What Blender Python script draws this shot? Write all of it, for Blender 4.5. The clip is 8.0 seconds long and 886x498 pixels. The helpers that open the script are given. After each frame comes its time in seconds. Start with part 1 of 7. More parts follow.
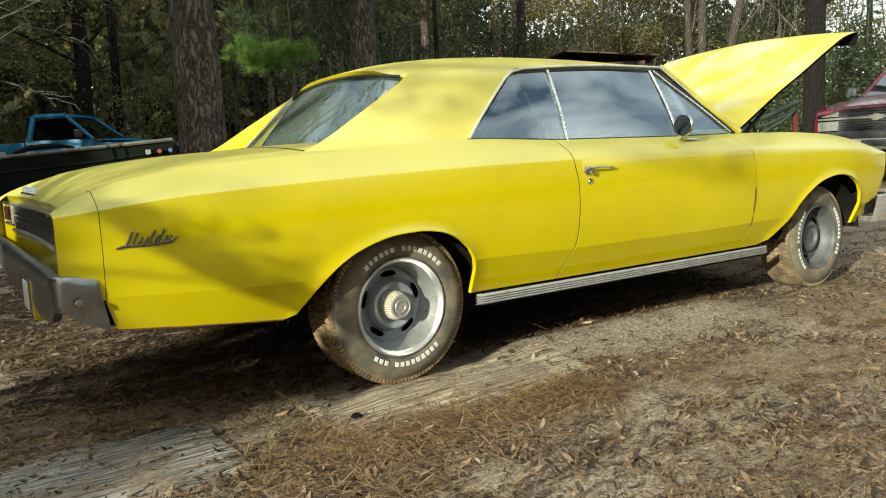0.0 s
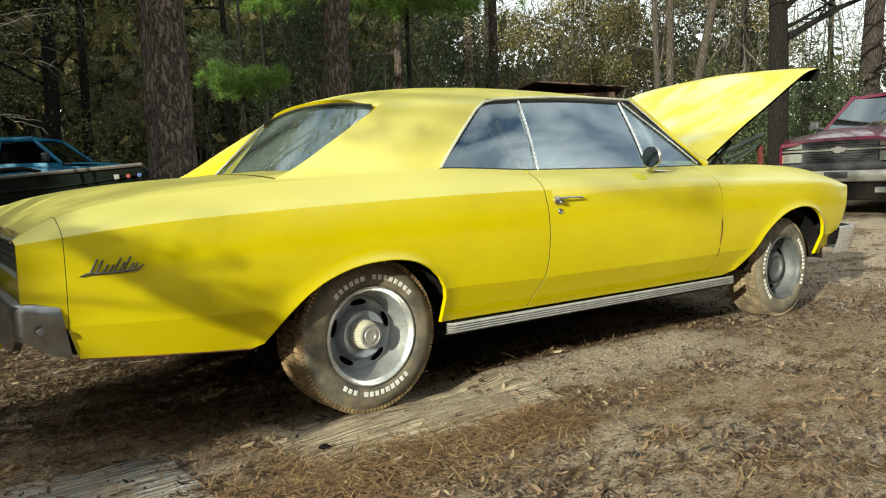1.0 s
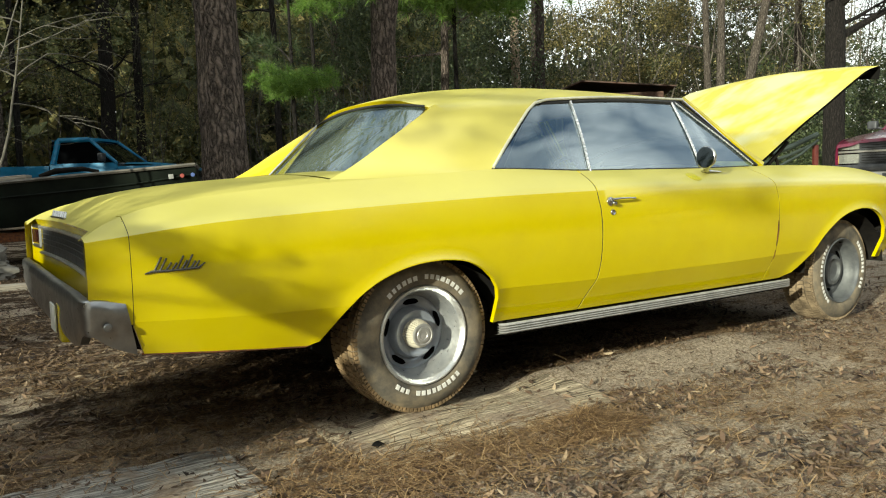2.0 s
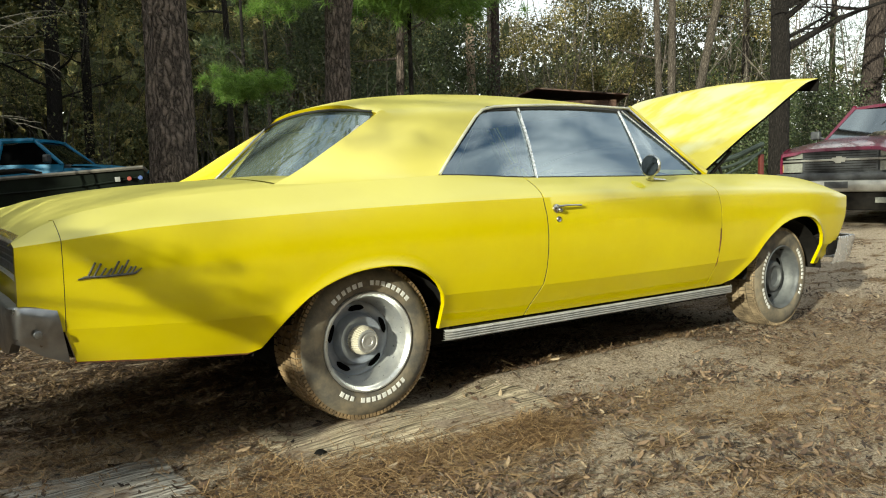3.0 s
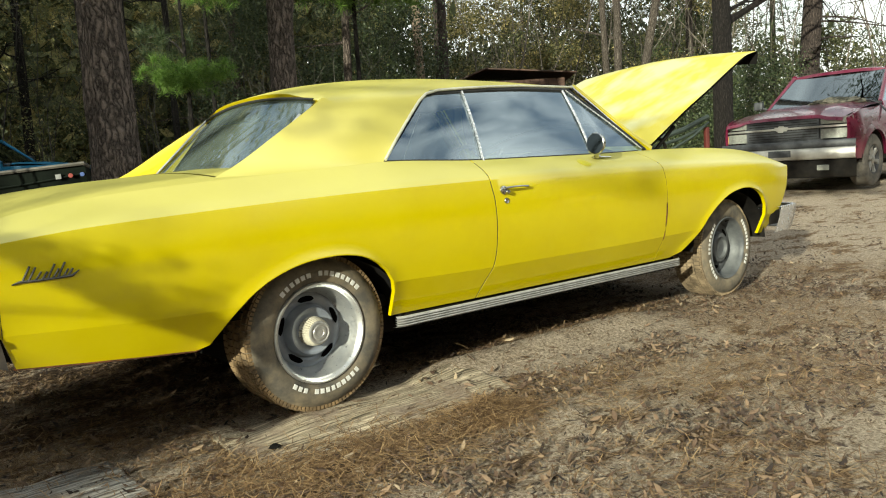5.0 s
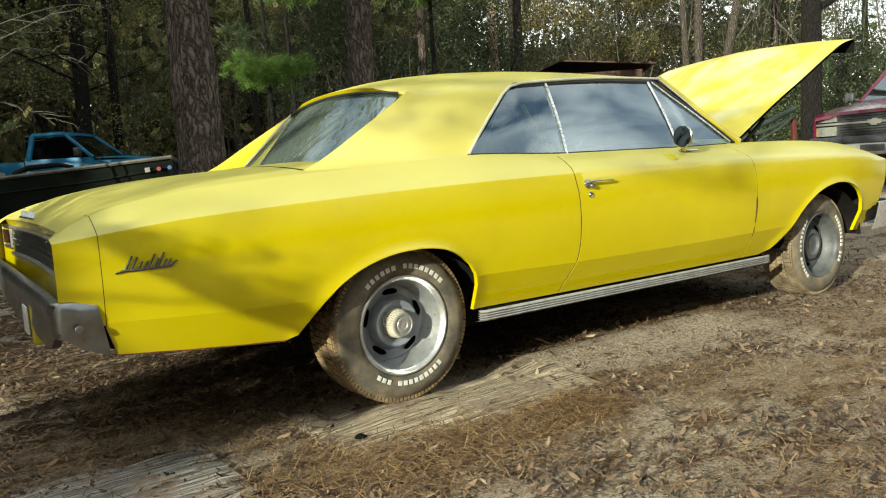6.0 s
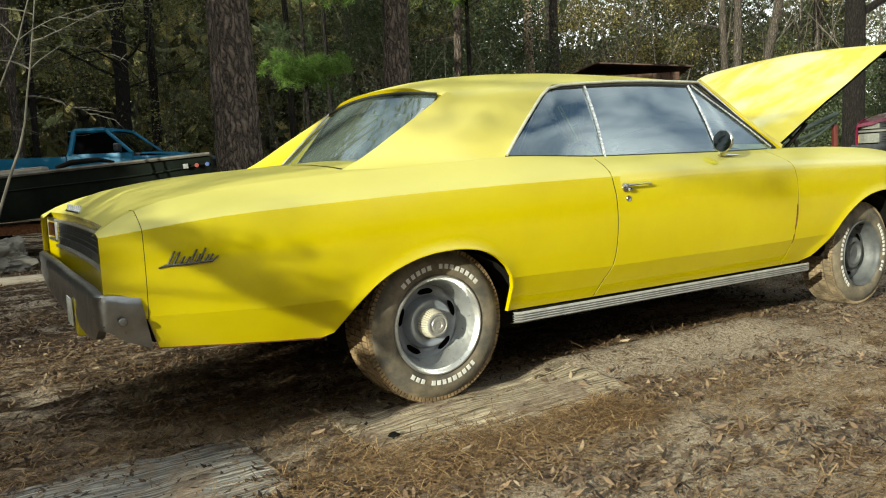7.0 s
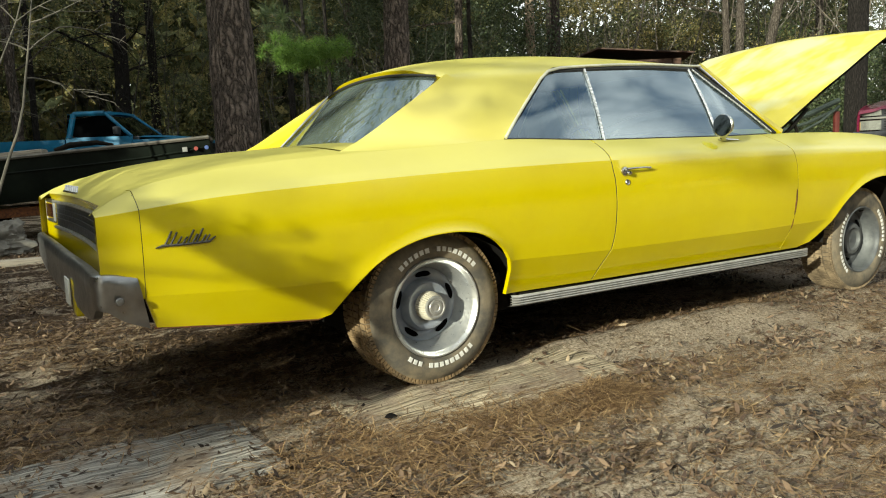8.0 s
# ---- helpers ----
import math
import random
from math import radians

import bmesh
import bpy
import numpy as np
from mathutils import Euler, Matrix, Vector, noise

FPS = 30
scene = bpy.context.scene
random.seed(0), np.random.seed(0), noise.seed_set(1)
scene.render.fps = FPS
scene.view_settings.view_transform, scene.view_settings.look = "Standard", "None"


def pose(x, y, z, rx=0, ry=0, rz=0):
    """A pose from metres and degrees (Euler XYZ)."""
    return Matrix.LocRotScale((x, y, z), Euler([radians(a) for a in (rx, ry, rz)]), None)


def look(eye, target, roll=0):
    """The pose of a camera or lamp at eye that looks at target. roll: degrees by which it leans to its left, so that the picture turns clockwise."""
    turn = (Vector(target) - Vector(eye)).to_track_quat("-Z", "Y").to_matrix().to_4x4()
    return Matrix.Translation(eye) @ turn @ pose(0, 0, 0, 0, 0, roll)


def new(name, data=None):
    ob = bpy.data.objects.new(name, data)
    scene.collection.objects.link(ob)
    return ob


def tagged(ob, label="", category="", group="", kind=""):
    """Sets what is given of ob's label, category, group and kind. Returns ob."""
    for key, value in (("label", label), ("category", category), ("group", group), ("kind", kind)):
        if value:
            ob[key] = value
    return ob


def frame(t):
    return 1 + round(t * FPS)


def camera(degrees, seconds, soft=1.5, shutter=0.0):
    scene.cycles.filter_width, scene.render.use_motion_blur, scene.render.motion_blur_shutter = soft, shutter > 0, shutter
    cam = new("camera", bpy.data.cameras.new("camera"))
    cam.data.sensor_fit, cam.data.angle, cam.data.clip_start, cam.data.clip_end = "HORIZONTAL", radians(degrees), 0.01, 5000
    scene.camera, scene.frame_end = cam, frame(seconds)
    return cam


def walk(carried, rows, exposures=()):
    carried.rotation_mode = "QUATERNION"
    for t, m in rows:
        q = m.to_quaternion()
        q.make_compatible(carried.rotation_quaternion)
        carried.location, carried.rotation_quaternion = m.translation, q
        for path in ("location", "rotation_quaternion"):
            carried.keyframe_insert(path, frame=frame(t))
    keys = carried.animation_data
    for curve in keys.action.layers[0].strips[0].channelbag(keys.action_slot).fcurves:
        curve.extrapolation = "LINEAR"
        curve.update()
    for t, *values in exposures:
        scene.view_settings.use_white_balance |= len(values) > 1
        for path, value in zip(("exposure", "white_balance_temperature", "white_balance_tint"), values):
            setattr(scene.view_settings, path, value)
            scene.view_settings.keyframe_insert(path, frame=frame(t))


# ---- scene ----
cam = camera(60.4, 8.0, soft=1.1)
PATH = [
    (0, (-1.423, -3.286, 0.885), (-0.302, -1.648, 0.639), -2.3),
    (0.5, (-1.421, -3.293, 0.89), (-0.237, -1.692, 0.703), -1.8),
    (1, (-1.418, -3.287, 0.892), (-0.231, -1.688, 0.714), -1.7),
    (1.5, (-1.445, -3.27, 0.894), (-0.327, -1.621, 0.72), -1.5),
    (1.7, (-1.454, -3.273, 0.894), (-0.361, -1.608, 0.719), -1.6),
    (2.8, (-1.425, -3.285, 0.9), (-0.286, -1.65, 0.73), -1.2),
    (3, (-1.413, -3.296, 0.897), (-0.226, -1.695, 0.733), -1.1),
    (3.5, (-1.397, -3.309, 0.9), (-0.134, -1.766, 0.743), -1.2),
    (4, (-1.389, -3.321, 0.895), (-0.105, -1.798, 0.72), -2.0),
    (4.2, (-1.392, -3.319, 0.887), (-0.107, -1.8, 0.694), -2.7),
    (5.3, (-1.376, -3.308, 0.91), (-0.114, -1.773, 0.69), -3.5),
    (5.5, (-1.386, -3.306, 0.909), (-0.153, -1.746, 0.694), -3.3),
    (6, (-1.414, -3.27, 0.908), (-0.291, -1.629, 0.689), -3.3),
    (6.5, (-1.433, -3.263, 0.91), (-0.366, -1.585, 0.696), -2.7),
    (7, (-1.436, -3.264, 0.911), (-0.379, -1.579, 0.697), -2.4),
    (7.5, (-1.431, -3.266, 0.905), (-0.375, -1.583, 0.674), -2.3),
    (8, (-1.429, -3.267, 0.897), (-0.376, -1.585, 0.647), -2.1),
]
walk(cam, [(t, look(eye, target, roll)) for t, eye, target, roll in PATH])

# ---------------------------------------------------------------- light
SUN_DIR = Vector((-0.90, -0.36, 0.25)).normalized()     # towards the sun
elev = math.asin(SUN_DIR.z)
azim = math.atan2(SUN_DIR.x, SUN_DIR.y)
world = bpy.data.worlds.new("world")
scene.world = world
world.use_nodes = True
wt = world.node_tree
wt.nodes.clear()
w_out = wt.nodes.new("ShaderNodeOutputWorld")
w_bg = wt.nodes.new("ShaderNodeBackground")
w_sky = wt.nodes.new("ShaderNodeTexSky")
w_sky.sky_type = "NISHITA"
w_sky.sun_disc = False
w_sky.sun_elevation = elev
w_sky.sun_rotation = azim
w_sky.air_density, w_sky.dust_density, w_sky.ozone_density = 1.0, 1.5, 1.5
w_bg.inputs["Strength"].default_value = 0.12
# broken cloud over the whole sky
w_co = wt.nodes.new("ShaderNodeTexCoord")
w_map = wt.nodes.new("ShaderNodeMapping")
w_map.inputs["Scale"].default_value = (1.0, 1.0, 2.2)
w_noise = wt.nodes.new("ShaderNodeTexNoise")
w_noise.inputs["Scale"].default_value = 2.6
w_noise.inputs["Detail"].default_value = 4.0
w_noise.inputs["Roughness"].default_value = 0.50
w_ramp = wt.nodes.new("ShaderNodeValToRGB")
w_ramp.color_ramp.elements[0].position = 0.35
w_ramp.color_ramp.elements[1].position = 0.64
w_mix = wt.nodes.new("ShaderNodeMix")
w_mix.data_type = "RGBA"
w_mix.inputs["B"].default_value = (11.0, 10.8, 10.4, 1)
wt.links.new(w_co.outputs["Generated"], w_map.inputs["Vector"])
wt.links.new(w_map.outputs["Vector"], w_noise.inputs["Vector"])
wt.links.new(w_noise.outputs["Fac"], w_ramp.inputs["Fac"])
# whiter haze low over the trees
w_sep = wt.nodes.new("ShaderNodeSeparateXYZ")
wt.links.new(w_co.outputs["Generated"], w_sep.inputs["Vector"])
w_low = wt.nodes.new("ShaderNodeMapRange")
w_low.inputs["From Min"].default_value = 0.10
w_low.inputs["From Max"].default_value = 0.50
w_low.inputs["To Min"].default_value = 0.85
w_low.inputs["To Max"].default_value = 0.0
wt.links.new(w_sep.outputs["Z"], w_low.inputs["Value"])
w_max = wt.nodes.new("ShaderNodeMath")
w_max.operation = "MAXIMUM"
wt.links.new(w_ramp.outputs["Color"], w_max.inputs[0])
wt.links.new(w_low.outputs["Result"], w_max.inputs[1])
wt.links.new(w_max.outputs["Value"], w_mix.inputs["Factor"])
wt.links.new(w_sky.outputs["Color"], w_mix.inputs["A"])
wt.links.new(w_mix.outputs["Result"], w_bg.inputs["Color"])
wt.links.new(w_bg.outputs["Background"], w_out.inputs["Surface"])

sun_data = bpy.data.lights.new("sun", "SUN")
sun_data.energy = 5.0
sun_data.angle = radians(0.5)
sun_data.color = (1.0, 0.955, 0.80)
sun = new("sun", sun_data)
sun.matrix_world = look(SUN_DIR * 60, (0, 0, 0))
scene.view_settings.exposure = 0.63
scene.view_settings.use_white_balance = True
scene.view_settings.white_balance_temperature = 6500
scene.view_settings.white_balance_tint = 0.5


# ---------------------------------------------------------------- materials
def nodes_of(name):
    m = bpy.data.materials.new(name)
    m.use_nodes = True
    return m, m.node_tree, m.node_tree.nodes["Principled BSDF"]


def noise_node(nt, scale, detail=5.0, rough=0.55, stretch=None):
    co = nt.nodes.new("ShaderNodeTexCoord")
    n = nt.nodes.new("ShaderNodeTexNoise")
    n.inputs["Scale"].default_value = scale
    n.inputs["Detail"].default_value = detail
    n.inputs["Roughness"].default_value = rough
    if stretch:
        mp = nt.nodes.new("ShaderNodeMapping")
        mp.inputs["Scale"].default_value = stretch
        nt.links.new(co.outputs["Object"], mp.inputs["Vector"])
        nt.links.new(mp.outputs["Vector"], n.inputs["Vector"])
    else:
        nt.links.new(co.outputs["Object"], n.inputs["Vector"])
    return n


def ramp_node(nt, src, stops):
    r = nt.nodes.new("ShaderNodeValToRGB")
    els = r.color_ramp.elements
    while len(els) < len(stops):
        els.new(0.5)
    for e, (p, c) in zip(els, stops):
        e.position = p
        e.color = (*c, 1)
    nt.links.new(src, r.inputs["Fac"])
    return r


def bump_node(nt, src, bsdf, strength, dist):
    b = nt.nodes.new("ShaderNodeBump")
    b.inputs["Strength"].default_value = strength
    b.inputs["Distance"].default_value = dist
    nt.links.new(src, b.inputs["Height"])
    nt.links.new(b.outputs["Normal"], bsdf.inputs["Normal"])
    return b


def surface(name, c1, c2, scale=6.0, rough=(0.5, 0.7), metal=0.0, bump=0.0, dist=0.004, stretch=None, detail=6.0, coat=0.0, spec=0.5, lo=0.35, hi=0.65):
    """A two-colour noise surface with roughness that wanders too."""
    m, nt, b = nodes_of(name)
    n = noise_node(nt, scale, detail, 0.6, stretch)
    r = ramp_node(nt, n.outputs["Fac"], [(lo, c1), (hi, c2)])
    nt.links.new(r.outputs["Color"], b.inputs["Base Color"])
    n2 = noise_node(nt, scale * 4.3, 4.0, 0.6, stretch)
    rr = ramp_node(nt, n2.outputs["Fac"], [(0.3, (rough[0],) * 3), (0.7, (rough[1],) * 3)])
    nt.links.new(rr.outputs["Color"], b.inputs["Roughness"])
    b.inputs["Metallic"].default_value = metal
    b.inputs["Coat Weight"].default_value = coat
    b.inputs["Specular IOR Level"].default_value = spec
    if bump:
        bump_node(nt, n2.outputs["Fac"], b, bump, dist)
    return m


def leafy(name, stops, trans=0.35, rough=0.55):
    """Leaves: the colour varies from leaf to leaf, and light comes through."""
    m, nt, b = nodes_of(name)
    g = nt.nodes.new("ShaderNodeNewGeometry")
    r = ramp_node(nt, g.outputs["Random Per Island"], stops)
    nt.links.new(r.outputs["Color"], b.inputs["Base Color"])
    b.inputs["Roughness"].default_value = rough
    t = nt.nodes.new("ShaderNodeBsdfTranslucent")
    nt.links.new(r.outputs["Color"], t.inputs["Color"])
    mix = nt.nodes.new("ShaderNodeMixShader")
    mix.inputs["Fac"].default_value = trans
    out = nt.nodes["Material Output"]
    nt.links.new(b.outputs["BSDF"], mix.inputs[1])
    nt.links.new(t.outputs["BSDF"], mix.inputs[2])
    nt.links.new(mix.outputs["Shader"], out.inputs["Surface"])
    return m


def glassy(name, tint, ior=1.9, dust=0.0):
    """A tinted pane: what is behind shows through, and the gloss follows Fresnel."""
    m, nt, b = nodes_of(name)
    tr = nt.nodes.new("ShaderNodeBsdfTransparent")
    tr.inputs["Color"].default_value = (*tint, 1)
    gl = nt.nodes.new("ShaderNodeBsdfGlossy")
    gl.inputs["Roughness"].default_value = 0.03
    gl.inputs["Color"].default_value = (0.78, 0.90, 1.0, 1)
    fr = nt.nodes.new("ShaderNodeFresnel")
    fr.inputs["IOR"].default_value = ior
    mix = nt.nodes.new("ShaderNodeMixShader")
    nt.links.new(fr.outputs["Fac"], mix.inputs["Fac"])
    nt.links.new(tr.outputs["BSDF"], mix.inputs[1])
    nt.links.new(gl.outputs["BSDF"], mix.inputs[2])
    last = mix.outputs["Shader"]
    if dust:
        df = nt.nodes.new("ShaderNodeBsdfDiffuse")
        df.inputs["Color"].default_value = (0.40, 0.50, 0.46, 1)
        film = ramp_node(nt, noise_node(nt, 6.0, 6.0, 0.65).outputs["Fac"], [(0.3, (dust * 0.7,) * 3), (0.75, (dust * 1.5,) * 3)])
        mix2 = nt.nodes.new("ShaderNodeMixShader")
        nt.links.new(film.outputs["Color"], mix2.inputs["Fac"])
        nt.links.new(last, mix2.inputs[1])
        nt.links.new(df.outputs["BSDF"], mix2.inputs[2])
        last = mix2.outputs["Shader"]
    nt.links.new(last, nt.nodes["Material Output"].inputs["Surface"])
    return m


def make_paint(name, sun_dapples=False, dusty=1.0):
    m, nt, b = nodes_of(name)
    n = noise_node(nt, 1.7, 6.0, 0.62)
    r = ramp_node(nt, n.outputs["Fac"], [(0.30, (0.480, 0.378, 0.0002)), (0.52, (0.525, 0.422, 0.0003)), (0.75, (0.565, 0.465, 0.0008))])
    fine = noise_node(nt, 160.0, 3.0)
    mx = nt.nodes.new("ShaderNodeMix")
    mx.data_type = "RGBA"
    mx.inputs["B"].default_value = (0.56, 0.48, 0.05, 1)
    dust = ramp_node(nt, noise_node(nt, 5.0, 7.0, 0.7).outputs["Fac"], [(0.5, (0.0,) * 3), (0.8, (0.12,) * 3)])
    nt.links.new(dust.outputs["Color"], mx.inputs["Factor"])
    nt.links.new(r.outputs["Color"], mx.inputs["A"])
    # pale dust and pollen on the level panels, plus sky sheen painted in by slope
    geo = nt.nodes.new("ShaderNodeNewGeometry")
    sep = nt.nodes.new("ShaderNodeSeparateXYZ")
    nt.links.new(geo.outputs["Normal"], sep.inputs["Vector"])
    level = ramp_node(nt, sep.outputs["Z"], [(0.06, (0.0,) * 3), (0.42, (0.20 * dusty if not sun_dapples else 0.14,) * 3), (0.72, (0.38 * dusty if not sun_dapples else 0.20,) * 3), (0.97, (0.34 * dusty if not sun_dapples else 0.18,) * 3)])
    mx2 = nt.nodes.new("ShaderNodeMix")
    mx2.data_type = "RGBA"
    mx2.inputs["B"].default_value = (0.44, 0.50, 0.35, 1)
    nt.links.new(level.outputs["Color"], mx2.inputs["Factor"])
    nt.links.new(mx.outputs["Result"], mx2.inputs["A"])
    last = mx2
    if sun_dapples:
        # sun dapples and sky sheen on the raised hood, painted as pale blotches
        st = noise_node(nt, 2.4, 3.0, 0.5, (1.0, 1.7, 1.0))
        dapple_mask = ramp_node(nt, st.outputs["Fac"], [(0.42, (0.0,) * 3), (0.62, (0.80,) * 3)])
        last = nt.nodes.new("ShaderNodeMix")
        last.data_type = "RGBA"
        last.inputs["B"].default_value = (0.52, 0.52, 0.31, 1)
        nt.links.new(dapple_mask.outputs["Color"], last.inputs["Factor"])
        nt.links.new(mx2.outputs["Result"], last.inputs["A"])
    nt.links.new(last.outputs["Result"], b.inputs["Base Color"])
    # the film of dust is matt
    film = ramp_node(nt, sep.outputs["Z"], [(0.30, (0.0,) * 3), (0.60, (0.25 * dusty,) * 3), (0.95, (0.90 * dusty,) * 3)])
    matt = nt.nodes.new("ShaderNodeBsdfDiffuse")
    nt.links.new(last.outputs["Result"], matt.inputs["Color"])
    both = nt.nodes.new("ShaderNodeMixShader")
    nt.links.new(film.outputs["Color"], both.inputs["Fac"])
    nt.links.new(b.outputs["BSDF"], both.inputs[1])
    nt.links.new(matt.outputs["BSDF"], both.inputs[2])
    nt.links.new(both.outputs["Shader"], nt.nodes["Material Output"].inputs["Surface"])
    rr = ramp_node(nt, n.outputs["Fac"], [(0.3, (0.30,) * 3), (0.7, (0.42,) * 3)])
    nt.links.new(rr.outputs["Color"], b.inputs["Roughness"])
    b.inputs["Specular IOR Level"].default_value = 0.08
    b.inputs["Coat Weight"].default_value = 1.0
    b.inputs["Coat IOR"].default_value = 1.55
    b.inputs["Coat Roughness"].default_value = 0.14
    bump_node(nt, fine.outputs["Fac"], b, 0.04, 0.001)
    return m


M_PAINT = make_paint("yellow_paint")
M_HOODPAINT = make_paint("dappled_yellow_paint", True)
# the same paint with little of the pale dust and painted sheen
M_DEEPPAINT = make_paint("deeper_yellow_paint", dusty=0.1)
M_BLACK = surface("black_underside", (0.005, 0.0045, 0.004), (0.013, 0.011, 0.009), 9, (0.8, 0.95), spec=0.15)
M_SLOTDARK = surface("black_slot_patch", (0.0015,) * 3, (0.003,) * 3, 9, (0.9, 0.95), spec=0.0)
M_INSIDE = surface("dark_vinyl", (0.012, 0.012, 0.014), (0.03, 0.03, 0.034), 30, (0.45, 0.6))
M_CHROME = surface("worn_chrome", (0.46, 0.46, 0.45), (0.60, 0.60, 0.58), 14, (0.12, 0.28), 1.0, 0.03, 0.001)
M_BUMPER = surface("dull_bumper_chrome", (0.20, 0.205, 0.215), (0.36, 0.36, 0.365), 7, (0.26, 0.46), 1.0, 0.03, 0.001)
M_BRIGHT = surface("bright_window_trim", (0.66, 0.67, 0.68), (0.80, 0.80, 0.80), 25, (0.2, 0.32), 0.7)
M_ALLOY = surface("brushed_trim", (0.36, 0.355, 0.34), (0.50, 0.49, 0.47), 25, (0.28, 0.42), 0.6)
M_FRONTRIM = surface("dull_grey_rim_paint", (0.06, 0.064, 0.07), (0.115, 0.12, 0.12), 14, (0.5, 0.65), 0.2, 0.05)
M_RALLY = surface("silver_grey_wheel_paint", (0.22, 0.245, 0.29), (0.31, 0.335, 0.38), 16, (0.28, 0.42), 0.40, 0.03)
M_CAP = surface("ivory_centre_cap", (0.50, 0.46, 0.36), (0.60, 0.56, 0.46), 30, (0.25, 0.4), 0.3)
M_TRIMRING = surface("dull_bright_trim_ring", (0.46, 0.47, 0.48), (0.62, 0.62, 0.60), 18, (0.26, 0.42), 0.78, 0.04, 0.001)
M_TYRE = surface("dusty_tyre_rubber", (0.066, 0.060, 0.050), (0.20, 0.160, 0.105), 13, (0.75, 0.9), 0.0, 0.5, 0.003, detail=9.0, lo=0.36, hi=0.68)
M_TREAD = surface("muddy_tread", (0.060, 0.042, 0.024), (0.24, 0.160, 0.080), 16, (0.85, 0.95), 0.0, 0.6, 0.006, lo=0.3, hi=0.58)
M_MUDTREAD = surface("sandy_mud_tread", (0.10, 0.072, 0.042), (0.34, 0.255, 0.155), 9, (0.88, 0.97), 0.0, 0.8, 0.008)
M_LETTER = surface("white_raised_rubber", (0.50, 0.49, 0.46), (0.68, 0.67, 0.64), 40, (0.6, 0.8))
M_GLASS = glassy("side_glass", (0.70, 0.78, 0.78), 3.8, 0.04)
M_SCREEN = glassy("windscreen_glass", (0.80, 0.86, 0.82), 1.6, 0.02)
M_BACKGLASS = glassy("rear_glass", (0.42, 0.50, 0.45), 3.6, 0.12)
M_RUST = surface("rust", (0.06, 0.02, 0.01), (0.20, 0.07, 0.02), 40, (0.8, 0.95), 0, 0.5)
M_TAILGREY = surface("grey_tail_panel", (0.022, 0.026, 0.033), (0.045, 0.05, 0.06), 12, (0.3, 0.45), 0.2)
M_LAMP = surface("dark_red_lens", (0.018, 0.006, 0.006), (0.035, 0.010, 0.01), 20, (0.1, 0.2))
M_GASKET = surface("black_rubber_seal", (0.012,) * 3, (0.022,) * 3, 30, (0.5, 0.7))


# ---------------------------------------------------------------- mesh helpers
def link_bm(name, bm, mat, parent=None, label="", smooth=True, angle=35.0):
    me = bpy.data.meshes.new(name)
    bmesh.ops.recalc_face_normals(bm, faces=bm.faces[:])
    if smooth:
        lim = radians(angle)
        for f in bm.faces:
            f.smooth = True
        for e in bm.edges:
            if len(e.link_faces) == 2 and e.calc_face_angle(0) > lim:
                e.smooth = False
    bm.to_mesh(me)
    bm.free()
    me.materials.append(mat)
    ob = new(name, me)
    if parent is not None:
        ob.parent = parent
    if label:
        tagged(ob, label)
    return ob


def part(name, bm, mat, parent, label="", smooth=True, angle=35.0):
    return link_bm(name, bm, mat, parent, label, smooth, angle)


def thing(name, m, label, category, group="", kind=""):
    e = new(name)
    e.empty_display_size = 0.1
    e.matrix_basis = m
    return tagged(e, label, category, group, kind)


def box_bm(bm, x0, x1, y0, y1, z0, z1, bevel=0.0, seg=2):
    vs = [bm.verts.new((x, y, z)) for x in (x0, x1) for y in (y0, y1) for z in (z0, z1)]
    fs = [bm.faces.new([vs[i] for i in q]) for q in ((0, 1, 3, 2), (4, 6, 7, 5), (0, 4, 5, 1), (2, 3, 7, 6), (0, 2, 6, 4), (1, 5, 7, 3))]
    if bevel:
        es = list({e for f in fs for e in f.edges})
        bmesh.ops.bevel(bm, geom=es, offset=bevel, segments=seg, affect="EDGES", profile=0.6)
    return bm


def box(x0, x1, y0, y1, z0, z1, bevel=0.0, seg=2):
    return box_bm(bmesh.new(), x0, x1, y0, y1, z0, z1, bevel, seg)


def grid_bm(bm, rows, close_u=False, close_v=False):
    """Skins rows of points, all of one length."""
    vv = [[bm.verts.new(p) for p in r] for r in rows]
    n, k = len(vv), len(vv[0])
    for i in range(n if close_u else n - 1):
        for j in range(k if close_v else k - 1):
            a, b, c, d = vv[i][j], vv[i][(j + 1) % k], vv[(i + 1) % n][(j + 1) % k], vv[(i + 1) % n][j]
            try:
                bm.faces.new((a, b, c, d))
            except ValueError:
                pass
    return vv


def grid(rows, close_u=False, close_v=False):
    bm = bmesh.new()
    grid_bm(bm, rows, close_u, close_v)
    return bm


def thicken(bm, d):
    bmesh.ops.recalc_face_normals(bm, faces=bm.faces[:])
    bmesh.ops.solidify(bm, geom=bm.faces[:], thickness=d)
    return bm


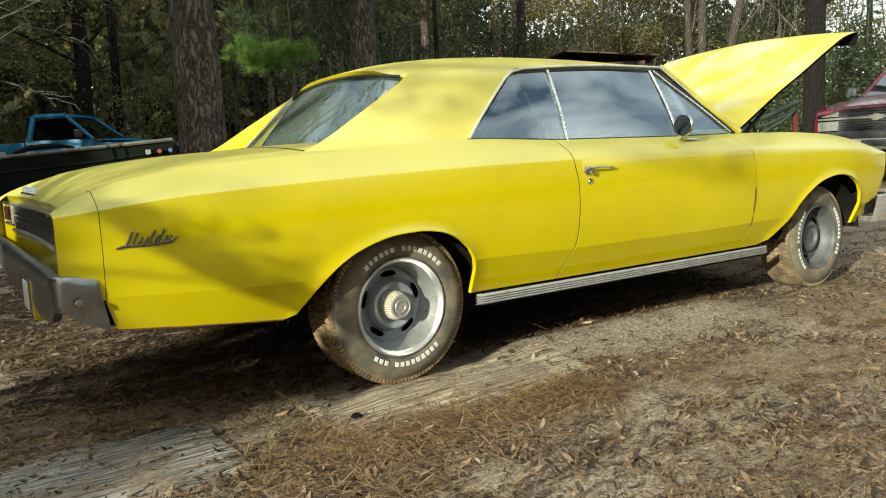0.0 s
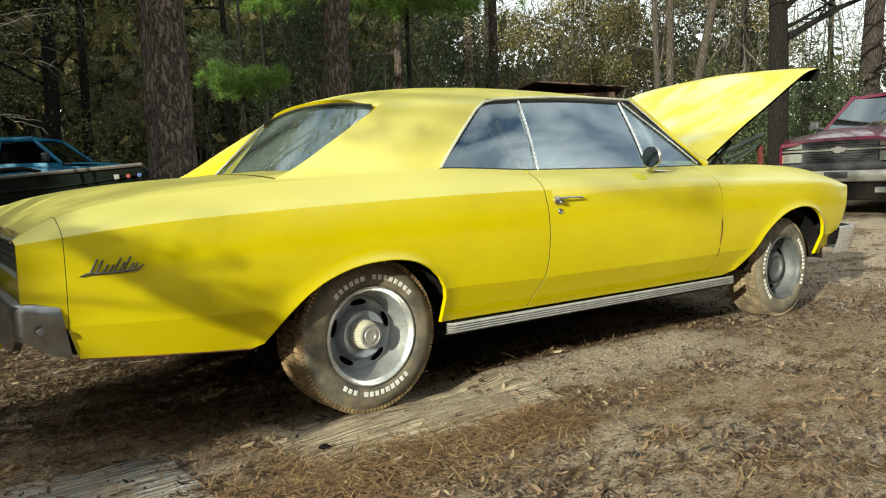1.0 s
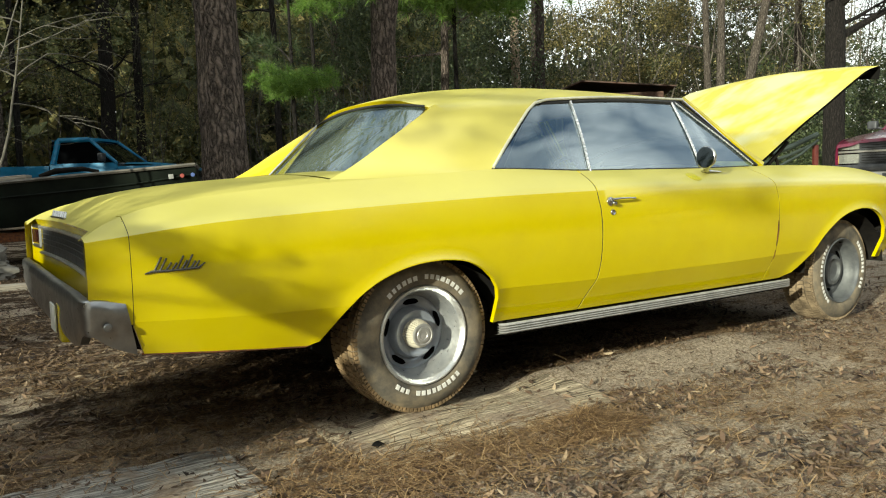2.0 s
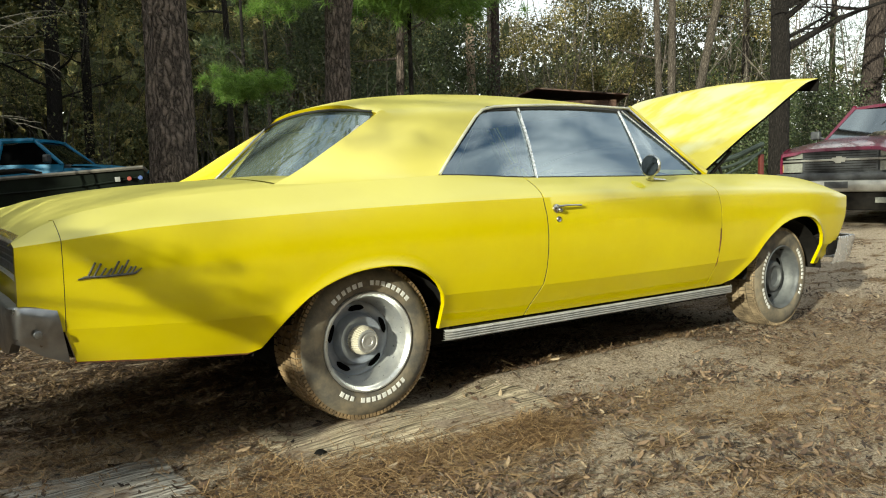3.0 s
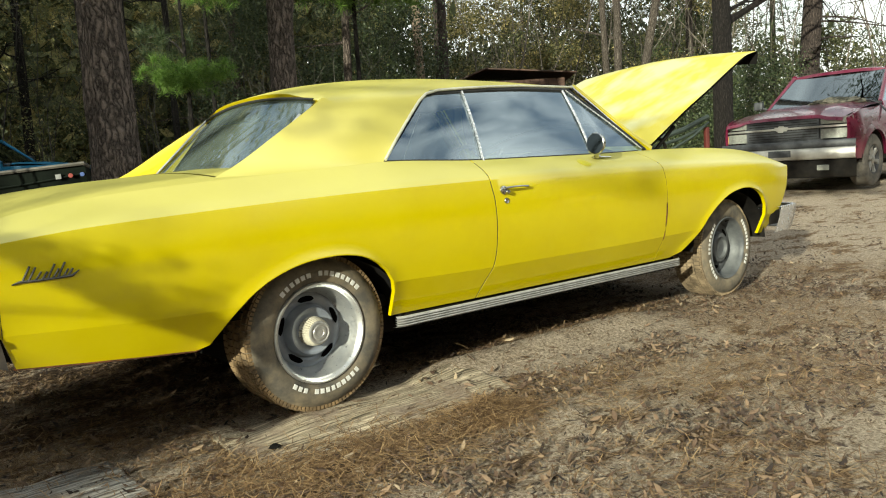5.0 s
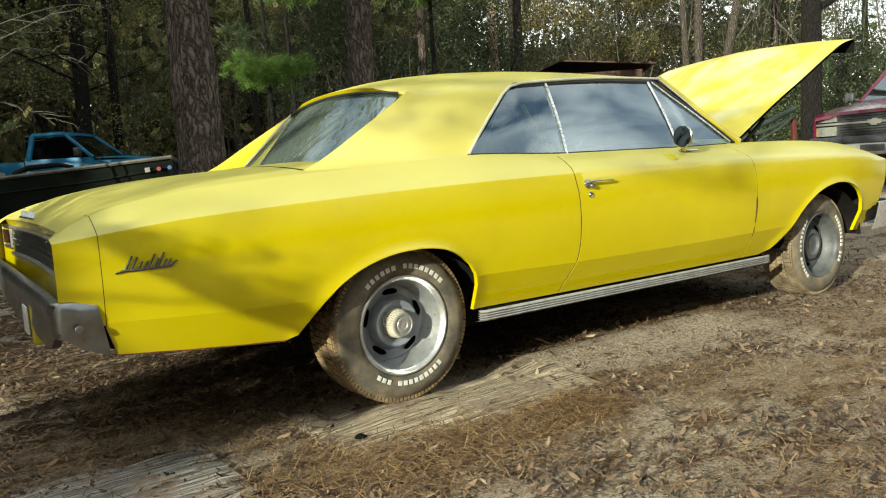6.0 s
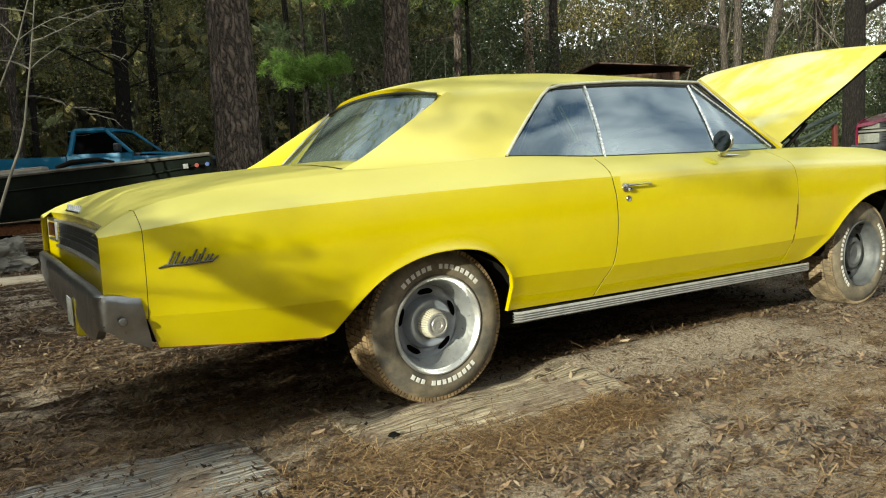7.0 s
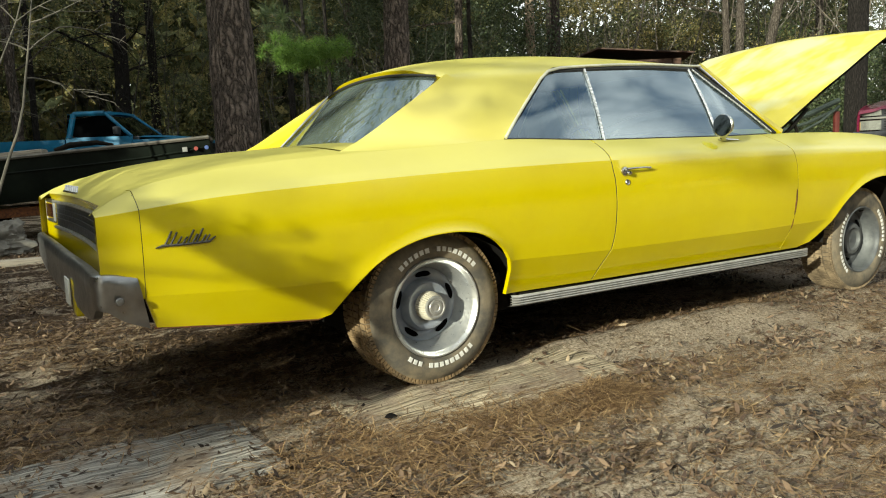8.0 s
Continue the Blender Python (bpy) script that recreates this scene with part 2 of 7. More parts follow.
def tube_bm(bm, pts, r, n=8, caps=True, flat=1.0):
    """A round (or flattened) bar along a polyline; r is a number or one per point."""
    pts = [Vector(p) for p in pts]
    rs = r if isinstance(r, (list, tuple)) else [r] * len(pts)
    rows = []
    ref = None
    for i, p in enumerate(pts):
        t = (pts[min(i + 1, len(pts) - 1)] - pts[max(i - 1, 0)]).normalized()
        if ref is None:
            ref = Vector((0, 0, 1)) if abs(t.z) < 0.9 else Vector((1, 0, 0))
        u = t.cross(ref).normalized()
        v = u.cross(t).normalized()
        ref = v
        rows.append([p + (u * math.cos(a) + v * math.sin(a) * flat) * rs[i] for a in [2 * math.pi * k / n for k in range(n)]])
    vv = grid_bm(bm, rows, close_v=True)
    if caps:
        bm.faces.new(vv[0])
        bm.faces.new(list(reversed(vv[-1])))
    return bm


def tube(pts, r, n=8, caps=True, flat=1.0):
    return tube_bm(bmesh.new(), pts, r, n, caps, flat)


def lathe_bm(bm, prof, n=48, axis="y", at=(0, 0, 0)):
    """Turns (radius, along) pairs about an axis."""
    rows = []
    for r, h in prof:
        row = []
        for k in range(n):
            a = 2 * math.pi * k / n
            c, s = r * math.cos(a), r * math.sin(a)
            p = {"y": (c, h, s), "z": (c, s, h), "x": (h, c, s)}[axis]
            row.append(Vector(p) + Vector(at))
        rows.append(row)
    return grid_bm(bm, rows, close_v=True)


def lathe(prof, n=48, axis="y", at=(0, 0, 0)):
    bm = bmesh.new()
    lathe_bm(bm, prof, n, axis, at)
    return bm


def pc(x, pts):
    """A smooth monotone curve through (x, y) pairs."""
    xs = [p[0] for p in pts]
    ys = [p[1] for p in pts]
    if x <= xs[0]:
        return ys[0]
    if x >= xs[-1]:
        return ys[-1]
    n = len(xs)
    d = [(ys[i + 1] - ys[i]) / (xs[i + 1] - xs[i]) for i in range(n - 1)]
    m = [d[0]] + [0 if d[i - 1] * d[i] <= 0 else 2 * d[i - 1] * d[i] / (d[i - 1] + d[i]) for i in range(1, n - 1)] + [d[-1]]
    i = max(k for k in range(n - 1) if xs[k] <= x)
    h = xs[i + 1] - xs[i]
    t = (x - xs[i]) / h
    return ((1 + 2 * t) * (1 - t) ** 2 * ys[i] + t * (1 - t) ** 2 * h * m[i] + t * t * (3 - 2 * t) * ys[i + 1] + t * t * (t - 1) * h * m[i + 1])


def mesh_np(name, verts, faces, mat, parent=None, smooth=False):
    """A mesh from numpy arrays: verts (n, 3), faces (m, 3 or 4)."""
    me = bpy.data.meshes.new(name)
    k = faces.shape[1]
    me.vertices.add(len(verts))
    me.vertices.foreach_set("co", verts.astype(np.float32).ravel())
    me.loops.add(faces.size)
    me.loops.foreach_set("vertex_index", faces.astype(np.int32).ravel())
    me.polygons.add(len(faces))
    me.polygons.foreach_set("loop_start", np.arange(0, faces.size, k, dtype=np.int32))
    if smooth:
        me.polygons.foreach_set("use_smooth", np.ones(len(faces), dtype=bool))
    me.update(calc_edges=True)
    me.materials.append(mat)
    ob = new(name, me)
    if parent is not None:
        ob.parent = parent
    return ob


# ---------------------------------------------------------------- ground
def ground_z(x, y):
    """Level under the car, rising slowly beyond it, with soft lumps and two wheel ruts."""
    rise = 0.035 * max(0.0, y - 1.2) + 0.024 * max(0.0, x - 3.5)
    rise = 0.9 * math.tanh(rise / 0.9)
    far = max(abs(x), abs(y))
    lump = 0.020 * noise.noise((x * 0.9, y * 0.9, 3.1)) + 0.010 * noise.noise((x * 2.7, y * 2.7, 7.7))
    calm = min(1.0, math.hypot(x - min(max(x, -0.4), 3.2), y - min(max(y, -0.9), 0.9)) / 0.5)
    # a low bank of straw along the rocker, where the car's shade ends
    bank = 0.06 * math.exp(-((y + 0.78) / 0.13) ** 2) * (1 if 0.45 < x < 2.4 else 0) * min(1, max(0, (x - 0.45) / 0.3)) * min(1, max(0, (2.4 - x) / 0.4))
    bank += 0.045 * math.exp(-((x - 0.40) / 0.13) ** 2 - ((y + 1.33) / 0.07) ** 2)
    under = -0.03 * math.exp(-((y) / 0.55) ** 4) * (1 if -1.0 < x < 3.6 else 0)
    # trodden clods, and the packed dirt that carries each tyre
    if far < 9:
        fine = 0.007 * noise.noise((x * 9.0, y * 11.0, 5.0)) + 0.004 * noise.noise((x * 23.0, y * 23.0, 2.0))
        bank += fine * (0.35 + 0.65 * calm)
        for cx, cy in ((0.03, -0.80), (0.03, 0.80), (2.9, -0.80), (2.9, 0.80)):
            bank += 0.022 * math.exp(-((x - cx) / 0.20) ** 4 - ((y - cy) / 0.22) ** 4)
    return rise + lump * (0.25 + 0.75 * calm) + bank + under + (0.15 * noise.noise((x * 0.08, y * 0.08, 1.0)) if far > 18 else 0.0)


def steps(dense0, dense1, d, far):
    out = [dense0 + d * i for i in range(int(round((dense1 - dense0) / d)) + 1)]
    a, s = out[-1], d
    while a < far:
        s *= 1.22
        a += s
        out.append(a)
    b, s = out[0], d
    while b > -far:
        s *= 1.22
        b -= s
        out.insert(0, b)
    return out


def make_ground():
    m, nt, b = nodes_of("sandy_dirt_with_pine_straw")
    big = noise_node(nt, 0.9, 5.0, 0.6)
    mid = noise_node(nt, 4.6, 10.0, 0.72, (0.75, 1.5, 1.0))
    fine = noise_node(nt, 70.0, 10.0, 0.86)
    straw = noise_node(nt, 46.0, 10.0, 0.86, (1.0, 2.4, 1.0))
    sand = ramp_node(nt, fine.outputs["Fac"], [(0.41, (0.17, 0.122, 0.078)), (0.49, (0.55, 0.435, 0.315)), (0.58, (0.84, 0.72, 0.575))])
    dirt = ramp_node(nt, straw.outputs["Fac"], [(0.42, (0.030, 0.017, 0.009)), (0.50, (0.24, 0.150, 0.082)), (0.58, (0.60, 0.43, 0.26))])
    add = nt.nodes.new("ShaderNodeMath")
    add.operation = "MULTIPLY_ADD"
    add.inputs[1].default_value = 0.45
    nt.links.new(big.outputs["Fac"], add.inputs[0])
    nt.links.new(mid.outputs["Fac"], add.inputs[2])
    co = nt.nodes.new("ShaderNodeTexCoord")
    xyz = nt.nodes.new("ShaderNodeSeparateXYZ")
    nt.links.new(co.outputs["Object"], xyz.inputs["Vector"])
    def span(axis, a, b, lo, hi):
        r = nt.nodes.new("ShaderNodeMapRange")
        r.interpolation_type = "SMOOTHSTEP"
        for key, val in (("From Min", a), ("From Max", b), ("To Min", lo), ("To Max", hi)):
            r.inputs[key].default_value = val
        nt.links.new(xyz.outputs[axis], r.inputs["Value"])
        return r.outputs["Result"]
    def calc(op, p, q):
        n = nt.nodes.new("ShaderNodeMath")
        n.operation = op
        for i, v in enumerate((p, q)):
            if isinstance(v, float):
                n.inputs[i].default_value = v
            else:
                nt.links.new(v, n.inputs[i])
        return n.outputs["Value"]
    # dark litter behind and under the car, with some shade put into its colour
    shaded_litter_mask = calc("MAXIMUM", calc("MULTIPLY", span("Y", -0.75, 0.1, 0.0, 1.0), span("X", 0.0, 3.0, 1.0, 0.0)), span("Y", 5.0, 9.0, 0.0, 1.0))
    choose = calc("SUBTRACT", add.outputs["Value"], calc("MULTIPLY", shaded_litter_mask, 0.11))
    # paler sand on the bank, part of its sunlight put into the colour
    sunlit_bank_sand = calc("MULTIPLY", calc("MULTIPLY", span("Y", -1.05, -0.85, 0.0, 1.0), span("Y", -0.70, -0.50, 1.0, 0.0)), calc("MULTIPLY", span("X", 0.0, 0.3, 0.0, 1.0), span("X", 1.3, 2.6, 1.0, 0.0)))
    choose = calc("ADD", choose, calc("MULTIPLY", sunlit_bank_sand, 0.22))
    sel = ramp_node(nt, choose, [(0.630, (0.0,) * 3), (0.685, (1.0,) * 3)])
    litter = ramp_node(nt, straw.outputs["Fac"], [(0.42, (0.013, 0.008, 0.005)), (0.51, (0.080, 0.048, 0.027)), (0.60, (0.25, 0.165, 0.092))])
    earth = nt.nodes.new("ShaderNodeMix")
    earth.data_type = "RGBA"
    nt.links.new(shaded_litter_mask, earth.inputs["Factor"])
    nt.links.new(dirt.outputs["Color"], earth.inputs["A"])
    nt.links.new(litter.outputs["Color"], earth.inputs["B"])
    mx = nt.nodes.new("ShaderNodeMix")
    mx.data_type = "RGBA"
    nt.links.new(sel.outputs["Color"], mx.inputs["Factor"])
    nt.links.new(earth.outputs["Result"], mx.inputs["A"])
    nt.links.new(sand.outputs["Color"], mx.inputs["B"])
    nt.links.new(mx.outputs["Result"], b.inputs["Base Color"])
    b.inputs["Roughness"].default_value = 0.93
    b.inputs["Specular IOR Level"].default_value = 0.15
    hs = nt.nodes.new("ShaderNodeMath")
    nt.links.new(mid.outputs["Fac"], hs.inputs[0])
    nt.links.new(straw.outputs["Fac"], hs.inputs[1])
    rough_grit = nt.nodes.new("ShaderNodeMath")
    rough_grit.operation = "MULTIPLY_ADD"
    rough_grit.inputs[1].default_value = 0.55
    nt.links.new(fine.outputs["Fac"], rough_grit.inputs[0])
    nt.links.new(hs.outputs["Value"], rough_grit.inputs[2])
    bump_node(nt, rough_grit.outputs["Value"], b, 1.0, 0.052)
    xs, ys = steps(-2.6, 5.2, 0.032, 420.0), steps(-2.4, 4.0, 0.032, 420.0)
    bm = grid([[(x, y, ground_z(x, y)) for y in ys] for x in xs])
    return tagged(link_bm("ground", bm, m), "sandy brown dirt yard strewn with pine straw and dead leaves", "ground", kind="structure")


make_ground()


# ---------------------------------------------------------------- the yellow coupe
car = thing("yellow_coupe", pose(0, 0, 0), "bright yellow two-door hardtop coupe with its hood raised, on muddy tyres", "car")

# lines of the body along its length: x, value (metres ahead of the rear axle)
Z_CREASE = [(-1.12, 0.750), (-1.0, 0.764), (-0.88, 0.778), (-0.74, 0.791), (-0.4, 0.809), (0.0, 0.825), (0.5, 0.837), (1.0, 0.842), (1.6, 0.842), (2.2, 0.835), (2.8, 0.822), (3.3, 0.812), (3.62, 0.790)]
Y_CREASE = [(-1.12, 0.912), (-1.0, 0.922), (-0.6, 0.938), (0.0, 0.948), (1.0, 0.954), (2.2, 0.955), (3.0, 0.946), (3.4, 0.922), (3.62, 0.892)]
Z_LOW = [(-1.12, 0.515), (-0.5, 0.485), (0.4, 0.476), (0.85, 0.468), (1.7, 0.466), (2.4, 0.474), (3.62, 0.50)]
Y_LOW = [(-1.12, 0.910), (-1.0, 0.920), (-0.6, 0.936), (0.0, 0.944), (1.0, 0.950), (2.2, 0.950), (3.0, 0.940), (3.4, 0.915), (3.62, 0.888)]
Z_CROWN = [(-1.12, 0.760), (-1.04, 0.803), (-0.9, 0.846), (-0.6, 0.884), (-0.2, 0.910), (0.2, 0.930), (0.44, 0.942), (0.95, 0.928), (1.7, 0.928), (2.26, 0.934), (2.7, 0.933), (3.05, 0.920), (3.35, 0.890), (3.55, 0.845), (3.62, 0.805)]
Y_CROWN = [(-1.12, 0.868), (-1.0, 0.822), (-0.6, 0.790), (-0.2, 0.785), (0.2, 0.795), (0.44, 0.806), (0.95, 0.824), (1.7, 0.815), (2.26, 0.790), (2.7, 0.785), (3.05, 0.785), (3.35, 0.780), (3.62, 0.775)]
R_ARCH = [(-0.445, 0.353), (-0.405, 0.366), (-0.361, 0.419), (-0.317, 0.470), (-0.262, 0.519), (-0.208, 0.553), (-0.15, 0.578), (-0.082, 0.598), (-0.01, 0.609), (0.07, 0.612), (0.15, 0.603), (0.205, 0.586), (0.255, 0.558), (0.292, 0.525), (0.318, 0.485), (0.334, 0.440), (0.343, 0.336)]
F_ARCH = [(2.265, 0.336), (2.340, 0.360), (2.450, 0.445), (2.535, 0.535), (2.622, 0.596), (2.742, 0.650), (2.84, 0.673), (2.935, 0.682), (3.01, 0.678), (3.068, 0.667), (3.13, 0.643), (3.18, 0.609), (3.218, 0.562), (3.236, 0.50), (3.244, 0.375)]
NOSE = [(3.244, 0.368), (3.349, 0.372), (3.427, 0.472), (3.493, 0.542), (3.566, 0.65), (3.600, 0.722), (3.622, 0.776)]


def z_bottom(x):
    if x < -0.445:
        return float(np.interp(x, [-1.12, -1.0, -0.98, -0.78, -0.6, -0.445], [0.55, 0.50, 0.405, 0.384, 0.367, 0.353]))
    for arch in (R_ARCH, F_ARCH):
        if arch[0][0] <= x <= arch[-1][0]:
            return pc(x, arch)
    if x > F_ARCH[-1][0]:
        return float(np.interp(x, [p[0] for p in NOSE], [p[1] for p in NOSE]))
    return 0.336


def seam_shift(x, z):
    """The door's shut lines lean and bow."""
    d1 = pc(z, [(0.33, -0.075), (0.40, -0.048), (0.47, -0.014), (0.55, 0.0), (0.66, 0.004), (0.76, 0.0), (0.84, -0.014), (0.93, -0.004)])
    d2 = pc(z, [(0.33, -0.03), (0.47, -0.012), (0.6, 0.0), (0.75, 0.0), (0.84, -0.018), (0.93, -0.06)])
    return d1 * math.exp(-((x - 0.872) / 0.16) ** 2) + d2 * math.exp(-((x - 2.136) / 0.10) ** 2)


def body_y(x, z):
    zc, yc, zl, yl, zt, yt = pc(x, Z_CREASE), pc(x, Y_CREASE), pc(x, Z_LOW), pc(x, Y_LOW), pc(x, Z_CROWN), pc(x, Y_CROWN)
    if z < zl:
        return yl - (zl - z) * (0.38 + 0.08 * min(1.0, max(0.0, (x + 0.6) / 0.8))) - 0.10 * (zl - z) ** 2
    if z < zc:
        t = (z - zl) / (zc - zl)
        return yl + (yc - yl) * t + 0.016 * 4 * t * (1 - t) * (0.5 + 0.5 * min(1, max(0, (x + 1.1) / 0.5)))
    t = min(1.0, (z - zc) / max(zt - zc, 1e-4))
    # the shoulder: steep off the crease, then rolling in to the crown
    a = 0.62 - 0.45 * min(1.0, max(0.0, (x - 0.1) / 1.1))
    return yc + (yt - yc) * (a * t + (1 - a) * (1 - math.cos(t * math.pi / 2)))


def arch_lip(x, z):
    """The rolled flare round the wheel openings."""
    out = 0.0
    for arch in (R_ARCH, F_ARCH):
        if arch[0][0] - 0.06 < x < arch[-1][0] + 0.06:
            d = 9.0
            for (a0, b0), (a1, b1) in zip(arch[1:], arch[2:]):
                t = ((x - a0) * (a1 - a0) + (z - b0) * (b1 - b0)) / ((a1 - a0) ** 2 + (b1 - b0) ** 2)
                t = min(1.0, max(0.0, t))
                d = min(d, math.hypot(x - a0 - t * (a1 - a0), z - b0 - t * (b1 - b0)))
            out = max(out, 0.010 * math.exp(-(d / 0.022) ** 2))
    return out


def lid_half(x):
    return pc(x, [(-1.12, 0.80), (-1.0, 0.745), (-0.8, 0.70), (-0.2, 0.645)])


def lid_edge_z(x):
    return pc(x, [(-1.12, 0.748), (-1.06, 0.792), (-0.9, 0.848), (-0.6, 0.891), (-0.2, 0.918)])


def inner_top(x):
    """Where the top of the side panels ends: the lid's gap, the belt, or the engine bay."""
    if x < -0.19:
        return lid_half(x) + 0.004, lid_edge_z(x)
    if x < 2.25:
        d = pc(x, [(-0.19, 0.135), (0.2, 0.10), (0.42, 0.03), (2.25, 0.03)])
        return pc(x, Y_CROWN) - d, pc(x, Z_CROWN) + pc(x, [(-0.19, 0.008), (0.42, -0.02), (2.25, -0.02)])
    return pc(x, [(2.25, 0.76), (2.32, 0.70), (3.62, 0.70)]), pc(x, Z_CROWN) + 0.004


def side_rows(x0, x1, side, extra=()):
    xs = set(np.round(np.arange(x0, x1, 0.03), 4)) | {x0, x1} | {e for e in extra if x0 < e < x1}
    for arch in (R_ARCH, F_ARCH, NOSE):
        xs |= {round(p[0], 4) for p in arch if x0 < p[0] < x1}
    xs = sorted(xs)
    fixed = {x0, x1} | {round(p[0], 4) for arch in (R_ARCH, F_ARCH, NOSE) for p in arch}
    xs = [x for x in xs if x in fixed or all(abs(x - f) > 0.012 for f in fixed)]
    rows = []
    for x in xs:
        zb, zl, zc, zt = z_bottom(x), pc(x, Z_LOW), pc(x, Z_CREASE), pc(x, Z_CROWN)
        zs = []
        zl2 = max(zl, zb + 0.004)
        zs += [zb + (zl2 - zb) * k / 5 for k in range(5)]
        zc2 = max(zc, zl2 + 0.01)
        zs += [zl2 + (zc2 - zl2) * k / 10 for k in range(10)]
        zs += [zc2 + (zt - zc2) * (math.sin(math.pi / 2 * k / 8)) for k in range(9)]
        row = []
        for z in zs:
            y = body_y(x, z) + arch_lip(x, z)
            row.append((x + seam_shift(x, z), side * y, z))
        yi, zi = inner_top(x)
        yc2, zs2 = pc(x, Y_CROWN), pc(x, Z_CROWN)
        for k in range(1, 7):
            row.append((x + seam_shift(x, zt), side * (yc2 + (yi - yc2) * k / 6), zs2 + (zi - zs2) * math.sin(math.pi / 2 * k / 6)))
        rows.append(row)
    return rows


def flange(bm, side, depth=0.02):
    """Turns the open edges of a panel inwards, so that it reads as folded sheet."""
    es = [e for e in bm.edges if len(e.link_faces) == 1]
    ret = bmesh.ops.extrude_edge_only(bm, edges=es)
    for v in [g for g in ret["geom"] if isinstance(g, bmesh.types.BMVert)]:
        v.co.y -= side * depth


for side in (-1, 1):
    for nm, a, b in (("quarter_end_cap", -1.118, -1.0012), ("quarter_panel", -0.9988, 0.8685), ("door", 0.8755, 2.1335), ("front_fender", 2.139, 3.622)):
        bm = bmesh.new()
        vv = grid_bm(bm, side_rows(a, b, side))
        # the two pressed creases stay crisp; the upper one softens along the door
        for i in range(len(vv) - 1):
            for j in (5, 15):
                e = bm.edges.get((vv[i][j], vv[i + 1][j]))
                if e and (j == 5 or vv[i][j].co.x < 0.9):
                    e.smooth = False
        flange(bm, side)
        part(nm, bm, M_PAINT, car, angle=62)
    for sx, nm in ((-1.0, "end_cap_seam"), (0.872, "door_rear_seam"), (2.13625, "door_front_seam")):
        zs = np.linspace(z_bottom(sx) + 0.004, pc(sx, Z_CROWN) - 0.012, 22)
        bm = grid([[(sx + d + seam_shift(sx, z), side * (body_y(sx, z) - 0.0015), z) for z in zs] for d in (-0.0036, 0.0036)])
        part(nm, bm, M_GASKET, car, "dark shut line")


# deck lid with its soft centre crown and turned-down rear lip
def lid_rows():
    rows = []
    for i in range(31):
        x = -1.085 + (1.085 - 0.222) * i / 30
        hw = lid_half(x) - 0.003
        row = []
        for k in range(25):
            v = -1 + k / 12
            z = lid_edge_z(x) + 0.030 * (1 - abs(v) ** 2.2) * min(1, (x + 1.085) / 0.2 + 0.15)
            row.append((x - 0.02 * (1 - v * v) * max(0, 1 - (x + 1.085) / 0.3) * -1.0, hw * v, z))
        rows.append(row)
    lip = [(p[0] + 0.010, p[1], p[2] - 0.018) for p in rows[0]]
    lip2 = [(p[0] + 0.012, p[1] * 0.99, p[2] - 0.045) for p in rows[0]]
    return [lip2, lip] + rows


bm = grid(lid_rows())
part("deck_lid", bm, M_PAINT, car, "yellow trunk lid", angle=40)
bm = grid([[(x, -0.66 + 1.32 * k / 16, 0.918 + 0.030 * (1 - abs(-1 + k / 8) ** 2.2) + 0.012 * (x + 0.216) / 0.2) for k in range(17)] for x in (-0.214, -0.15, -0.05, 0.03)])
part("rear_window_panel", bm, M_PAINT, car)

# roof with the two sail panels that run down past the recessed rear window
R_W = [(0.25, 0.596), (0.40, 0.626), (0.60, 0.645), (0.80, 0.658), (1.0, 0.652), (1.4, 0.628), (1.88, 0.578)]
R_ZE = [(0.25, 1.213), (0.40, 1.222), (0.60, 1.238), (0.80, 1.250), (1.0, 1.266), (1.4, 1.288), (1.88, 1.297)]
R_ZC = [(0.25, 1.276), (0.40, 1.312), (0.60, 1.338), (0.80, 1.353), (1.1, 1.362), (1.5, 1.354), (1.75, 1.334), (1.88, 1.314)]


def roof_point(x, v):
    w, ze, zc = pc(x, R_W), pc(x, R_ZE), pc(x, R_ZC)
    bow = 0.035 * (1 - v * v) if x > 1.6 else 0.0
    return Vector((x + bow * min(1, max(0, (x - 1.6) / 0.28)), w * v, ze + (zc - ze) * (1 - abs(v) ** 2.6)))


F_EDGE = [(0.0, (0.415, 0.806, 0.940)), (0.35, (0.53, 0.757, 1.045)), (0.7, (0.655, 0.703, 1.15)), (0.9, (0.735, 0.672, 1.214)), (1.0, (0.80, 0.658, 1.250))]
S_EDGE = [(0.0, (-0.245, 0.665, 0.912)), (0.12, (-0.150, 0.640, 0.952)), (0.5, (0.045, 0.630, 1.070)), (1.0, (0.28, 0.602, 1.214))]


def edge_at(tab, t):
    return Vector([pc(t, [(a, p[i]) for a, p in tab]) for i in range(3)])


def sail_point(u, v):
    """u: from the window's edge back to the sail's edge; v: from the shoulder up to the roof."""
    f, s = edge_at(F_EDGE, v), edge_at(S_EDGE, v)
    p = f.lerp(s, u)
    # the foot sweeps along the shoulder before it rises
    if v < 1:
        x = p.x
        foot_y = pc(x, Y_CROWN) if x > -0.2 else 0.785
        k = (1 - v) ** 3
        bulge = 0.030 * math.sin(math.pi * u) * (1 - v) * v * 4
        p.y += k * (foot_y - p.y) * math.sin(math.pi * u) ** 0.5 + bulge * 0.4
        p.z += k * (pc(x, Z_CROWN) - 0.002 - p.z) * math.sin(math.pi * u) ** 0.5
    else:
        x = 0.80 + (0.28 - 0.80) * u
        q = roof_point(x, 1)
        p = Vector(q)
    return p


ROOF_X = [0.28 + 0.04 * i for i in range(41)]
bm = bmesh.new()
rows = []
for x in ROOF_X:
    rows.append([roof_point(x, math.sin(math.pi / 2 * (-1 + k / 12))) for k in range(25)])
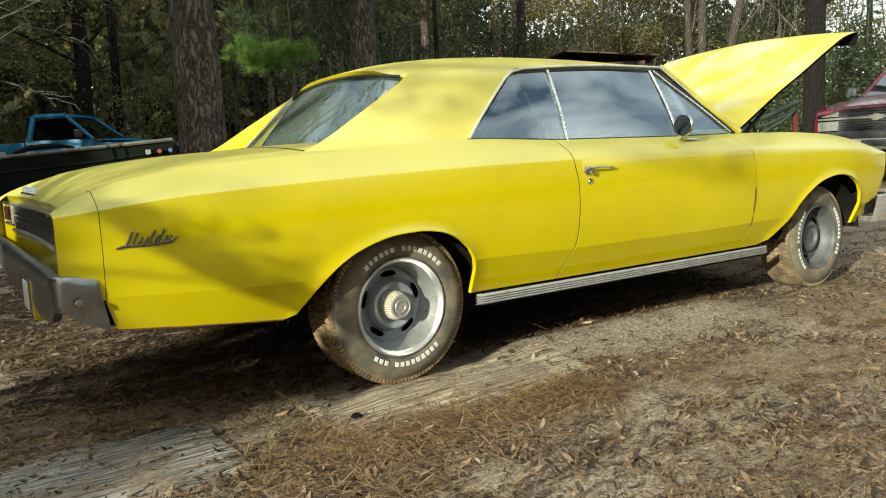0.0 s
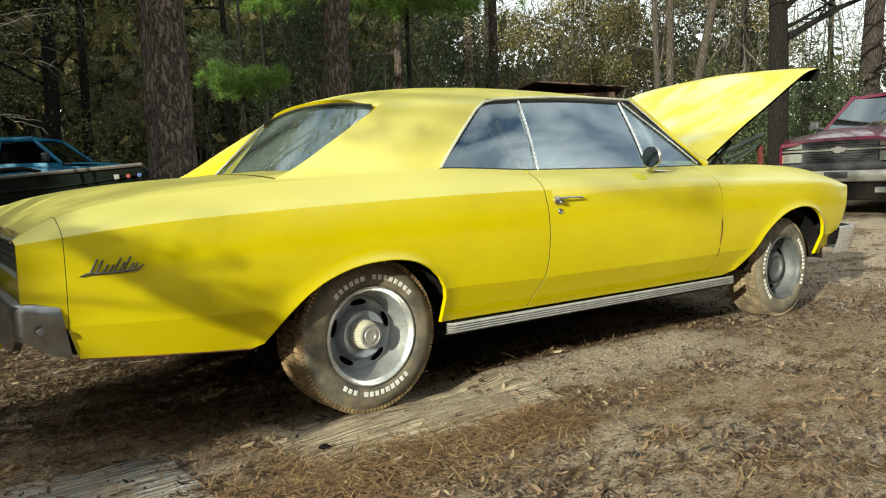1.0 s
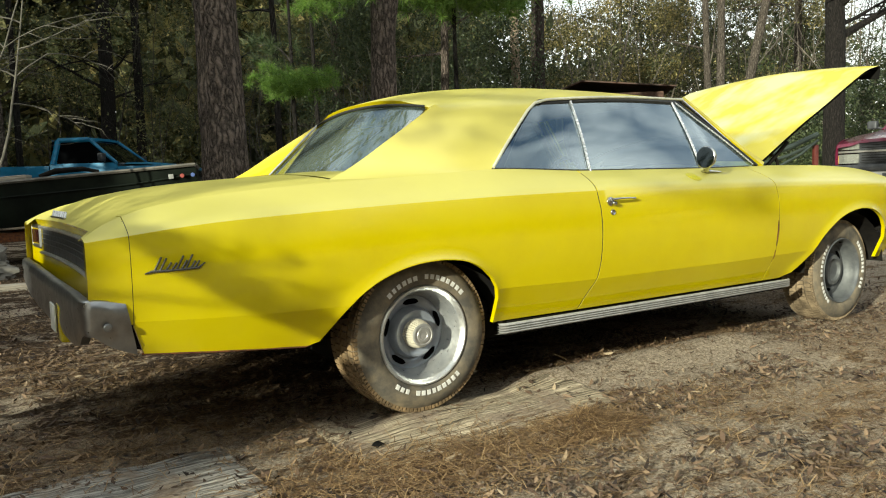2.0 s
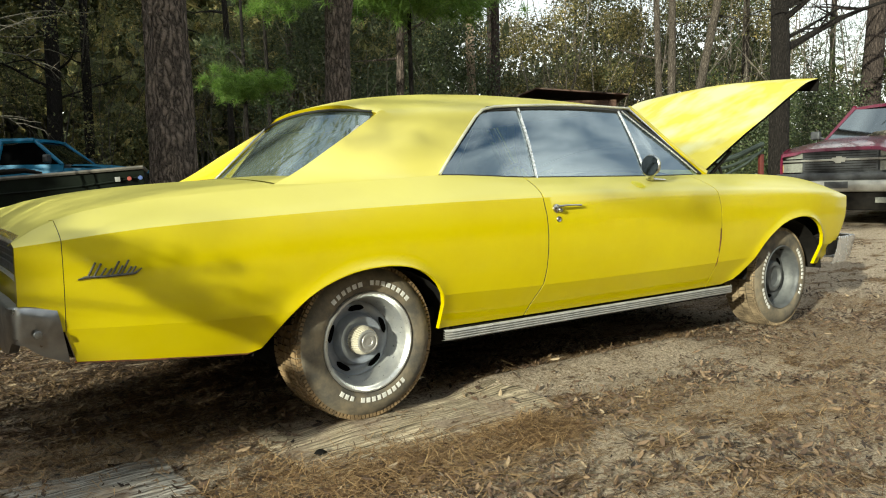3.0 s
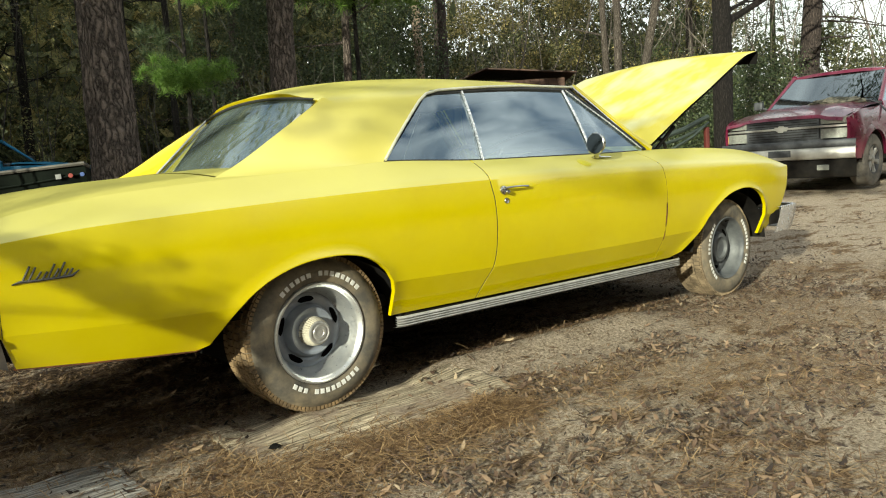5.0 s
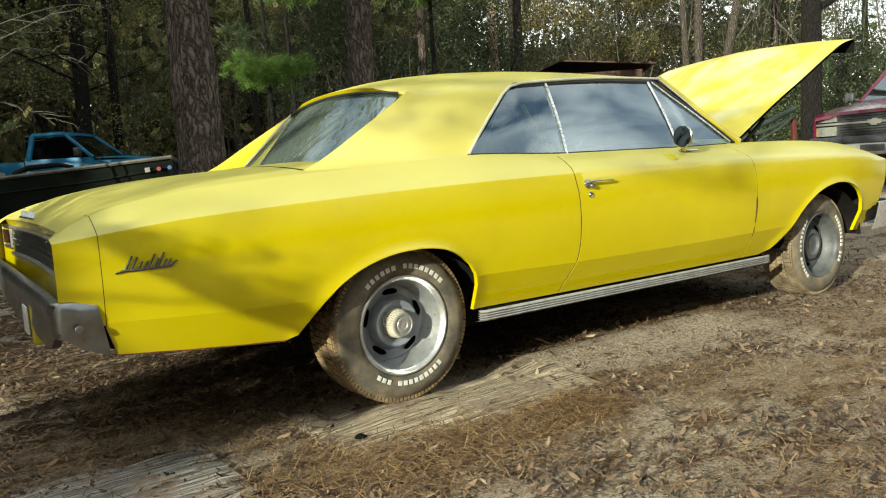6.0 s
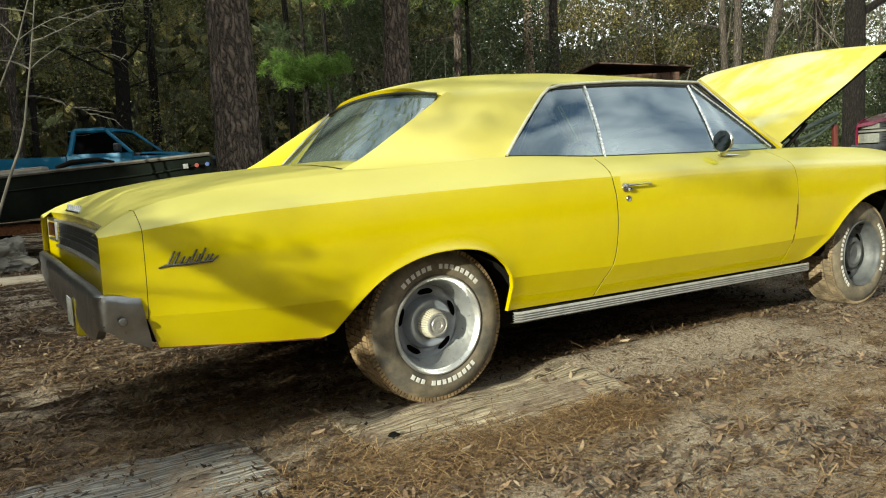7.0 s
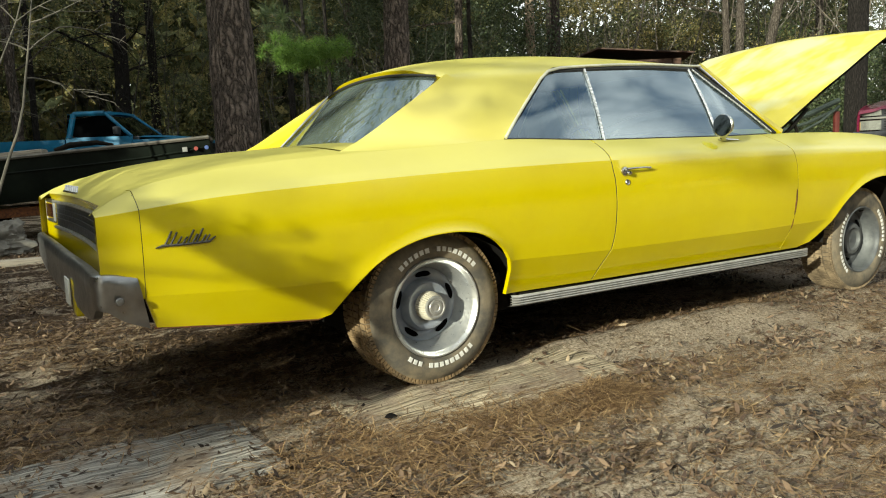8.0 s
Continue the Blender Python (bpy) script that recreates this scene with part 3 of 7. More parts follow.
# the lip over the rear window, drawn back and down
back = [Vector((p.x - 0.028 * (1 - (abs(p.y) / 0.56) ** 2) - 0.010, p.y, p.z - 0.010)) for p in rows[0]]
grid_bm(bm, [[p + Vector((0.018, 0, -0.020)) for p in back], back] + rows)
for side in (-1, 1):
    rows = []
    for i in range(21):
        v = i / 20
        rows.append([Vector((p.x, side * p.y, p.z)) for p in [sail_point(k / 13, v) for k in range(14)]])
    grid_bm(bm, rows)
bmesh.ops.remove_doubles(bm, verts=bm.verts[:], dist=0.0015)
seam = [v for v in bm.verts if not v.is_boundary and v.co.x < 0.86 and v.co.z > 1.08 and abs(v.co.y) > 0.40]
for k in range(10):
    bmesh.ops.smooth_vert(bm, verts=seam, factor=0.5, use_axis_x=False, use_axis_y=True, use_axis_z=True)
part("roof", bm, M_PAINT, car, "yellow roof running down into two sail panels", angle=50)


def back_glass(t, v):
    """Rear window, set in between the sails: t up, v across."""
    x = 0.005 + 0.275 * t - 0.055 * (1 - v * v) * (1 - 0.5 * t)
    z = 0.948 + 0.262 * t + 0.040 * (1 - v * v) * t
    return (x, v * (0.565 - 0.020 * t), z)


for side in (-1, 1):
    # inner face of the sail, down to the glass
    rows = []
    for i in range(13):
        t = i / 12
        p = edge_at(S_EDGE, t)
        q = Vector(back_glass(t, 1))
        rows.append([Vector((p.x + (q.x - p.x) * k / 6, side * (p.y + (q.y - p.y) * (k / 6) ** 0.7), p.z + (q.z - 0.004 - p.z) * k / 6)) for k in range(7)])
    part("sail_inner", grid(rows), M_DEEPPAINT, car)

# header between the roof's lip and the top of the rear window
lip = [Vector((p.x - 0.028 * (1 - (abs(p.y) / 0.56) ** 2) + 0.006, p.y, p.z - 0.028)) for p in [roof_point(0.28, v) for v in np.linspace(-0.93, 0.93, 21)]]
top = [Vector(back_glass(1.0, v)) + Vector((-0.006, 0, 0.006)) for v in np.linspace(-1, 1, 21)]
part("rear_header", grid([[a.lerp(b, k / 3) for a, b in zip(lip, top)] for k in range(4)]), M_PAINT, car, "yellow header over the rear window")

# rear window, set forward between the sails
bm = grid([[back_glass(i / 10, -1 + k / 10) for k in range(21)] for i in range(11)])
g = part("rear_window", bm, M_BACKGLASS, car, "recessed rear window glass reflecting the trees")
g.visible_shadow = False
for side in (-1, 1):
    pts = [Vector(back_glass(i / 8, side)) + Vector((-0.010, -side * 0.004, 0.008)) for i in range(9 if side > 0 else 7)]
    part("rear_window_trim", tube(pts, 0.008, 8, flat=0.6), surface("dull_window_trim", (0.36,) * 3, (0.50,) * 3, 20, (0.35, 0.5), 0.6), car, "dull metal rear window trim")
pts = [Vector(back_glass(1.0, -1 + k / 10)) + Vector((-0.010, 0, 0.004)) for k in range(21)]
part("rear_window_seal", tube(pts, 0.006, 6), M_GASKET, car)


# side glass plane
def glass_y(x, z):
    yb = pc(x, Y_CROWN) - 0.012
    zb = pc(x, Z_CROWN)
    yr, zr = pc(x, R_W) - 0.004, pc(x, R_ZE) - 0.012
    if x > 1.86:
        yr, zr = 0.572, 1.285
    if x < 0.6:
        yr, zr = 0.641, 1.226
    t = (z - zb) / (zr - zb)
    return yb + (yr - yb) * t + 0.010 * math.sin(math.pi * min(1, max(0, t)))


def pane(corners_bottom, corners_top, side, n=10, m=8):
    rows = []
    for i in range(m + 1):
        t = i / m
        row = []
        for k in range(n + 1):
            u = k / n
            b = Vector((*[corners_bottom[0][j] + (corners_bottom[1][j] - corners_bottom[0][j]) * u for j in (0, 1)],))
            a = Vector((*[corners_top[0][j] + (corners_top[1][j] - corners_top[0][j]) * u for j in (0, 1)],))
            x, z = b.lerp(a, t)
            row.append((x, side * glass_y(x, z), z))
        rows.append(row)
    return grid(rows)


def top_z(x):
    return pc(x, R_ZE) - 0.020


def bar(p0, p1, r, side, mat, name, out=0.008, flat=0.7, label=""):
    pts = []
    for k in range(9):
        x, z = p0[0] + (p1[0] - p0[0]) * k / 8, p0[1] + (p1[1] - p0[1]) * k / 8
        pts.append((x, side * (glass_y(x, z) + out), z))
    return part(name, tube(pts, r, 8, flat=flat), mat, car, label)


for side in (-1, 1):
    q = pane(((0.425, 0.935), (0.945, 0.918)), ((0.775, top_z(0.78)), (0.982, top_z(0.98))), side)
    w1 = part("quarter_window", q, M_GLASS, car, "rear side window glass reflecting clouds")
    q = pane(((0.952, 0.918), (1.715, 0.92)), ((0.990, top_z(0.99)), (1.742, top_z(1.74))), side)
    w2 = part("door_window", q, M_GLASS, car, "door window glass reflecting clouds")
    q = pane(((1.722, 0.92), (2.19, 0.93)), ((1.748, top_z(1.75)), (1.815, top_z(1.81))), side)
    w3 = part("vent_window", q, M_GLASS, car, "small triangular vent window")
    for w in (w1, w2, w3):
        w.visible_shadow = False
    bar((0.947, 0.915), (0.985, top_z(0.985) + 0.002), 0.0075, side, M_BRIGHT, "window_divider", label="bright metal window divider")
    bar((1.718, 0.918), (1.745, top_z(1.745)), 0.007, side, M_BRIGHT, "vent_post", label="bright metal vent window post")
    bar((1.772, top_z(1.77)), (2.175, 0.945), 0.006, side, M_BRIGHT, "vent_frame")
    bar((1.80, top_z(1.80) + 0.004), (2.215, 0.938), 0.013, side, M_GASKET, "vent_seal", out=0.0)
    # drip rail: up the sail's edge, along the roof and down the pillar
    pts = [Vector((p.x, side * (p.y + 0.006), p.z)) for p in [edge_at(F_EDGE, t) for t in (0.03, 0.15, 0.3, 0.5, 0.7, 0.85, 0.95)]]
    pts += [Vector((x, side * (pc(x, R_W) + 0.006), pc(x, R_ZE) - 0.004)) for x in (0.84, 0.9, 1.0, 1.2, 1.4, 1.6, 1.75, 1.87)]
    part("drip_rail", tube(pts, 0.0065, 8), surface("pale_drip_rail", (0.55, 0.53, 0.40), (0.66, 0.64, 0.5), 30, (0.3, 0.45), 0.4), car, "pale drip rail over the side windows")
    pts = [Vector((x, side * (pc(x, R_W) - 0.006), pc(x, R_ZE) - 0.020)) for x in (0.80, 0.9, 1.0, 1.2, 1.4, 1.6, 1.78)]
    part("window_seal", tube(pts, [0.013, 0.014, 0.015, 0.017, 0.019, 0.021, 0.022], 6), M_GASKET, car)
    # windscreen pillar
    pts = [(1.86, side * 0.575, 1.298), (1.96, side * 0.622, 1.208), (2.06, side * 0.667, 1.118), (2.16, side * 0.712, 1.028), (2.275, side * 0.760, 0.938)]
    part("windscreen_pillar", tube(pts, [0.017, 0.019, 0.021, 0.023, 0.028], 8), M_PAINT, car)
    pts = [(x - 0.022, y + side * 0.004, z) for x, y, z in pts]
    part("pillar_trim", tube(pts, 0.009, 6), M_CHROME, car)
    # belt: a thin dark seal at the foot of the glass
    pts = [(x, side * (pc(x, Y_CROWN) - 0.006), pc(x, Z_CROWN) + 0.001) for x in [0.42 + 0.09 * i for i in range(20)]]
    part("belt_seal", tube(pts, 0.005, 6), M_GASKET, car)


# windscreen and cowl
def screen(t, v):
    x = 1.885 + 0.42 * t + 0.13 * (1 - v * v) * t + 0.03 * (1 - v * v)
    return (x, v * (0.560 + 0.19 * t), 1.300 - 0.365 * t)


g = part("windscreen", grid([[screen(i / 8, -1 + k / 10) for k in range(21)] for i in range(9)]), M_SCREEN, car, "curved windscreen glass")
g.visible_shadow = False
bm = grid([[(2.27 + 0.15 * (1 - (k / 10 - 1) ** 2) + d, 0.78 * (k / 10 - 1), 0.932 + e) for k in range(21)] for d, e in ((0.0, 0.0), (0.06, 0.002), (0.14, -0.004), (0.15, -0.03))])
part("cowl", bm, M_PAINT, car)

# raised hood, hinged at the cowl
def hood_point(u, v):
    """u: 0 at the hinge, 1 at the nose; v across."""
    run = pc(u, [(0, 0.0), (0.25, 0.31), (0.5, 0.62), (0.75, 0.93), (0.9, 1.115), (1.0, 1.245)])
    rise = pc(u, [(0, 0.0), (0.25, 0.155), (0.5, 0.305), (0.75, 0.462), (0.9, 0.545), (1.0, 0.576)])
    crown = 0.040 * (1 - abs(v) ** 2.0) * (0.5 + 0.5 * u) + 0.020 * math.exp(-((v - 0.0) / 0.30) ** 4) * (1 - u) ** 0.3
    w = 0.70 - 0.01 * u
    return Vector((2.385 + run + 0.03 * (1 - v * v) * u - crown * 0.4, v * w, 0.968 + 0.016 * min(1.0, u * 3) + rise + crown))


bm = grid([[hood_point(i / 24, -1 + k / 14) for k in range(29)] for i in range(25)])
hood = part("hood", bm, M_HOODPAINT, car, "raised yellow hood with sun dapples painted in", angle=50)
rows = []
for i in range(13):
    rows.append([hood_point(i / 12, (-1 + k / 7) * 0.985) + Vector((0.022, 0, -0.040 if 0 < k < 14 else -0.012)) for k in range(15)])
part("hood_inner_panel", grid(rows), M_BLACK, hood, "black inner hood panel")
front = [hood_point(1.0, -1 + k / 14) for k in range(29)]
part("hood_lip", grid([front, [p + Vector((0.016, 0, -0.02)) for p in front], [p + Vector((0.0, 0, -0.085)) for p in front]]), M_BLACK, hood, "dark front lip of the hood")
for side in (-1, 1):
    arc = [(2.50 + 0.10 * math.sin(a), side * 0.655, 0.93 + 0.075 * math.cos(a)) for a in [math.pi * k / 10 - 0.6 for k in range(11)]]
    part("hood_hinge", tube(arc, 0.010, 6), M_BLACK, car, "black curved hood hinge")
    part("hinge_arm", tube([(2.44, side * 0.655, 0.90), (2.56, side * 0.66, 0.985), (2.68, side * 0.66, 1.07)], 0.011, 6), M_BLACK, car)

# tail: a shallow recess between the fender ends
def tail_x(y):
    """Shallow in the middle, then slanting back to the fender ends."""
    a = abs(y)
    return -1.048 - 0.016 * (a / 0.6) ** 2 if a < 0.6 else -1.064 - 0.026 * (a - 0.6) / 0.285


def tail_strip(y0, y1, z0, z1, off, n=14, slope=0.0):
    return [[(tail_x(y0 + (y1 - y0) * k / n) - off - slope * (z - z0), y0 + (y1 - y0) * k / n, z) for k in range(n + 1)] for z in np.linspace(z0, z1, 5)]


part("tail_panel", grid(tail_strip(-0.900, 0.900, 0.515, 0.75, 0.0, 24)), M_PAINT, car)
part("tail_recess", grid(tail_strip(-0.885, 0.885, 0.45, 0.525, -0.02, 24)), M_BLACK, car)
part("tail_insert", thicken(grid(tail_strip(-0.64, 0.64, 0.632, 0.738, 0.002)), 0.004), M_TAILGREY, car, "dark grey ribbed tail insert")
for z in (0.626, 0.742):
    pts = [(tail_x(y) - 0.010, y, z) for y in np.linspace(-0.65, 0.65, 17)]
    part("tail_moulding", tube(pts, 0.008, 6), M_ALLOY, car, "bright tail moulding")
for z in (0.668, 0.690, 0.712):
    pts = [(tail_x(y) - 0.010, y, z) for y in np.linspace(-0.62, 0.62, 17)]
    part("tail_rib", tube(pts, 0.003, 5), M_TAILGREY, car)
for side in (-1, 1):
    y0, y1 = sorted((side * 0.672, side * 0.884))
    lamp = part("tail_lamp", thicken(grid(tail_strip(y0 + 0.02, y1 - 0.02, 0.664, 0.728, 0.004, 6)), 0.006), M_LAMP, car, "dark red tail lamp in a silver bezel")
    xa, xb = tail_x(y0) - 0.002, tail_x(y1) + 0.008
    bm = bmesh.new()
    for p, q in (((xa, y0, 0.650), (xb, y1, 0.650)), ((xa, y0, 0.742), (xb, y1, 0.742)), ((xa, y0, 0.650), (xa, y0, 0.742)), ((xb, y1, 0.650), (xb, y1, 0.742))):
        tube_bm(bm, [p, q], 0.011, 6)
    part("bezel", bm, M_BUMPER, lamp, "silver lamp bezel")
    # the fender end's own rear face
    rows = [[(-1.118, side * (0.910 - 0.007 * k), z) for k in range(4)] for z in (0.55, 0.62, 0.70, 0.73, 0.748)]
    part("fender_end_face", grid(rows), M_PAINT, car)

# rear bumper: a wrapped blade with a dropped centre
def bumper_path(s):
    """Half of the plan: s 0 at the centre, 1 at the front end of the wrap."""
    return Vector((pc(s, [(0, -1.122), (0.45, -1.126), (0.70, -1.140), (0.76, -1.134), (0.82, -1.106), (0.9, -1.062), (1.0, -1.000)]), pc(s, [(0, 0.0), (0.45, 0.55), (0.70, 0.870), (0.76, 0.912), (0.82, 0.932), (0.9, 0.936), (1.0, 0.936)])))


rows = []
for i in range(97):
    s = -1 + i / 48
    a = abs(s)
    p, p0, p1 = bumper_path(a), bumper_path(max(0.0, a - 0.02)), bumper_path(min(1.0, a + 0.02))
    t = (p1 - p0).normalized()
    out = Vector((-t.y, t.x))
    sgn = 1 if s > 0 else -1
    zt = pc(a, [(0, 0.566), (0.50, 0.574), (0.7, 0.584), (0.8, 0.586), (1, 0.572)])
    zb = pc(a, [(0, 0.395), (0.4, 0.398), (0.6, 0.430), (0.74, 0.482), (0.80, 0.478), (0.9, 0.436), (1, 0.404)])
    prof = [(-0.030, 1.0), (-0.008, 1.0), (0.0, 0.955), (0.003, 0.75), (-0.002, 0.50), (0.001, 0.20), (-0.006, 0.0), (-0.030, 0.0)]
    lean = 0.034 * max(0.0, (a - 0.84) / 0.16)
    # the wrapped end tucks in with the panel behind it
    tuck = min(1.0, max(0.0, (a - 0.78) / 0.14))
    rows.append([(p.x + out.x * d + lean * (0.35 - h), sgn * (p.y + out.y * d - tuck * (0.008 + 0.36 * max(0.0, 0.51 - zb - (zt - zb) * h))), zb + (zt - zb) * h) for d, h in prof])
part("rear_bumper", grid(rows), M_BUMPER, car, "dull scuffed chrome rear bumper", angle=50)
for side in (-1, 1):
    part("bumper_bolt", lathe([(0.0, side * 0.006), (0.010, side * 0.005), (0.013, -side * 0.002)], 12, "y", (-1.075, side * 0.944, 0.505)), M_BUMPER, car)
bm = box(-1.125, -1.08, -0.27, -0.17, 0.355, 0.50, 0.015)
part("plate_bracket", bm, M_PAINT, car, "yellow plate bracket under the bumper")
part("plate", box(-1.136, -1.130, -0.22, -0.10, 0.39, 0.49, 0.002), surface("pale_plate", (0.55, 0.55, 0.5), (0.65, 0.65, 0.6), 20), car, "pale unreadable plate")

# front bumper: only its end shows past the fender
rows = []
for i in range(41):
    s = -1 + i / 20
    a = abs(s)
    x = pc(a, [(0, 3.88), (0.6, 3.86), (0.82, 3.80), (0.92, 3.70), (1, 3.44)])
    y = pc(a, [(0, 0), (0.6, 0.62), (0.82, 0.84), (0.92, 0.910), (1, 0.935)]) * (1 if s > 0 else -1)
    rows.append([(x + d, y, z) for d, z in ((-0.07, 0.532), (0.004, 0.530), (0.012, 0.518), (-0.020, 0.450), (-0.062, 0.385), (-0.09, 0.368))])
part("front_bumper", grid(rows), surface("bright_front_bumper", (0.66, 0.67, 0.69), (0.80, 0.80, 0.81), 6, (0.18, 0.30), 0.7), car, "chrome front bumper", angle=50)
part("grille", box(3.50, 3.56, -0.80, 0.80, 0.52, 0.78, 0.01), M_BLACK, car, "dark grille")
part("front_valance", box(3.36, 3.46, -0.84, 0.84, 0.42, 0.52, 0.02), M_BLACK, car)
for side in (-1, 1):
    part("bumper_bracket", box(3.35, 3.47, side * 0.91 - 0.006, side * 0.91 + 0.006, 0.42, 0.51, 0.003), M_BLACK, car, "dark bumper bracket")

# ribbed rocker moulding
for side in (-1, 1):
    rows = []
    prof = [(0.938, 0.336), (0.943, 0.333)]
    for k in range(4):
        z = 0.331 - 0.0095 * k
        prof += [(0.945, z), (0.946, z - 0.0030), (0.945, z - 0.0058), (0.936, z - 0.0066), (0.936, z - 0.0090)]
    prof += [(0.940, 0.293), (0.915, 0.290)]
    for x in (0.340, 0.37, 0.7, 1.0, 1.4, 1.8, 2.1, 2.26, 2.288):
        rows.append([(x, side * (y - (0.012 if x in (0.340, 2.288) else 0)), z) for y, z in prof])
    part("rocker_moulding", grid(rows), M_ALLOY, car, "ribbed bright metal rocker moulding", angle=20)
    part("rocker_panel", box(0.43, 2.25, min(side * 0.78, side * 0.87), max(side * 0.78, side * 0.87), 0.27, 0.345, 0.008), M_BLACK, car)

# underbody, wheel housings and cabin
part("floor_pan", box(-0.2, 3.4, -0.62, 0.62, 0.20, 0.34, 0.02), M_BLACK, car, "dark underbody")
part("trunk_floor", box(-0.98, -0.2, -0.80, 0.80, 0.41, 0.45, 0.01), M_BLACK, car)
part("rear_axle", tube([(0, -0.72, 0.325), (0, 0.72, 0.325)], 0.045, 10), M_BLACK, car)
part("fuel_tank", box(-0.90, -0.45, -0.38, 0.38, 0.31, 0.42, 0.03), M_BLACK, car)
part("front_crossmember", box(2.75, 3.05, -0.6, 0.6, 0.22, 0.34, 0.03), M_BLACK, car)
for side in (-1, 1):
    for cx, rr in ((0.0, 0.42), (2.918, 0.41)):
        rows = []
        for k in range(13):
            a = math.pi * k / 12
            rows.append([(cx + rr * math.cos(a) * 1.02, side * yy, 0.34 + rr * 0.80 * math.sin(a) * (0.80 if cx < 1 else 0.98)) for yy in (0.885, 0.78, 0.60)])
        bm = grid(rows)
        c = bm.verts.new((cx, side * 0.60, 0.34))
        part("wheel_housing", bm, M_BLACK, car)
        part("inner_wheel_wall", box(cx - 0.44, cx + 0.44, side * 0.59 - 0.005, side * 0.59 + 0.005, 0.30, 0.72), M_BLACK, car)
part("cabin_floor", box(0.35, 2.3, -0.75, 0.75, 0.35, 0.40), M_INSIDE, car)
part("firewall", box(2.28, 2.32, -0.76, 0.76, 0.34, 0.90), M_INSIDE, car)
part("engine_bay_floor", box(2.34, 3.48, -0.70, 0.70, 0.60, 0.64), M_BLACK, car)
part("parcel_shelf", box(-0.10, 0.45, -0.60, 0.60, 0.88, 0.91, 0.01), M_INSIDE, car)
part("rear_seat_back", box(0.40, 0.60, -0.66, 0.66, 0.42, 0.90, 0.05, 3), M_INSIDE, car, "black vinyl rear seat")
part("rear_seat", box(0.55, 1.02, -0.66, 0.66, 0.40, 0.58, 0.05, 3), M_INSIDE, car)
for y in (-0.36, 0.36):
    part("front_seat", box(1.22, 1.66, y - 0.26, y + 0.26, 0.40, 0.58, 0.05, 3), M_INSIDE, car, "black vinyl front seat")
    part("front_seat_back", box(1.12, 1.26, y - 0.25, y + 0.25, 0.52, 0.93, 0.05, 3), M_INSIDE, car)
part("dashboard", box(2.0, 2.28, -0.74, 0.74, 0.72, 0.90, 0.04, 3), M_INSIDE, car, "black padded dashboard")
for side in (-1, 1):
    part("door_card", box(0.45, 2.24, side * 0.80 - 0.01, side * 0.80 + 0.01, 0.36, 0.90, 0.005), M_INSIDE, car)
bm = bmesh.new()
ring = [Vector((1.86 + 0.06 * math.sin(a), 0.36 + 0.19 * math.cos(a), 0.86 + 0.17 * math.sin(a))) for a in [2 * math.pi * k / 24 for k in range(25)]]
tube_bm(bm, ring, 0.012, 8, False)
tube_bm(bm, [(1.86, 0.36, 0.86), (2.1, 0.36, 0.78)], 0.02, 8)
part("steering_wheel", bm, M_INSIDE, car, "black steering wheel")
part("headliner", grid([[roof_point(x, -0.97 + 1.94 * k / 10) + Vector((0, 0, -0.03)) for k in range(11)] for x in (0.34, 0.7, 1.1, 1.5, 1.86)]), M_INSIDE, car)
part("engine", box(2.55, 3.2, -0.28, 0.28, 0.64, 0.88, 0.05, 3), M_BLACK, car, "grimy engine under the hood")
bm = bmesh.new()
lathe_bm(bm, [(0.0, 0.955), (0.05, 0.953), (0.17, 0.945), (0.18, 0.93), (0.18, 0.90), (0.17, 0.885)], 32, "z", (2.85, 0, 0))
part("air_cleaner", bm, M_CHROME, car, "chrome air cleaner")

# door furniture
for side in (-1, 1):
    y = side * 0.957
    handle = part("door_handle", tube([(0.925, y + side * 0.020, 0.803), (0.97, y + side * 0.026, 0.806), (1.02, y + side * 0.026, 0.806), (1.062, y + side * 0.020, 0.804), (1.066, y + side * 0.002, 0.803)], [0.0075, 0.0055, 0.005, 0.006, 0.005], 8, flat=0.8), M_CHROME, car, "chrome door handle")
    bm = bmesh.new()
    lathe_bm(bm, [(0.0, side * 0.974), (0.014, side * 0.973), (0.019, side * 0.968), (0.021, side * 0.950)], 20, "y", (0.925, 0, 0.794))
    part("handle_cup", bm, M_CHROME, handle)
    bm = bmesh.new()
    lathe_bm(bm, [(0.0, side * 0.986), (0.007, side * 0.985), (0.009, side * 0.981), (0.009, side * 0.970)], 14, "y", (0.938, 0, 0.786))
    part("push_button", bm, M_CHROME, handle)
    bm = bmesh.new()
    lathe_bm(bm, [(0.0, side * 0.966), (0.007, side * 0.966), (0.011, side * 0.970), (0.0135, side * 0.966), (0.014, side * 0.945)], 16, "y", (0.939, 0, 0.747))
    part("door_lock", bm, M_CHROME, car, "round chrome door lock")

# round mirror on the door top
mir = part("door_mirror", lathe([(0.0, 1.652), (0.030, 1.650), (0.047, 1.636), (0.054, 1.620), (0.054, 1.614), (0.050, 1.612)], 24, "x", (0, -0.915, 0.978)), M_CHROME, car, "round chrome door mirror")
# face colour darkened to paint in a reflection of dark trees
part("mirror_glass", lathe([(0.0, 1.6135), (0.050, 1.6135)], 24, "x", (0, -0.915, 0.978)), surface("dark_mirror_face", (0.10, 0.11, 0.11), (0.15, 0.16, 0.16), 5, (0.02, 0.06), 1.0), mir)
part("mirror_stem", tube([(1.637, -0.91, 0.936), (1.66, -0.885, 0.920), (1.70, -0.865, 0.914)], [0.012, 0.015, 0.013], 8), M_CHROME, mir)
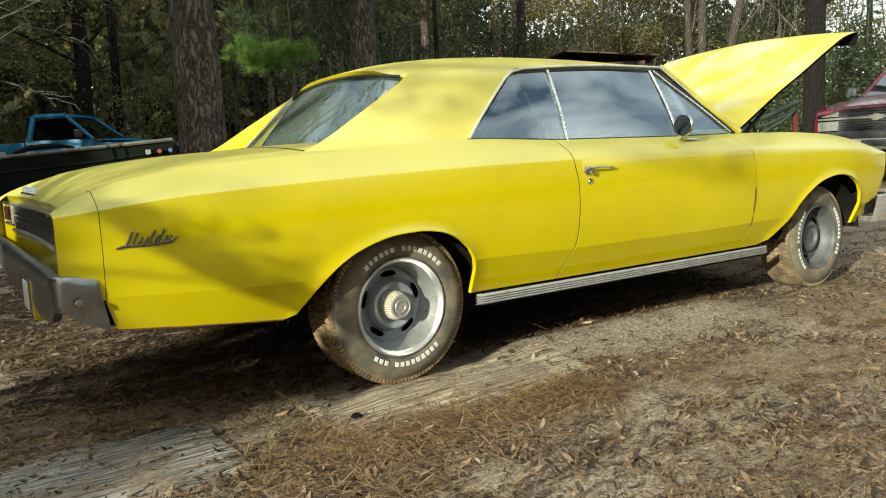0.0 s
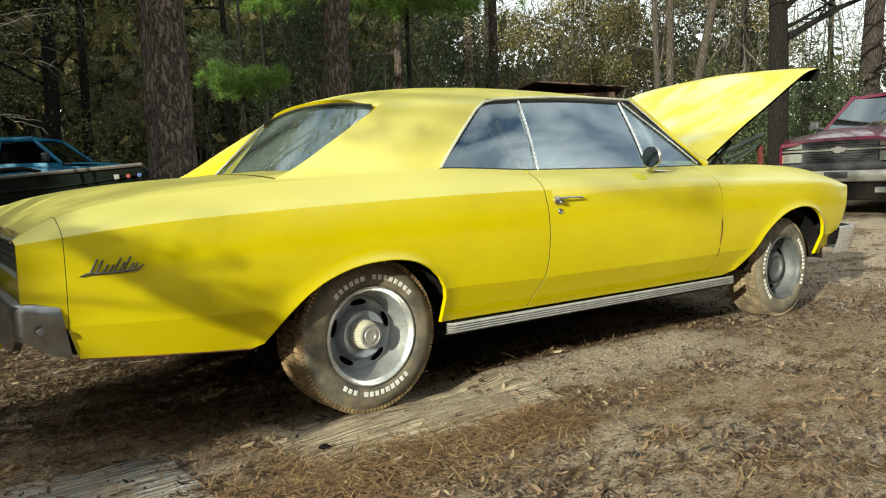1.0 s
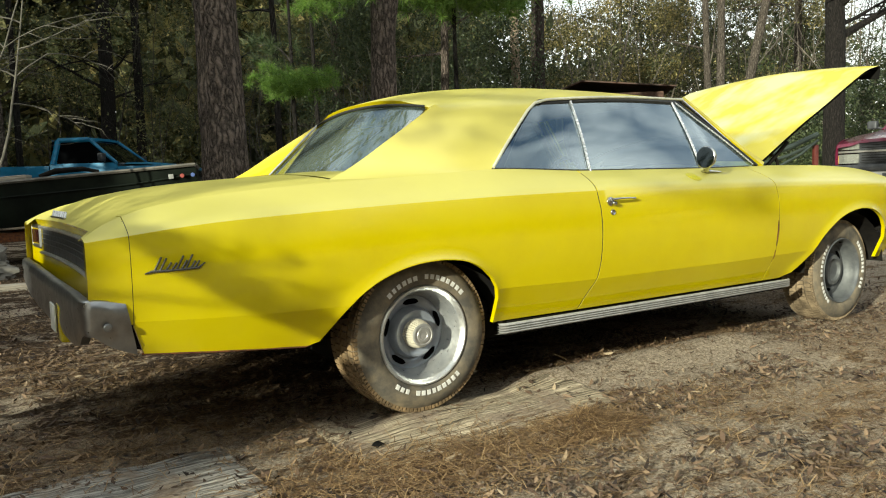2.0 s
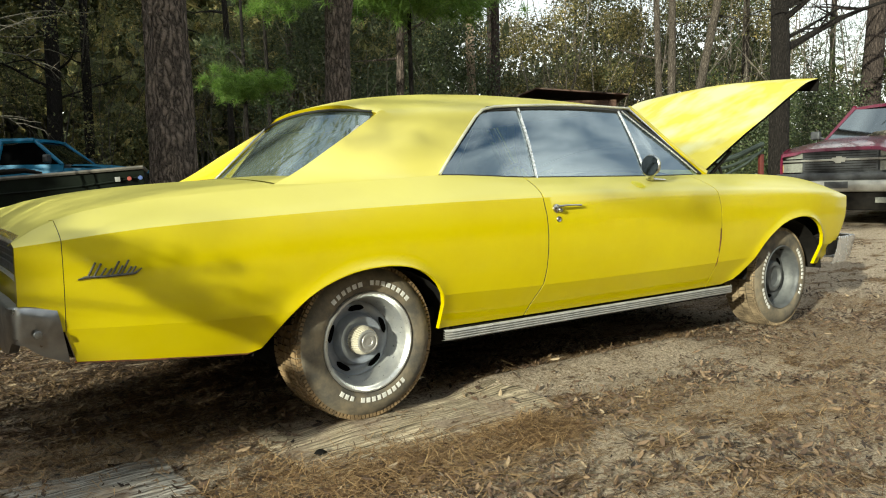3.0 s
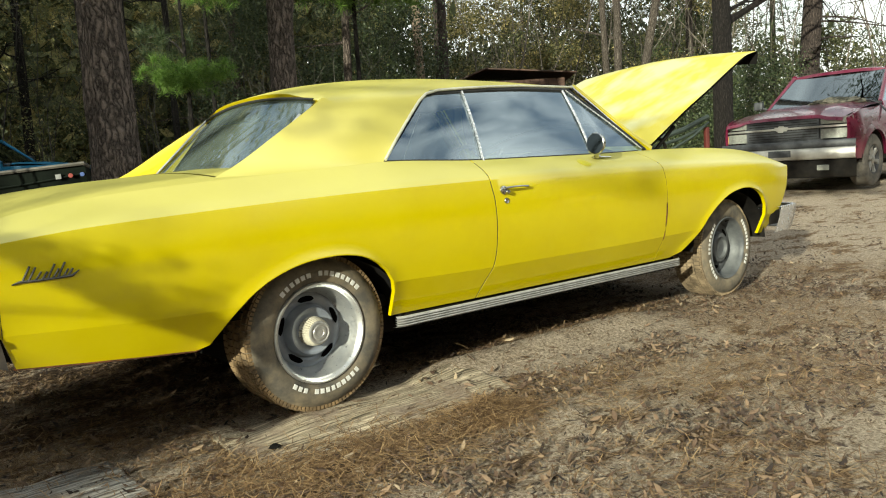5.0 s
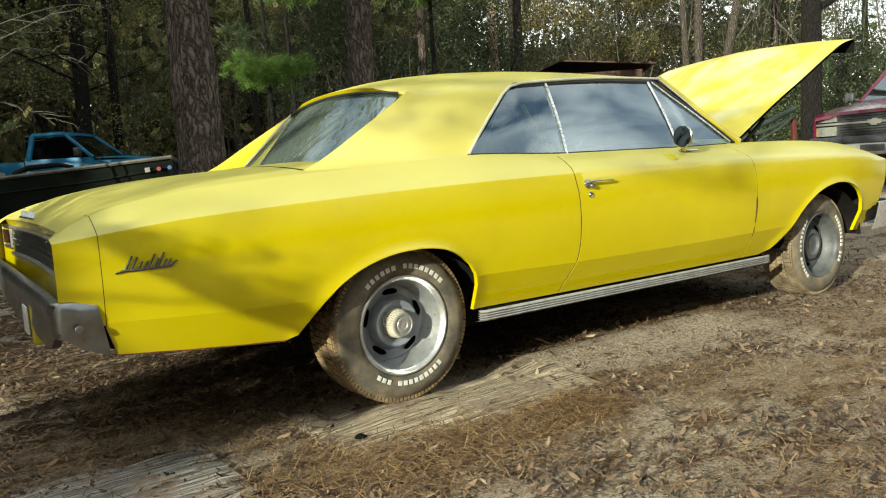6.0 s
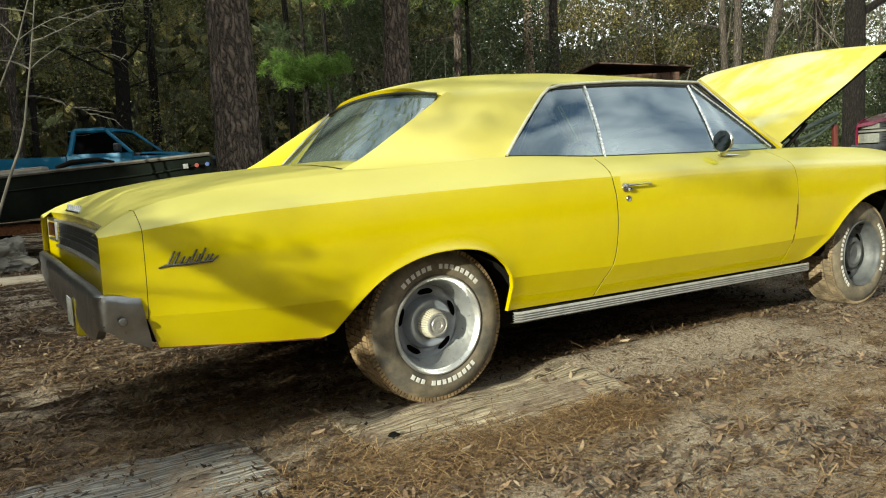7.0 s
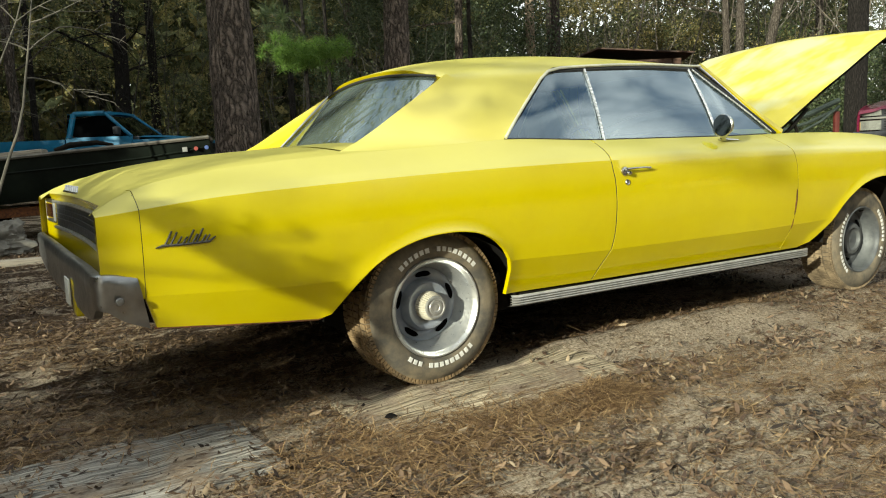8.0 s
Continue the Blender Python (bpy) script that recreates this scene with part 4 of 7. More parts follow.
part("mirror_foot", tube([(1.655, -0.868, 0.912), (1.72, -0.864, 0.911), (1.80, -0.860, 0.909)], [0.012, 0.014, 0.007], 8, flat=0.5), M_CHROME, mir)

M_EMBLEM = surface("tarnished_emblem", (0.03, 0.029, 0.025), (0.11, 0.105, 0.09), 60, (0.35, 0.5), 0.4)
# script emblem on the quarter: plain strokes, a long flourish under them
def em(x, z):
    return (x, -(body_y(x, z) + 0.004), z)
flourish = tube([em(-0.965, 0.650), em(-0.945, 0.656), em(-0.90, 0.655), em(-0.85, 0.656), em(-0.81, 0.658), em(-0.79, 0.672)], [0.002, 0.004, 0.0035, 0.0035, 0.004, 0.002], 6)
emblem = part("side_emblem", flourish, M_EMBLEM, car, "tarnished metal script emblem drawn as plain strokes")
for x, h in ((-0.930, 0.040), (-0.914, 0.036), (-0.896, 0.022), (-0.880, 0.020), (-0.866, 0.040), (-0.852, 0.026), (-0.840, 0.042), (-0.826, 0.022), (-0.814, 0.022)):
    part("emblem_stroke", tube([em(x - 0.008, 0.657), em(x + h * 0.35, 0.657 + h)], 0.0030, 6), M_EMBLEM, emblem)
bm = bmesh.new()
for k in range(7):
    y = -0.28 + 0.055 * k
    tube_bm(bm, [(-1.088, y - 0.012, 0.804), (-1.080, y + 0.016, 0.824)], 0.0045, 6)
tube_bm(bm, [(-1.089, -0.30, 0.803), (-1.089, 0.08, 0.803)], 0.004, 6)
part("lid_emblem", bm, M_CHROME, car, "bright metal emblem on the trunk lid")

# rust at the door's front edge, a nick by the end cap
bm = bmesh.new()
for x, z, w, h in ((2.127, 0.60, 0.010, 0.055), (2.124, 0.55, 0.006, 0.03), (2.121, 0.475, 0.006, 0.025)):
    ring = [(x + w * math.cos(a) * (0.7 + 0.5 * noise.noise((a, x, z))), -(body_y(x, z + h * math.sin(a)) + 0.0018), z + h * math.sin(a)) for a in [2 * math.pi * k / 14 for k in range(14)]]
    bm.faces.new([bm.verts.new(p) for p in ring])
part("rust_patch", thicken(bm, 0.001), M_RUST, car, "rust patch at the door's front edge")
# a small oval of brighter yellow below the mirror
bm = bmesh.new()
ring = [(1.538 + 0.036 * math.cos(a) * (1 + 0.2 * noise.noise((a, 3, 1))), 0, 0.888 + 0.018 * math.sin(a)) for a in [2 * math.pi * k / 18 for k in range(18)]]
bm.faces.new([bm.verts.new((x, -(body_y(x, z) + 0.0015), z)) for x, y, z in ring])
part("bright_yellow_patch", thicken(bm, 0.001), surface("brighter_yellow", (0.45, 0.405, 0.001), (0.49, 0.44, 0.003), 20, (0.35, 0.45)), car, "small oval of brighter yellow on the door")
pts = [(x, -(body_y(x, z_bottom(x)) - 0.003), z_bottom(x) - 0.001) for x in np.linspace(-0.975, -0.43, 30)]
part("rusty_edge", tube(pts, [0.004 + 0.002 * noise.noise((p[0] * 9, 2, 0)) for p in pts], 6), M_RUST, car, "rusty lower edge of the rear quarter")
part("end_cap_nick", box(-1.0035, -0.9965, -0.922, -0.908, 0.655, 0.70), M_RUST, car)


# ---------------------------------------------------------------- wheels
def arc_block(bm, r0, r1, a0, a1, y0, y1, n=3):
    rows = []
    for k in range(n + 1):
        a = a0 + (a1 - a0) * k / n
        c, s = math.cos(a), math.sin(a)
        rows.append([(r0 * c, y0, r0 * s), (r0 * c, y1, r0 * s), (r1 * c, y1, r1 * s), (r1 * c, y0, r1 * s)])
    vv = grid_bm(bm, rows, close_v=True)
    bm.faces.new(vv[0])
    bm.faces.new(list(reversed(vv[-1])))


def make_wheel(name, at, width, side, dish, spin, label, capped=True):
    """A rally-style wheel; built facing -y, turned over for the far side."""
    w = new(name)
    w.parent = car
    w.matrix_basis = pose(*at, 0, spin, 0) if side < 0 else pose(*at, 0, spin, 180)
    tagged(w, label)
    R = 0.298
    tyre = part("tyre", lathe([(0.186, 0.006), (0.188, -0.006), (0.195, -0.014), (0.214, -0.020), (0.238, -0.021), (0.260, -0.015), (0.276, -0.003), (0.285, 0.008), (0.2895, 0.020),
                               (0.2895, width - 0.02), (0.278, width - 0.002), (0.25, width + 0.008), (0.20, width), (0.17, width - 0.03)], 72), M_TYRE, w, "dusty black rubber tyre")
    bm = bmesh.new()
    for row, (y0, y1) in enumerate(((0.006, 0.042), (0.047, 0.086), (0.091, width - 0.091), (width - 0.086, width - 0.047), (width - 0.042, width - 0.006))):
        for k in range(72):
            a = 2 * math.pi * (k + 0.5 * (row % 2)) / 72
            arc_block(bm, 0.286, R - (0.002 if row in (0, 4) else 0), a, a + 2 * math.pi / 72 * 0.80, y0, y1, 1)
    for k in range(110):
        a = 2 * math.pi * (k + 0.5) / 110
        arc_block(bm, 0.274, 0.291, a, a + 2 * math.pi / 110 * 0.70, -0.002, 0.008, 1)
    part("tread", bm, M_TREAD if capped else M_MUDTREAD, tyre, "mud-caked tread blocks", smooth=False)
    # raised white bars: one long run above, one below
    for a_mid, n, step, skip, inner, outer in ((87, 15, 6.4, (8,), 0.214, 0.2320), (272, 13, 6.3, (3,), 0.208, 0.2255)):
        for k in range(n):
            if k in skip:
                continue
            a = radians(a_mid + (k - (n - 1) / 2) * step)
            half = radians((2.1, 1.9, 2.2, 2.0, 1.8)[(k * 3 + n) % 5])
            bm = bmesh.new()
            arc_block(bm, inner, outer, a - half, a + half, -0.0226, -0.012, 2)
            part("sidewall_bar", bm, M_LETTER, tyre)
    # trim ring
    ring_prof = [(0.187, 0.004), (0.190, -0.010), (0.185, -0.016), (0.179, -0.010), (0.175, 0.008), (0.171, 0.024 + dish), (0.167, 0.030 + dish), (0.160, 0.055 + dish)]
    part("trim_ring", lathe(ring_prof if not capped else [(0.187, 0.004), (0.190, -0.010), (0.187, -0.019), (0.182, -0.019), (0.179, -0.013), (0.173, -0.008), (0.168, 0.002), (0.156, 0.026 + dish), (0.147, 0.046 + dish), (0.142, 0.056 + dish)], 72), M_TRIMRING if capped else M_FRONTRIM, w, "bright metal trim ring" if capped else "dull grey wheel rim")
    d = dish
    plain = [(0.166, 0.066 + d), (0.158, 0.050 + d), (0.135, 0.042 + d), (0.112, 0.047 + d), (0.100, 0.052 + d), (0.095, 0.030 + d), (0.085, 0.015 + d), (0.066, 0.012 + d), (0.060, 0.030 + d), (0.0, 0.036 + d)]
    disc = part("wheel_disc", lathe(plain if not capped else [(0.150, 0.068 + d), (0.145, 0.054 + d), (0.138, 0.048 + d), (0.126, 0.044 + d), (0.110, 0.048 + d), (0.102, 0.052 + d), (0.098, 0.044 + d), (0.095, 0.020 + d), (0.089, 0.008 + d), (0.076, 0.010 + d), (0.064, 0.020 + d), (0.056, 0.022 + d), (0.0, 0.022 + d)], 72), M_RALLY if capped else M_FRONTRIM, w, "silver-grey painted wheel centre")
    # flat black patches paint in the darkness inside the cooling slots
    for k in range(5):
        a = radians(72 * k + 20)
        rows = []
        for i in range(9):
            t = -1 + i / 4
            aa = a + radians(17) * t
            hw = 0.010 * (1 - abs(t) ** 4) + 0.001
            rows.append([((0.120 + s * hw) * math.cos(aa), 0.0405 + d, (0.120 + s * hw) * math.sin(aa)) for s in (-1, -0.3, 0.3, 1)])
        part("slot", grid(rows), M_SLOTDARK, disc, "cooling slot drawn as a flat black patch")
    if not capped:
        part("open_hub", lathe([(0.062, 0.020 + d), (0.055, 0.055 + d), (0.03, 0.06 + d), (0.028, 0.035 + d), (0.0, 0.03 + d)], 32), M_FRONTRIM, w, "open hub with no cap")
        part("valve", tube([(0.150, 0.02 + d, -0.075), (0.158, -0.002 + d, -0.080)], 0.005, 8), M_BLACK, w)
        part("brake_drum", lathe([(0.15, 0.07 + d), (0.15, width - 0.04), (0.0, width - 0.04)], 32), M_BLACK, w)
        return
    cap = [(0.054, 0.022 + d), (0.053, -0.005 + d), (0.046, -0.030 + d), (0.043, -0.036 + d)]
    bm = bmesh.new()
    n = 72
    rows = []
    for r, h in cap:
        rows.append([((r + (0.0018 if k % 2 else -0.0012)) * math.cos(2 * math.pi * k / n), h, (r + (0.0018 if k % 2 else -0.0012)) * math.sin(2 * math.pi * k / n)) for k in range(n)])
    grid_bm(bm, rows, close_v=True)
    hub = part("centre_cap", bm, M_CAP, w, "ribbed ivory and chrome centre cap", angle=20)
    part("cap_face", lathe([(0.044, -0.034 + d), (0.042, -0.041 + d), (0.037, -0.042 + d), (0.035, -0.038 + d), (0.028, -0.039 + d), (0.026, -0.042 + d), (0.017, -0.042 + d), (0.015, -0.040 + d), (0.0, -0.041 + d)], 40), M_ALLOY, hub)
    part("valve", tube([(0.150, 0.02 + d, -0.075), (0.158, -0.002 + d, -0.080)], 0.005, 8), M_BLACK, w)
    part("brake_drum", lathe([(0.15, 0.07 + d), (0.15, width - 0.04), (0.0, width - 0.04)], 32), M_BLACK, w)


make_wheel("rear_wheel", (0.032, -0.862, 0.323), 0.185, -1, 0.034, 0, "wide rear wheel on a muddy tyre with white sidewall bars")
make_wheel("rear_wheel", (0.032, 0.862, 0.323), 0.185, 1, 0.034, 0, "wide rear wheel on a muddy tyre with white sidewall bars")
make_wheel("front_wheel", (2.905, -0.858, 0.318), 0.185, -1, 0.020, -95, "deep capless front wheel on a mud-caked tyre", False)
make_wheel("front_wheel", (2.905, 0.858, 0.318), 0.185, 1, 0.020, -95, "deep capless front wheel on a mud-caked tyre", False)


# ---------------------------------------------------------------- other vehicles
M_RED = surface("deep_red_paint", (0.085, 0.005, 0.022), (0.12, 0.009, 0.032), 3, (0.25, 0.35), 0.1, coat=0.6)
M_TEAL = surface("faded_teal_paint", (0.003, 0.10, 0.20), (0.008, 0.15, 0.29), 3, (0.4, 0.55), 0.0, coat=0.05, spec=0.3)
M_DARKPLASTIC = surface("dark_grey_plastic", (0.03, 0.032, 0.036), (0.055, 0.058, 0.065), 14, (0.5, 0.65))
M_HEADLAMP = surface("hazy_headlamp_lens", (0.17, 0.175, 0.16), (0.32, 0.325, 0.29), 9, (0.15, 0.3), 0.2)
M_AMBER = surface("amber_lens", (0.55, 0.30, 0.06), (0.60, 0.36, 0.10), 12, (0.2, 0.3))
M_TRUCKBUMPER = surface("dusty_chrome", (0.34, 0.33, 0.31), (0.46, 0.45, 0.42), 6, (0.35, 0.5), 0.6)
M_WINDSCREEN = glassy("truck_glass", (0.05, 0.06, 0.065), 4.2)
M_CLEARSCREEN = glassy("clear_truck_glass", (0.10, 0.11, 0.11), 2.5)
M_TRUCKTYRE = surface("dusty_truck_tyre", (0.06, 0.055, 0.05), (0.14, 0.125, 0.105), 9, (0.8, 0.95), 0, 0.3)


def truck_wheel(parent, at, side, rim_mat, spokes):
    w = new("truck_wheel")
    w.parent = parent
    w.matrix_basis = pose(*at, 0, 12, 0) if side < 0 else pose(*at, 0, 12, 180)
    part("truck_tyre", lathe([(0.21, 0.02), (0.23, -0.005), (0.30, -0.012), (0.355, 0.0), (0.382, 0.02), (0.386, 0.05), (0.386, 0.20), (0.36, 0.245), (0.22, 0.25)], 48), M_TRUCKTYRE, w, "dusty black tyre")
    rim = part("rim", lathe([(0.216, 0.01), (0.212, 0.0), (0.200, 0.004), (0.190, 0.03), (0.18, 0.10), (0.0, 0.11)], 40), M_DARKPLASTIC, w)
    for k in range(spokes):
        a = 2 * math.pi * k / spokes
        bm = bmesh.new()
        rows = []
        for r, hw, y in ((0.05, 0.030, 0.018), (0.11, 0.026, 0.012), (0.17, 0.032, 0.008), (0.205, 0.050, 0.006)):
            u, v = Vector((math.cos(a), 0, math.sin(a))), Vector((-math.sin(a), 0, math.cos(a)))
            rows.append([u * r + v * hw + Vector((0, y + 0.03, 0)), u * r + v * hw * 0.8 + Vector((0, y, 0)), u * r - v * hw * 0.8 + Vector((0, y, 0)), u * r - v * hw + Vector((0, y + 0.03, 0))])
        grid_bm(bm, rows)
        part("spoke", bm, rim_mat, rim)
    part("hub_cap", lathe([(0.0, -0.004), (0.04, 0.0), (0.062, 0.012), (0.066, 0.03)], 24), rim_mat, w)


# opaque black pane; the cab's inner darkness is put into its colour
M_DARKWINDOW = surface("black_side_pane", (0.0012, 0.0013, 0.0015), (0.0025, 0.0027, 0.003), 5, (0.8, 0.9), spec=0.0)


def make_pickup(name, m, paint, label, d, modern):
    """A pickup: x ahead from the front axle, y to its left, z up from the ground."""
    t = thing(name, m, label, "pickup truck")
    W, hz, bz = d["half_width"], d["hood_z"], d["bumper_z"]
    nose, dash, back, roof, tail = d["nose"], d["dash"], d["back"], d["roof"], d["tail"]
    R = 0.386
    cz = hz + (0.09 if modern else 0.0)
    belt = cz + 0.05
    # sides, front to tail, with round wheel openings
    def low(x):
        for cx in (0.0, d["rear_axle"]):
            q = 0.455 ** 2 - (x - cx) ** 2
            if q > 0:
                return max(0.42, R + math.sqrt(q) - 0.01)
        return 0.42
    def side_y(x, z):
        taper = W - 0.10 * max(0, (x - (nose - 0.45)) / 0.45) ** 2
        return taper - 0.05 * max(0, (z - 0.85) / 0.3) ** 2 - 0.03 * max(0, (0.75 - z) / 0.35)
    def strip(x0, x1, top, nm):
        for s in (-1, 1):
            xs = sorted(set(np.round(np.arange(x0, x1, 0.05), 3)) | {x0, x1})
            rows = []
            for x in xs:
                zb, zt = low(x), top(x)
                rows.append([(x, s * (side_y(x, zb + (zt - zb) * k / 8) + (0.012 if k < 2 and low(x) > 0.43 else 0)), zb + (zt - zb) * k / 8) for k in range(9)])
            bm = grid(rows)
            flange(bm, s, 0.04)
            part(nm, bm, paint, t, angle=45)
    strip(dash + 0.005, nose - 0.10, lambda x: hz + (cz - hz) * (nose - 0.1 - x) / (nose - 0.1 - dash) - 0.10 * max(0, (x - (nose - 0.55)) / 0.45) ** 2 - 0.02, "truck_fender")
    strip(back + 0.005, dash - 0.005, lambda x: belt, "truck_door")
    strip(tail, back - 0.02, lambda x: belt - 0.03, "bed_side")
    # hood
    rows = []
    for i in range(11):
        x = dash + 0.02 + (nose - 0.06 - dash) * i / 10
        rows.append([(x, (W - 0.07 - 0.06 * (i / 10) ** 3) * (-1 + k / 8), hz + (cz - hz) * (1 - i / 10) + 0.045 * (1 - abs(-1 + k / 8) ** 3) + 0.02 - 0.13 * (i / 10) ** 2.5 + (0.025 if modern and abs(-1 + k / 8) < 0.7 else 0)) for k in range(17)])
    rows.append([(p[0] + 0.03, p[1], p[2] - 0.05) for p in rows[-1]])
    part("truck_hood", grid(rows), paint, t, angle=40)
    # nose
    zt = hz - 0.10
    gw = W * (0.54 if modern else 0.55)
    part("nose_shell", box(dash + 0.3, nose - 0.06, -gw - 0.05, gw + 0.05, bz + 0.08, zt + 0.02, 0.02), M_DARKPLASTIC, t)
    gr = part("truck_grille", box(nose - 0.09, nose - 0.03, -gw, gw, bz + 0.16, zt, 0.015), M_DARKPLASTIC, t, "dark grille with a bright crossbar")
    for k in range(7):
        z = bz + 0.19 + (zt - bz - 0.22) * k / 6
        part("grille_bar", tube([(nose - 0.028, -gw + 0.03, z), (nose - 0.018, 0, z), (nose - 0.028, gw - 0.03, z)], 0.004, 5), M_BLACK, gr)
    if modern:
        zb = (bz + 0.16 + zt) / 2 + 0.02
        part("crossbar", grid([[(nose - 0.02 - 0.75 * max(0, abs(-1 + k / 10) - 0.58) ** 2 + e, (W - 0.06) * (-1 + k / 10), zb + h) for k in range(21)] for e, h in ((0.0, -0.017), (0.02, -0.012), (0.022, 0.012), (0.0, 0.017))]), M_TRUCKBUMPER, gr, "bright grille crossbar")
        bm = bmesh.new()
        ring = [(-0.11, 0.0), (-0.09, 0.032), (-0.04, 0.032), (-0.03, 0.05), (0.04, 0.05), (0.05, 0.032), (0.11, 0.030), (0.09, -0.032), (0.04, -0.032), (0.03, -0.05), (-0.04, -0.05), (-0.05, -0.032)]
        bm.faces.new([bm.verts.new((nose + 0.008, y, zb + z)) for y, z in ring])
        part("nose_badge", thicken(bm, 0.008), M_TRUCKBUMPER, gr, "plain bright badge")
    for s in (-1, 1):
        y0, y1 = gw + 0.02, W - 0.045
        zz = (bz + 0.16 + zt) / 2 + 0.02
        for za, zb2, mt in ((zz + 0.035, zt + 0.01, M_HEADLAMP), (bz + 0.15, zz - 0.035, M_HEADLAMP)):
            rows = [[(nose - 0.04 - 0.14 * (k / 6) ** 2, s * (y0 + (y1 - y0) * k / 6), z) for k in range(7)] for z in np.linspace(za, zb2, 4)]
            part("headlamp", thicken(grid(rows), 0.02), mt, t, "hazy rectangular headlamp")
        rows = [[(nose - 0.15 - 0.10 * k / 3, s * (y1 - 0.02 + 0.02 * k / 3), z) for k in range(4)] for z in np.linspace(bz + 0.15, zz - 0.05, 3)]
        part("indicator", thicken(grid(rows), 0.02), M_AMBER, t, "amber indicator lens")
    # bumper
    def bump(z0, z1, out, nm, mt, lab):
        rows = []
        for k in range(21):
            v = -1 + k / 10
            x = nose + out - 0.16 * abs(v) ** 4
            y = (W + 0.01) * v
            rows.append([(x - 0.14, y * 0.99, z1), (x - 0.02, y, z1), (x, y, z1 - 0.02), (x, y, z0 + 0.02), (x - 0.02, y, z0), (x - 0.14, y * 0.99, z0)])
        return part(nm, grid(rows), mt, t, lab, angle=50)
    bump(bz + 0.02, bz + 0.13, 0.05, "bumper_pad", M_DARKPLASTIC, "grey bumper top pad")
    bump(bz - 0.15, bz + 0.02, 0.06, "truck_bumper", M_TRUCKBUMPER, "dusty bright bumper")
    bump(bz - 0.42, bz - 0.15, 0.02, "valance", M_BLACK, "dark plastic lower valance")
    for s in (-1, 1):
        part("fog_lamp", box(nose + 0.005, nose + 0.028, s * 0.62 - 0.085, s * 0.62 + 0.085, bz - 0.31, bz - 0.23, 0.01), M_HEADLAMP, t, "small fog lamp")
    part("number_plate_recess", box(nose + 0.05, nose + 0.07, -0.17, 0.17, bz - 0.10, bz + 0.0, 0.005), M_DARKPLASTIC, t)
    # cab
    ws_top = dash - d["rake"]
    hw_b, hw_t = (W - 0.15, W - 0.27) if modern else (W - 0.06, W - 0.20)
    def wsp(u, v):
        return (dash + (ws_top - dash) * u + 0.07 * (1 - v * v) * (1 - 0.4 * u), v * (hw_b + (hw_t - hw_b) * u), cz + 0.05 + (roof - 0.05 - cz - 0.05) * u)
    g = part("truck_windscreen", grid([[wsp(i / 6, -1 + k / 8) for k in range(17)] for i in range(7)]), M_CLEARSCREEN if modern else M_WINDSCREEN, t, "windscreen glass mirroring branches and sky")
    rows = []
    for i in range(9):
        x = ws_top + 0.02 + (back - ws_top - 0.02) * i / 8
        rows.append([(x + (0.06 * (1 - (-1 + k / 8) ** 2) if i == 0 else 0), hw_t * 1.02 * (-1 + k / 8), roof - 0.05 + 0.05 * (1 - abs(-1 + k / 8) ** 4) - (0.015 if i in (0, 8) else 0)) for k in range(17)])
    rows.insert(0, [(p[0] + 0.012, p[1], p[2] - 0.05) for p in rows[0]])
    part("cab_roof", grid(rows), paint, t, angle=50)
    for s in (-1, 1):
        part("cab_pillar", tube([(dash - 0.02, s * (hw_b + 0.02), cz + 0.04), (ws_top, s * (hw_t + 0.005), roof - 0.055)], 0.035, 8), paint, t)
        part("cab_pillar", tube([(back + 0.05, s * (hw_b + 0.02), belt - 0.02), (back + 0.10, s * (hw_t + 0.005), roof - 0.06)], 0.055, 8), paint, t)
        part("roof_rail", tube([(ws_top, s * (hw_t + 0.005), roof - 0.055), (back + 0.10, s * (hw_t + 0.005), roof - 0.06)], 0.05, 8), paint, t)
        rows = [[(dash - 0.05 + (ws_top - dash) * u * 0.97 + (back + 0.08 - (dash - 0.05 + (ws_top - dash) * u)) * k / 6, s * (hw_b + 0.012 + (hw_t - hw_b) * u), belt - 0.02 + (roof - 0.06 - belt + 0.02) * u) for k in range(7)] for u in (0, 0.33, 0.66, 1)]
        part("cab_side_window", grid(rows), M_WINDSCREEN if modern else M_DARKWINDOW, t, "side window glass")
        mr = part("truck_mirror", box(dash - 0.26, dash - 0.16, s * (W + 0.13) - 0.08, s * (W + 0.13) + 0.08, belt + 0.03, belt + 0.17, 0.03, 3), M_DARKPLASTIC, t, "dark door mirror")
        part("mirror_arm", tube([(dash - 0.22, s * (W - 0.02), belt + 0.03), (dash - 0.22, s * (W + 0.10), belt + 0.07)], 0.02, 6), M_DARKPLASTIC, mr)
    rows = [[(back, hw_b * (-1 + k / 4) * (1 - 0.12 * u), belt - 0.03 + (roof - 0.05 - belt + 0.03) * u) for k in range(9)] for u in (0, 0.5, 1)]
    part("cab_back_window", grid(rows), M_WINDSCREEN, t)
    part("cab_back", box(back - 0.02, back + 0.01, -W + 0.05, W - 0.05, 0.45, belt), paint, t)
    part("cab_inside", box(back + 0.1, dash - 0.1, -W + 0.15, W - 0.15, 0.5, belt - 0.10), M_INSIDE, t)
    part("truck_cowl", box(dash - 0.06, dash + 0.10, -W + 0.10, W - 0.10, cz - 0.02, cz + 0.045, 0.01), M_DARKPLASTIC, t)
    for y in (-0.35, 0.30):
        part("wiper", tube([(dash + 0.10, y, cz + 0.07), (dash + 0.05, y + 0.28, cz + 0.11), (dash - 0.0, y + 0.5, cz + 0.11)], 0.008, 5), M_BLACK, t)
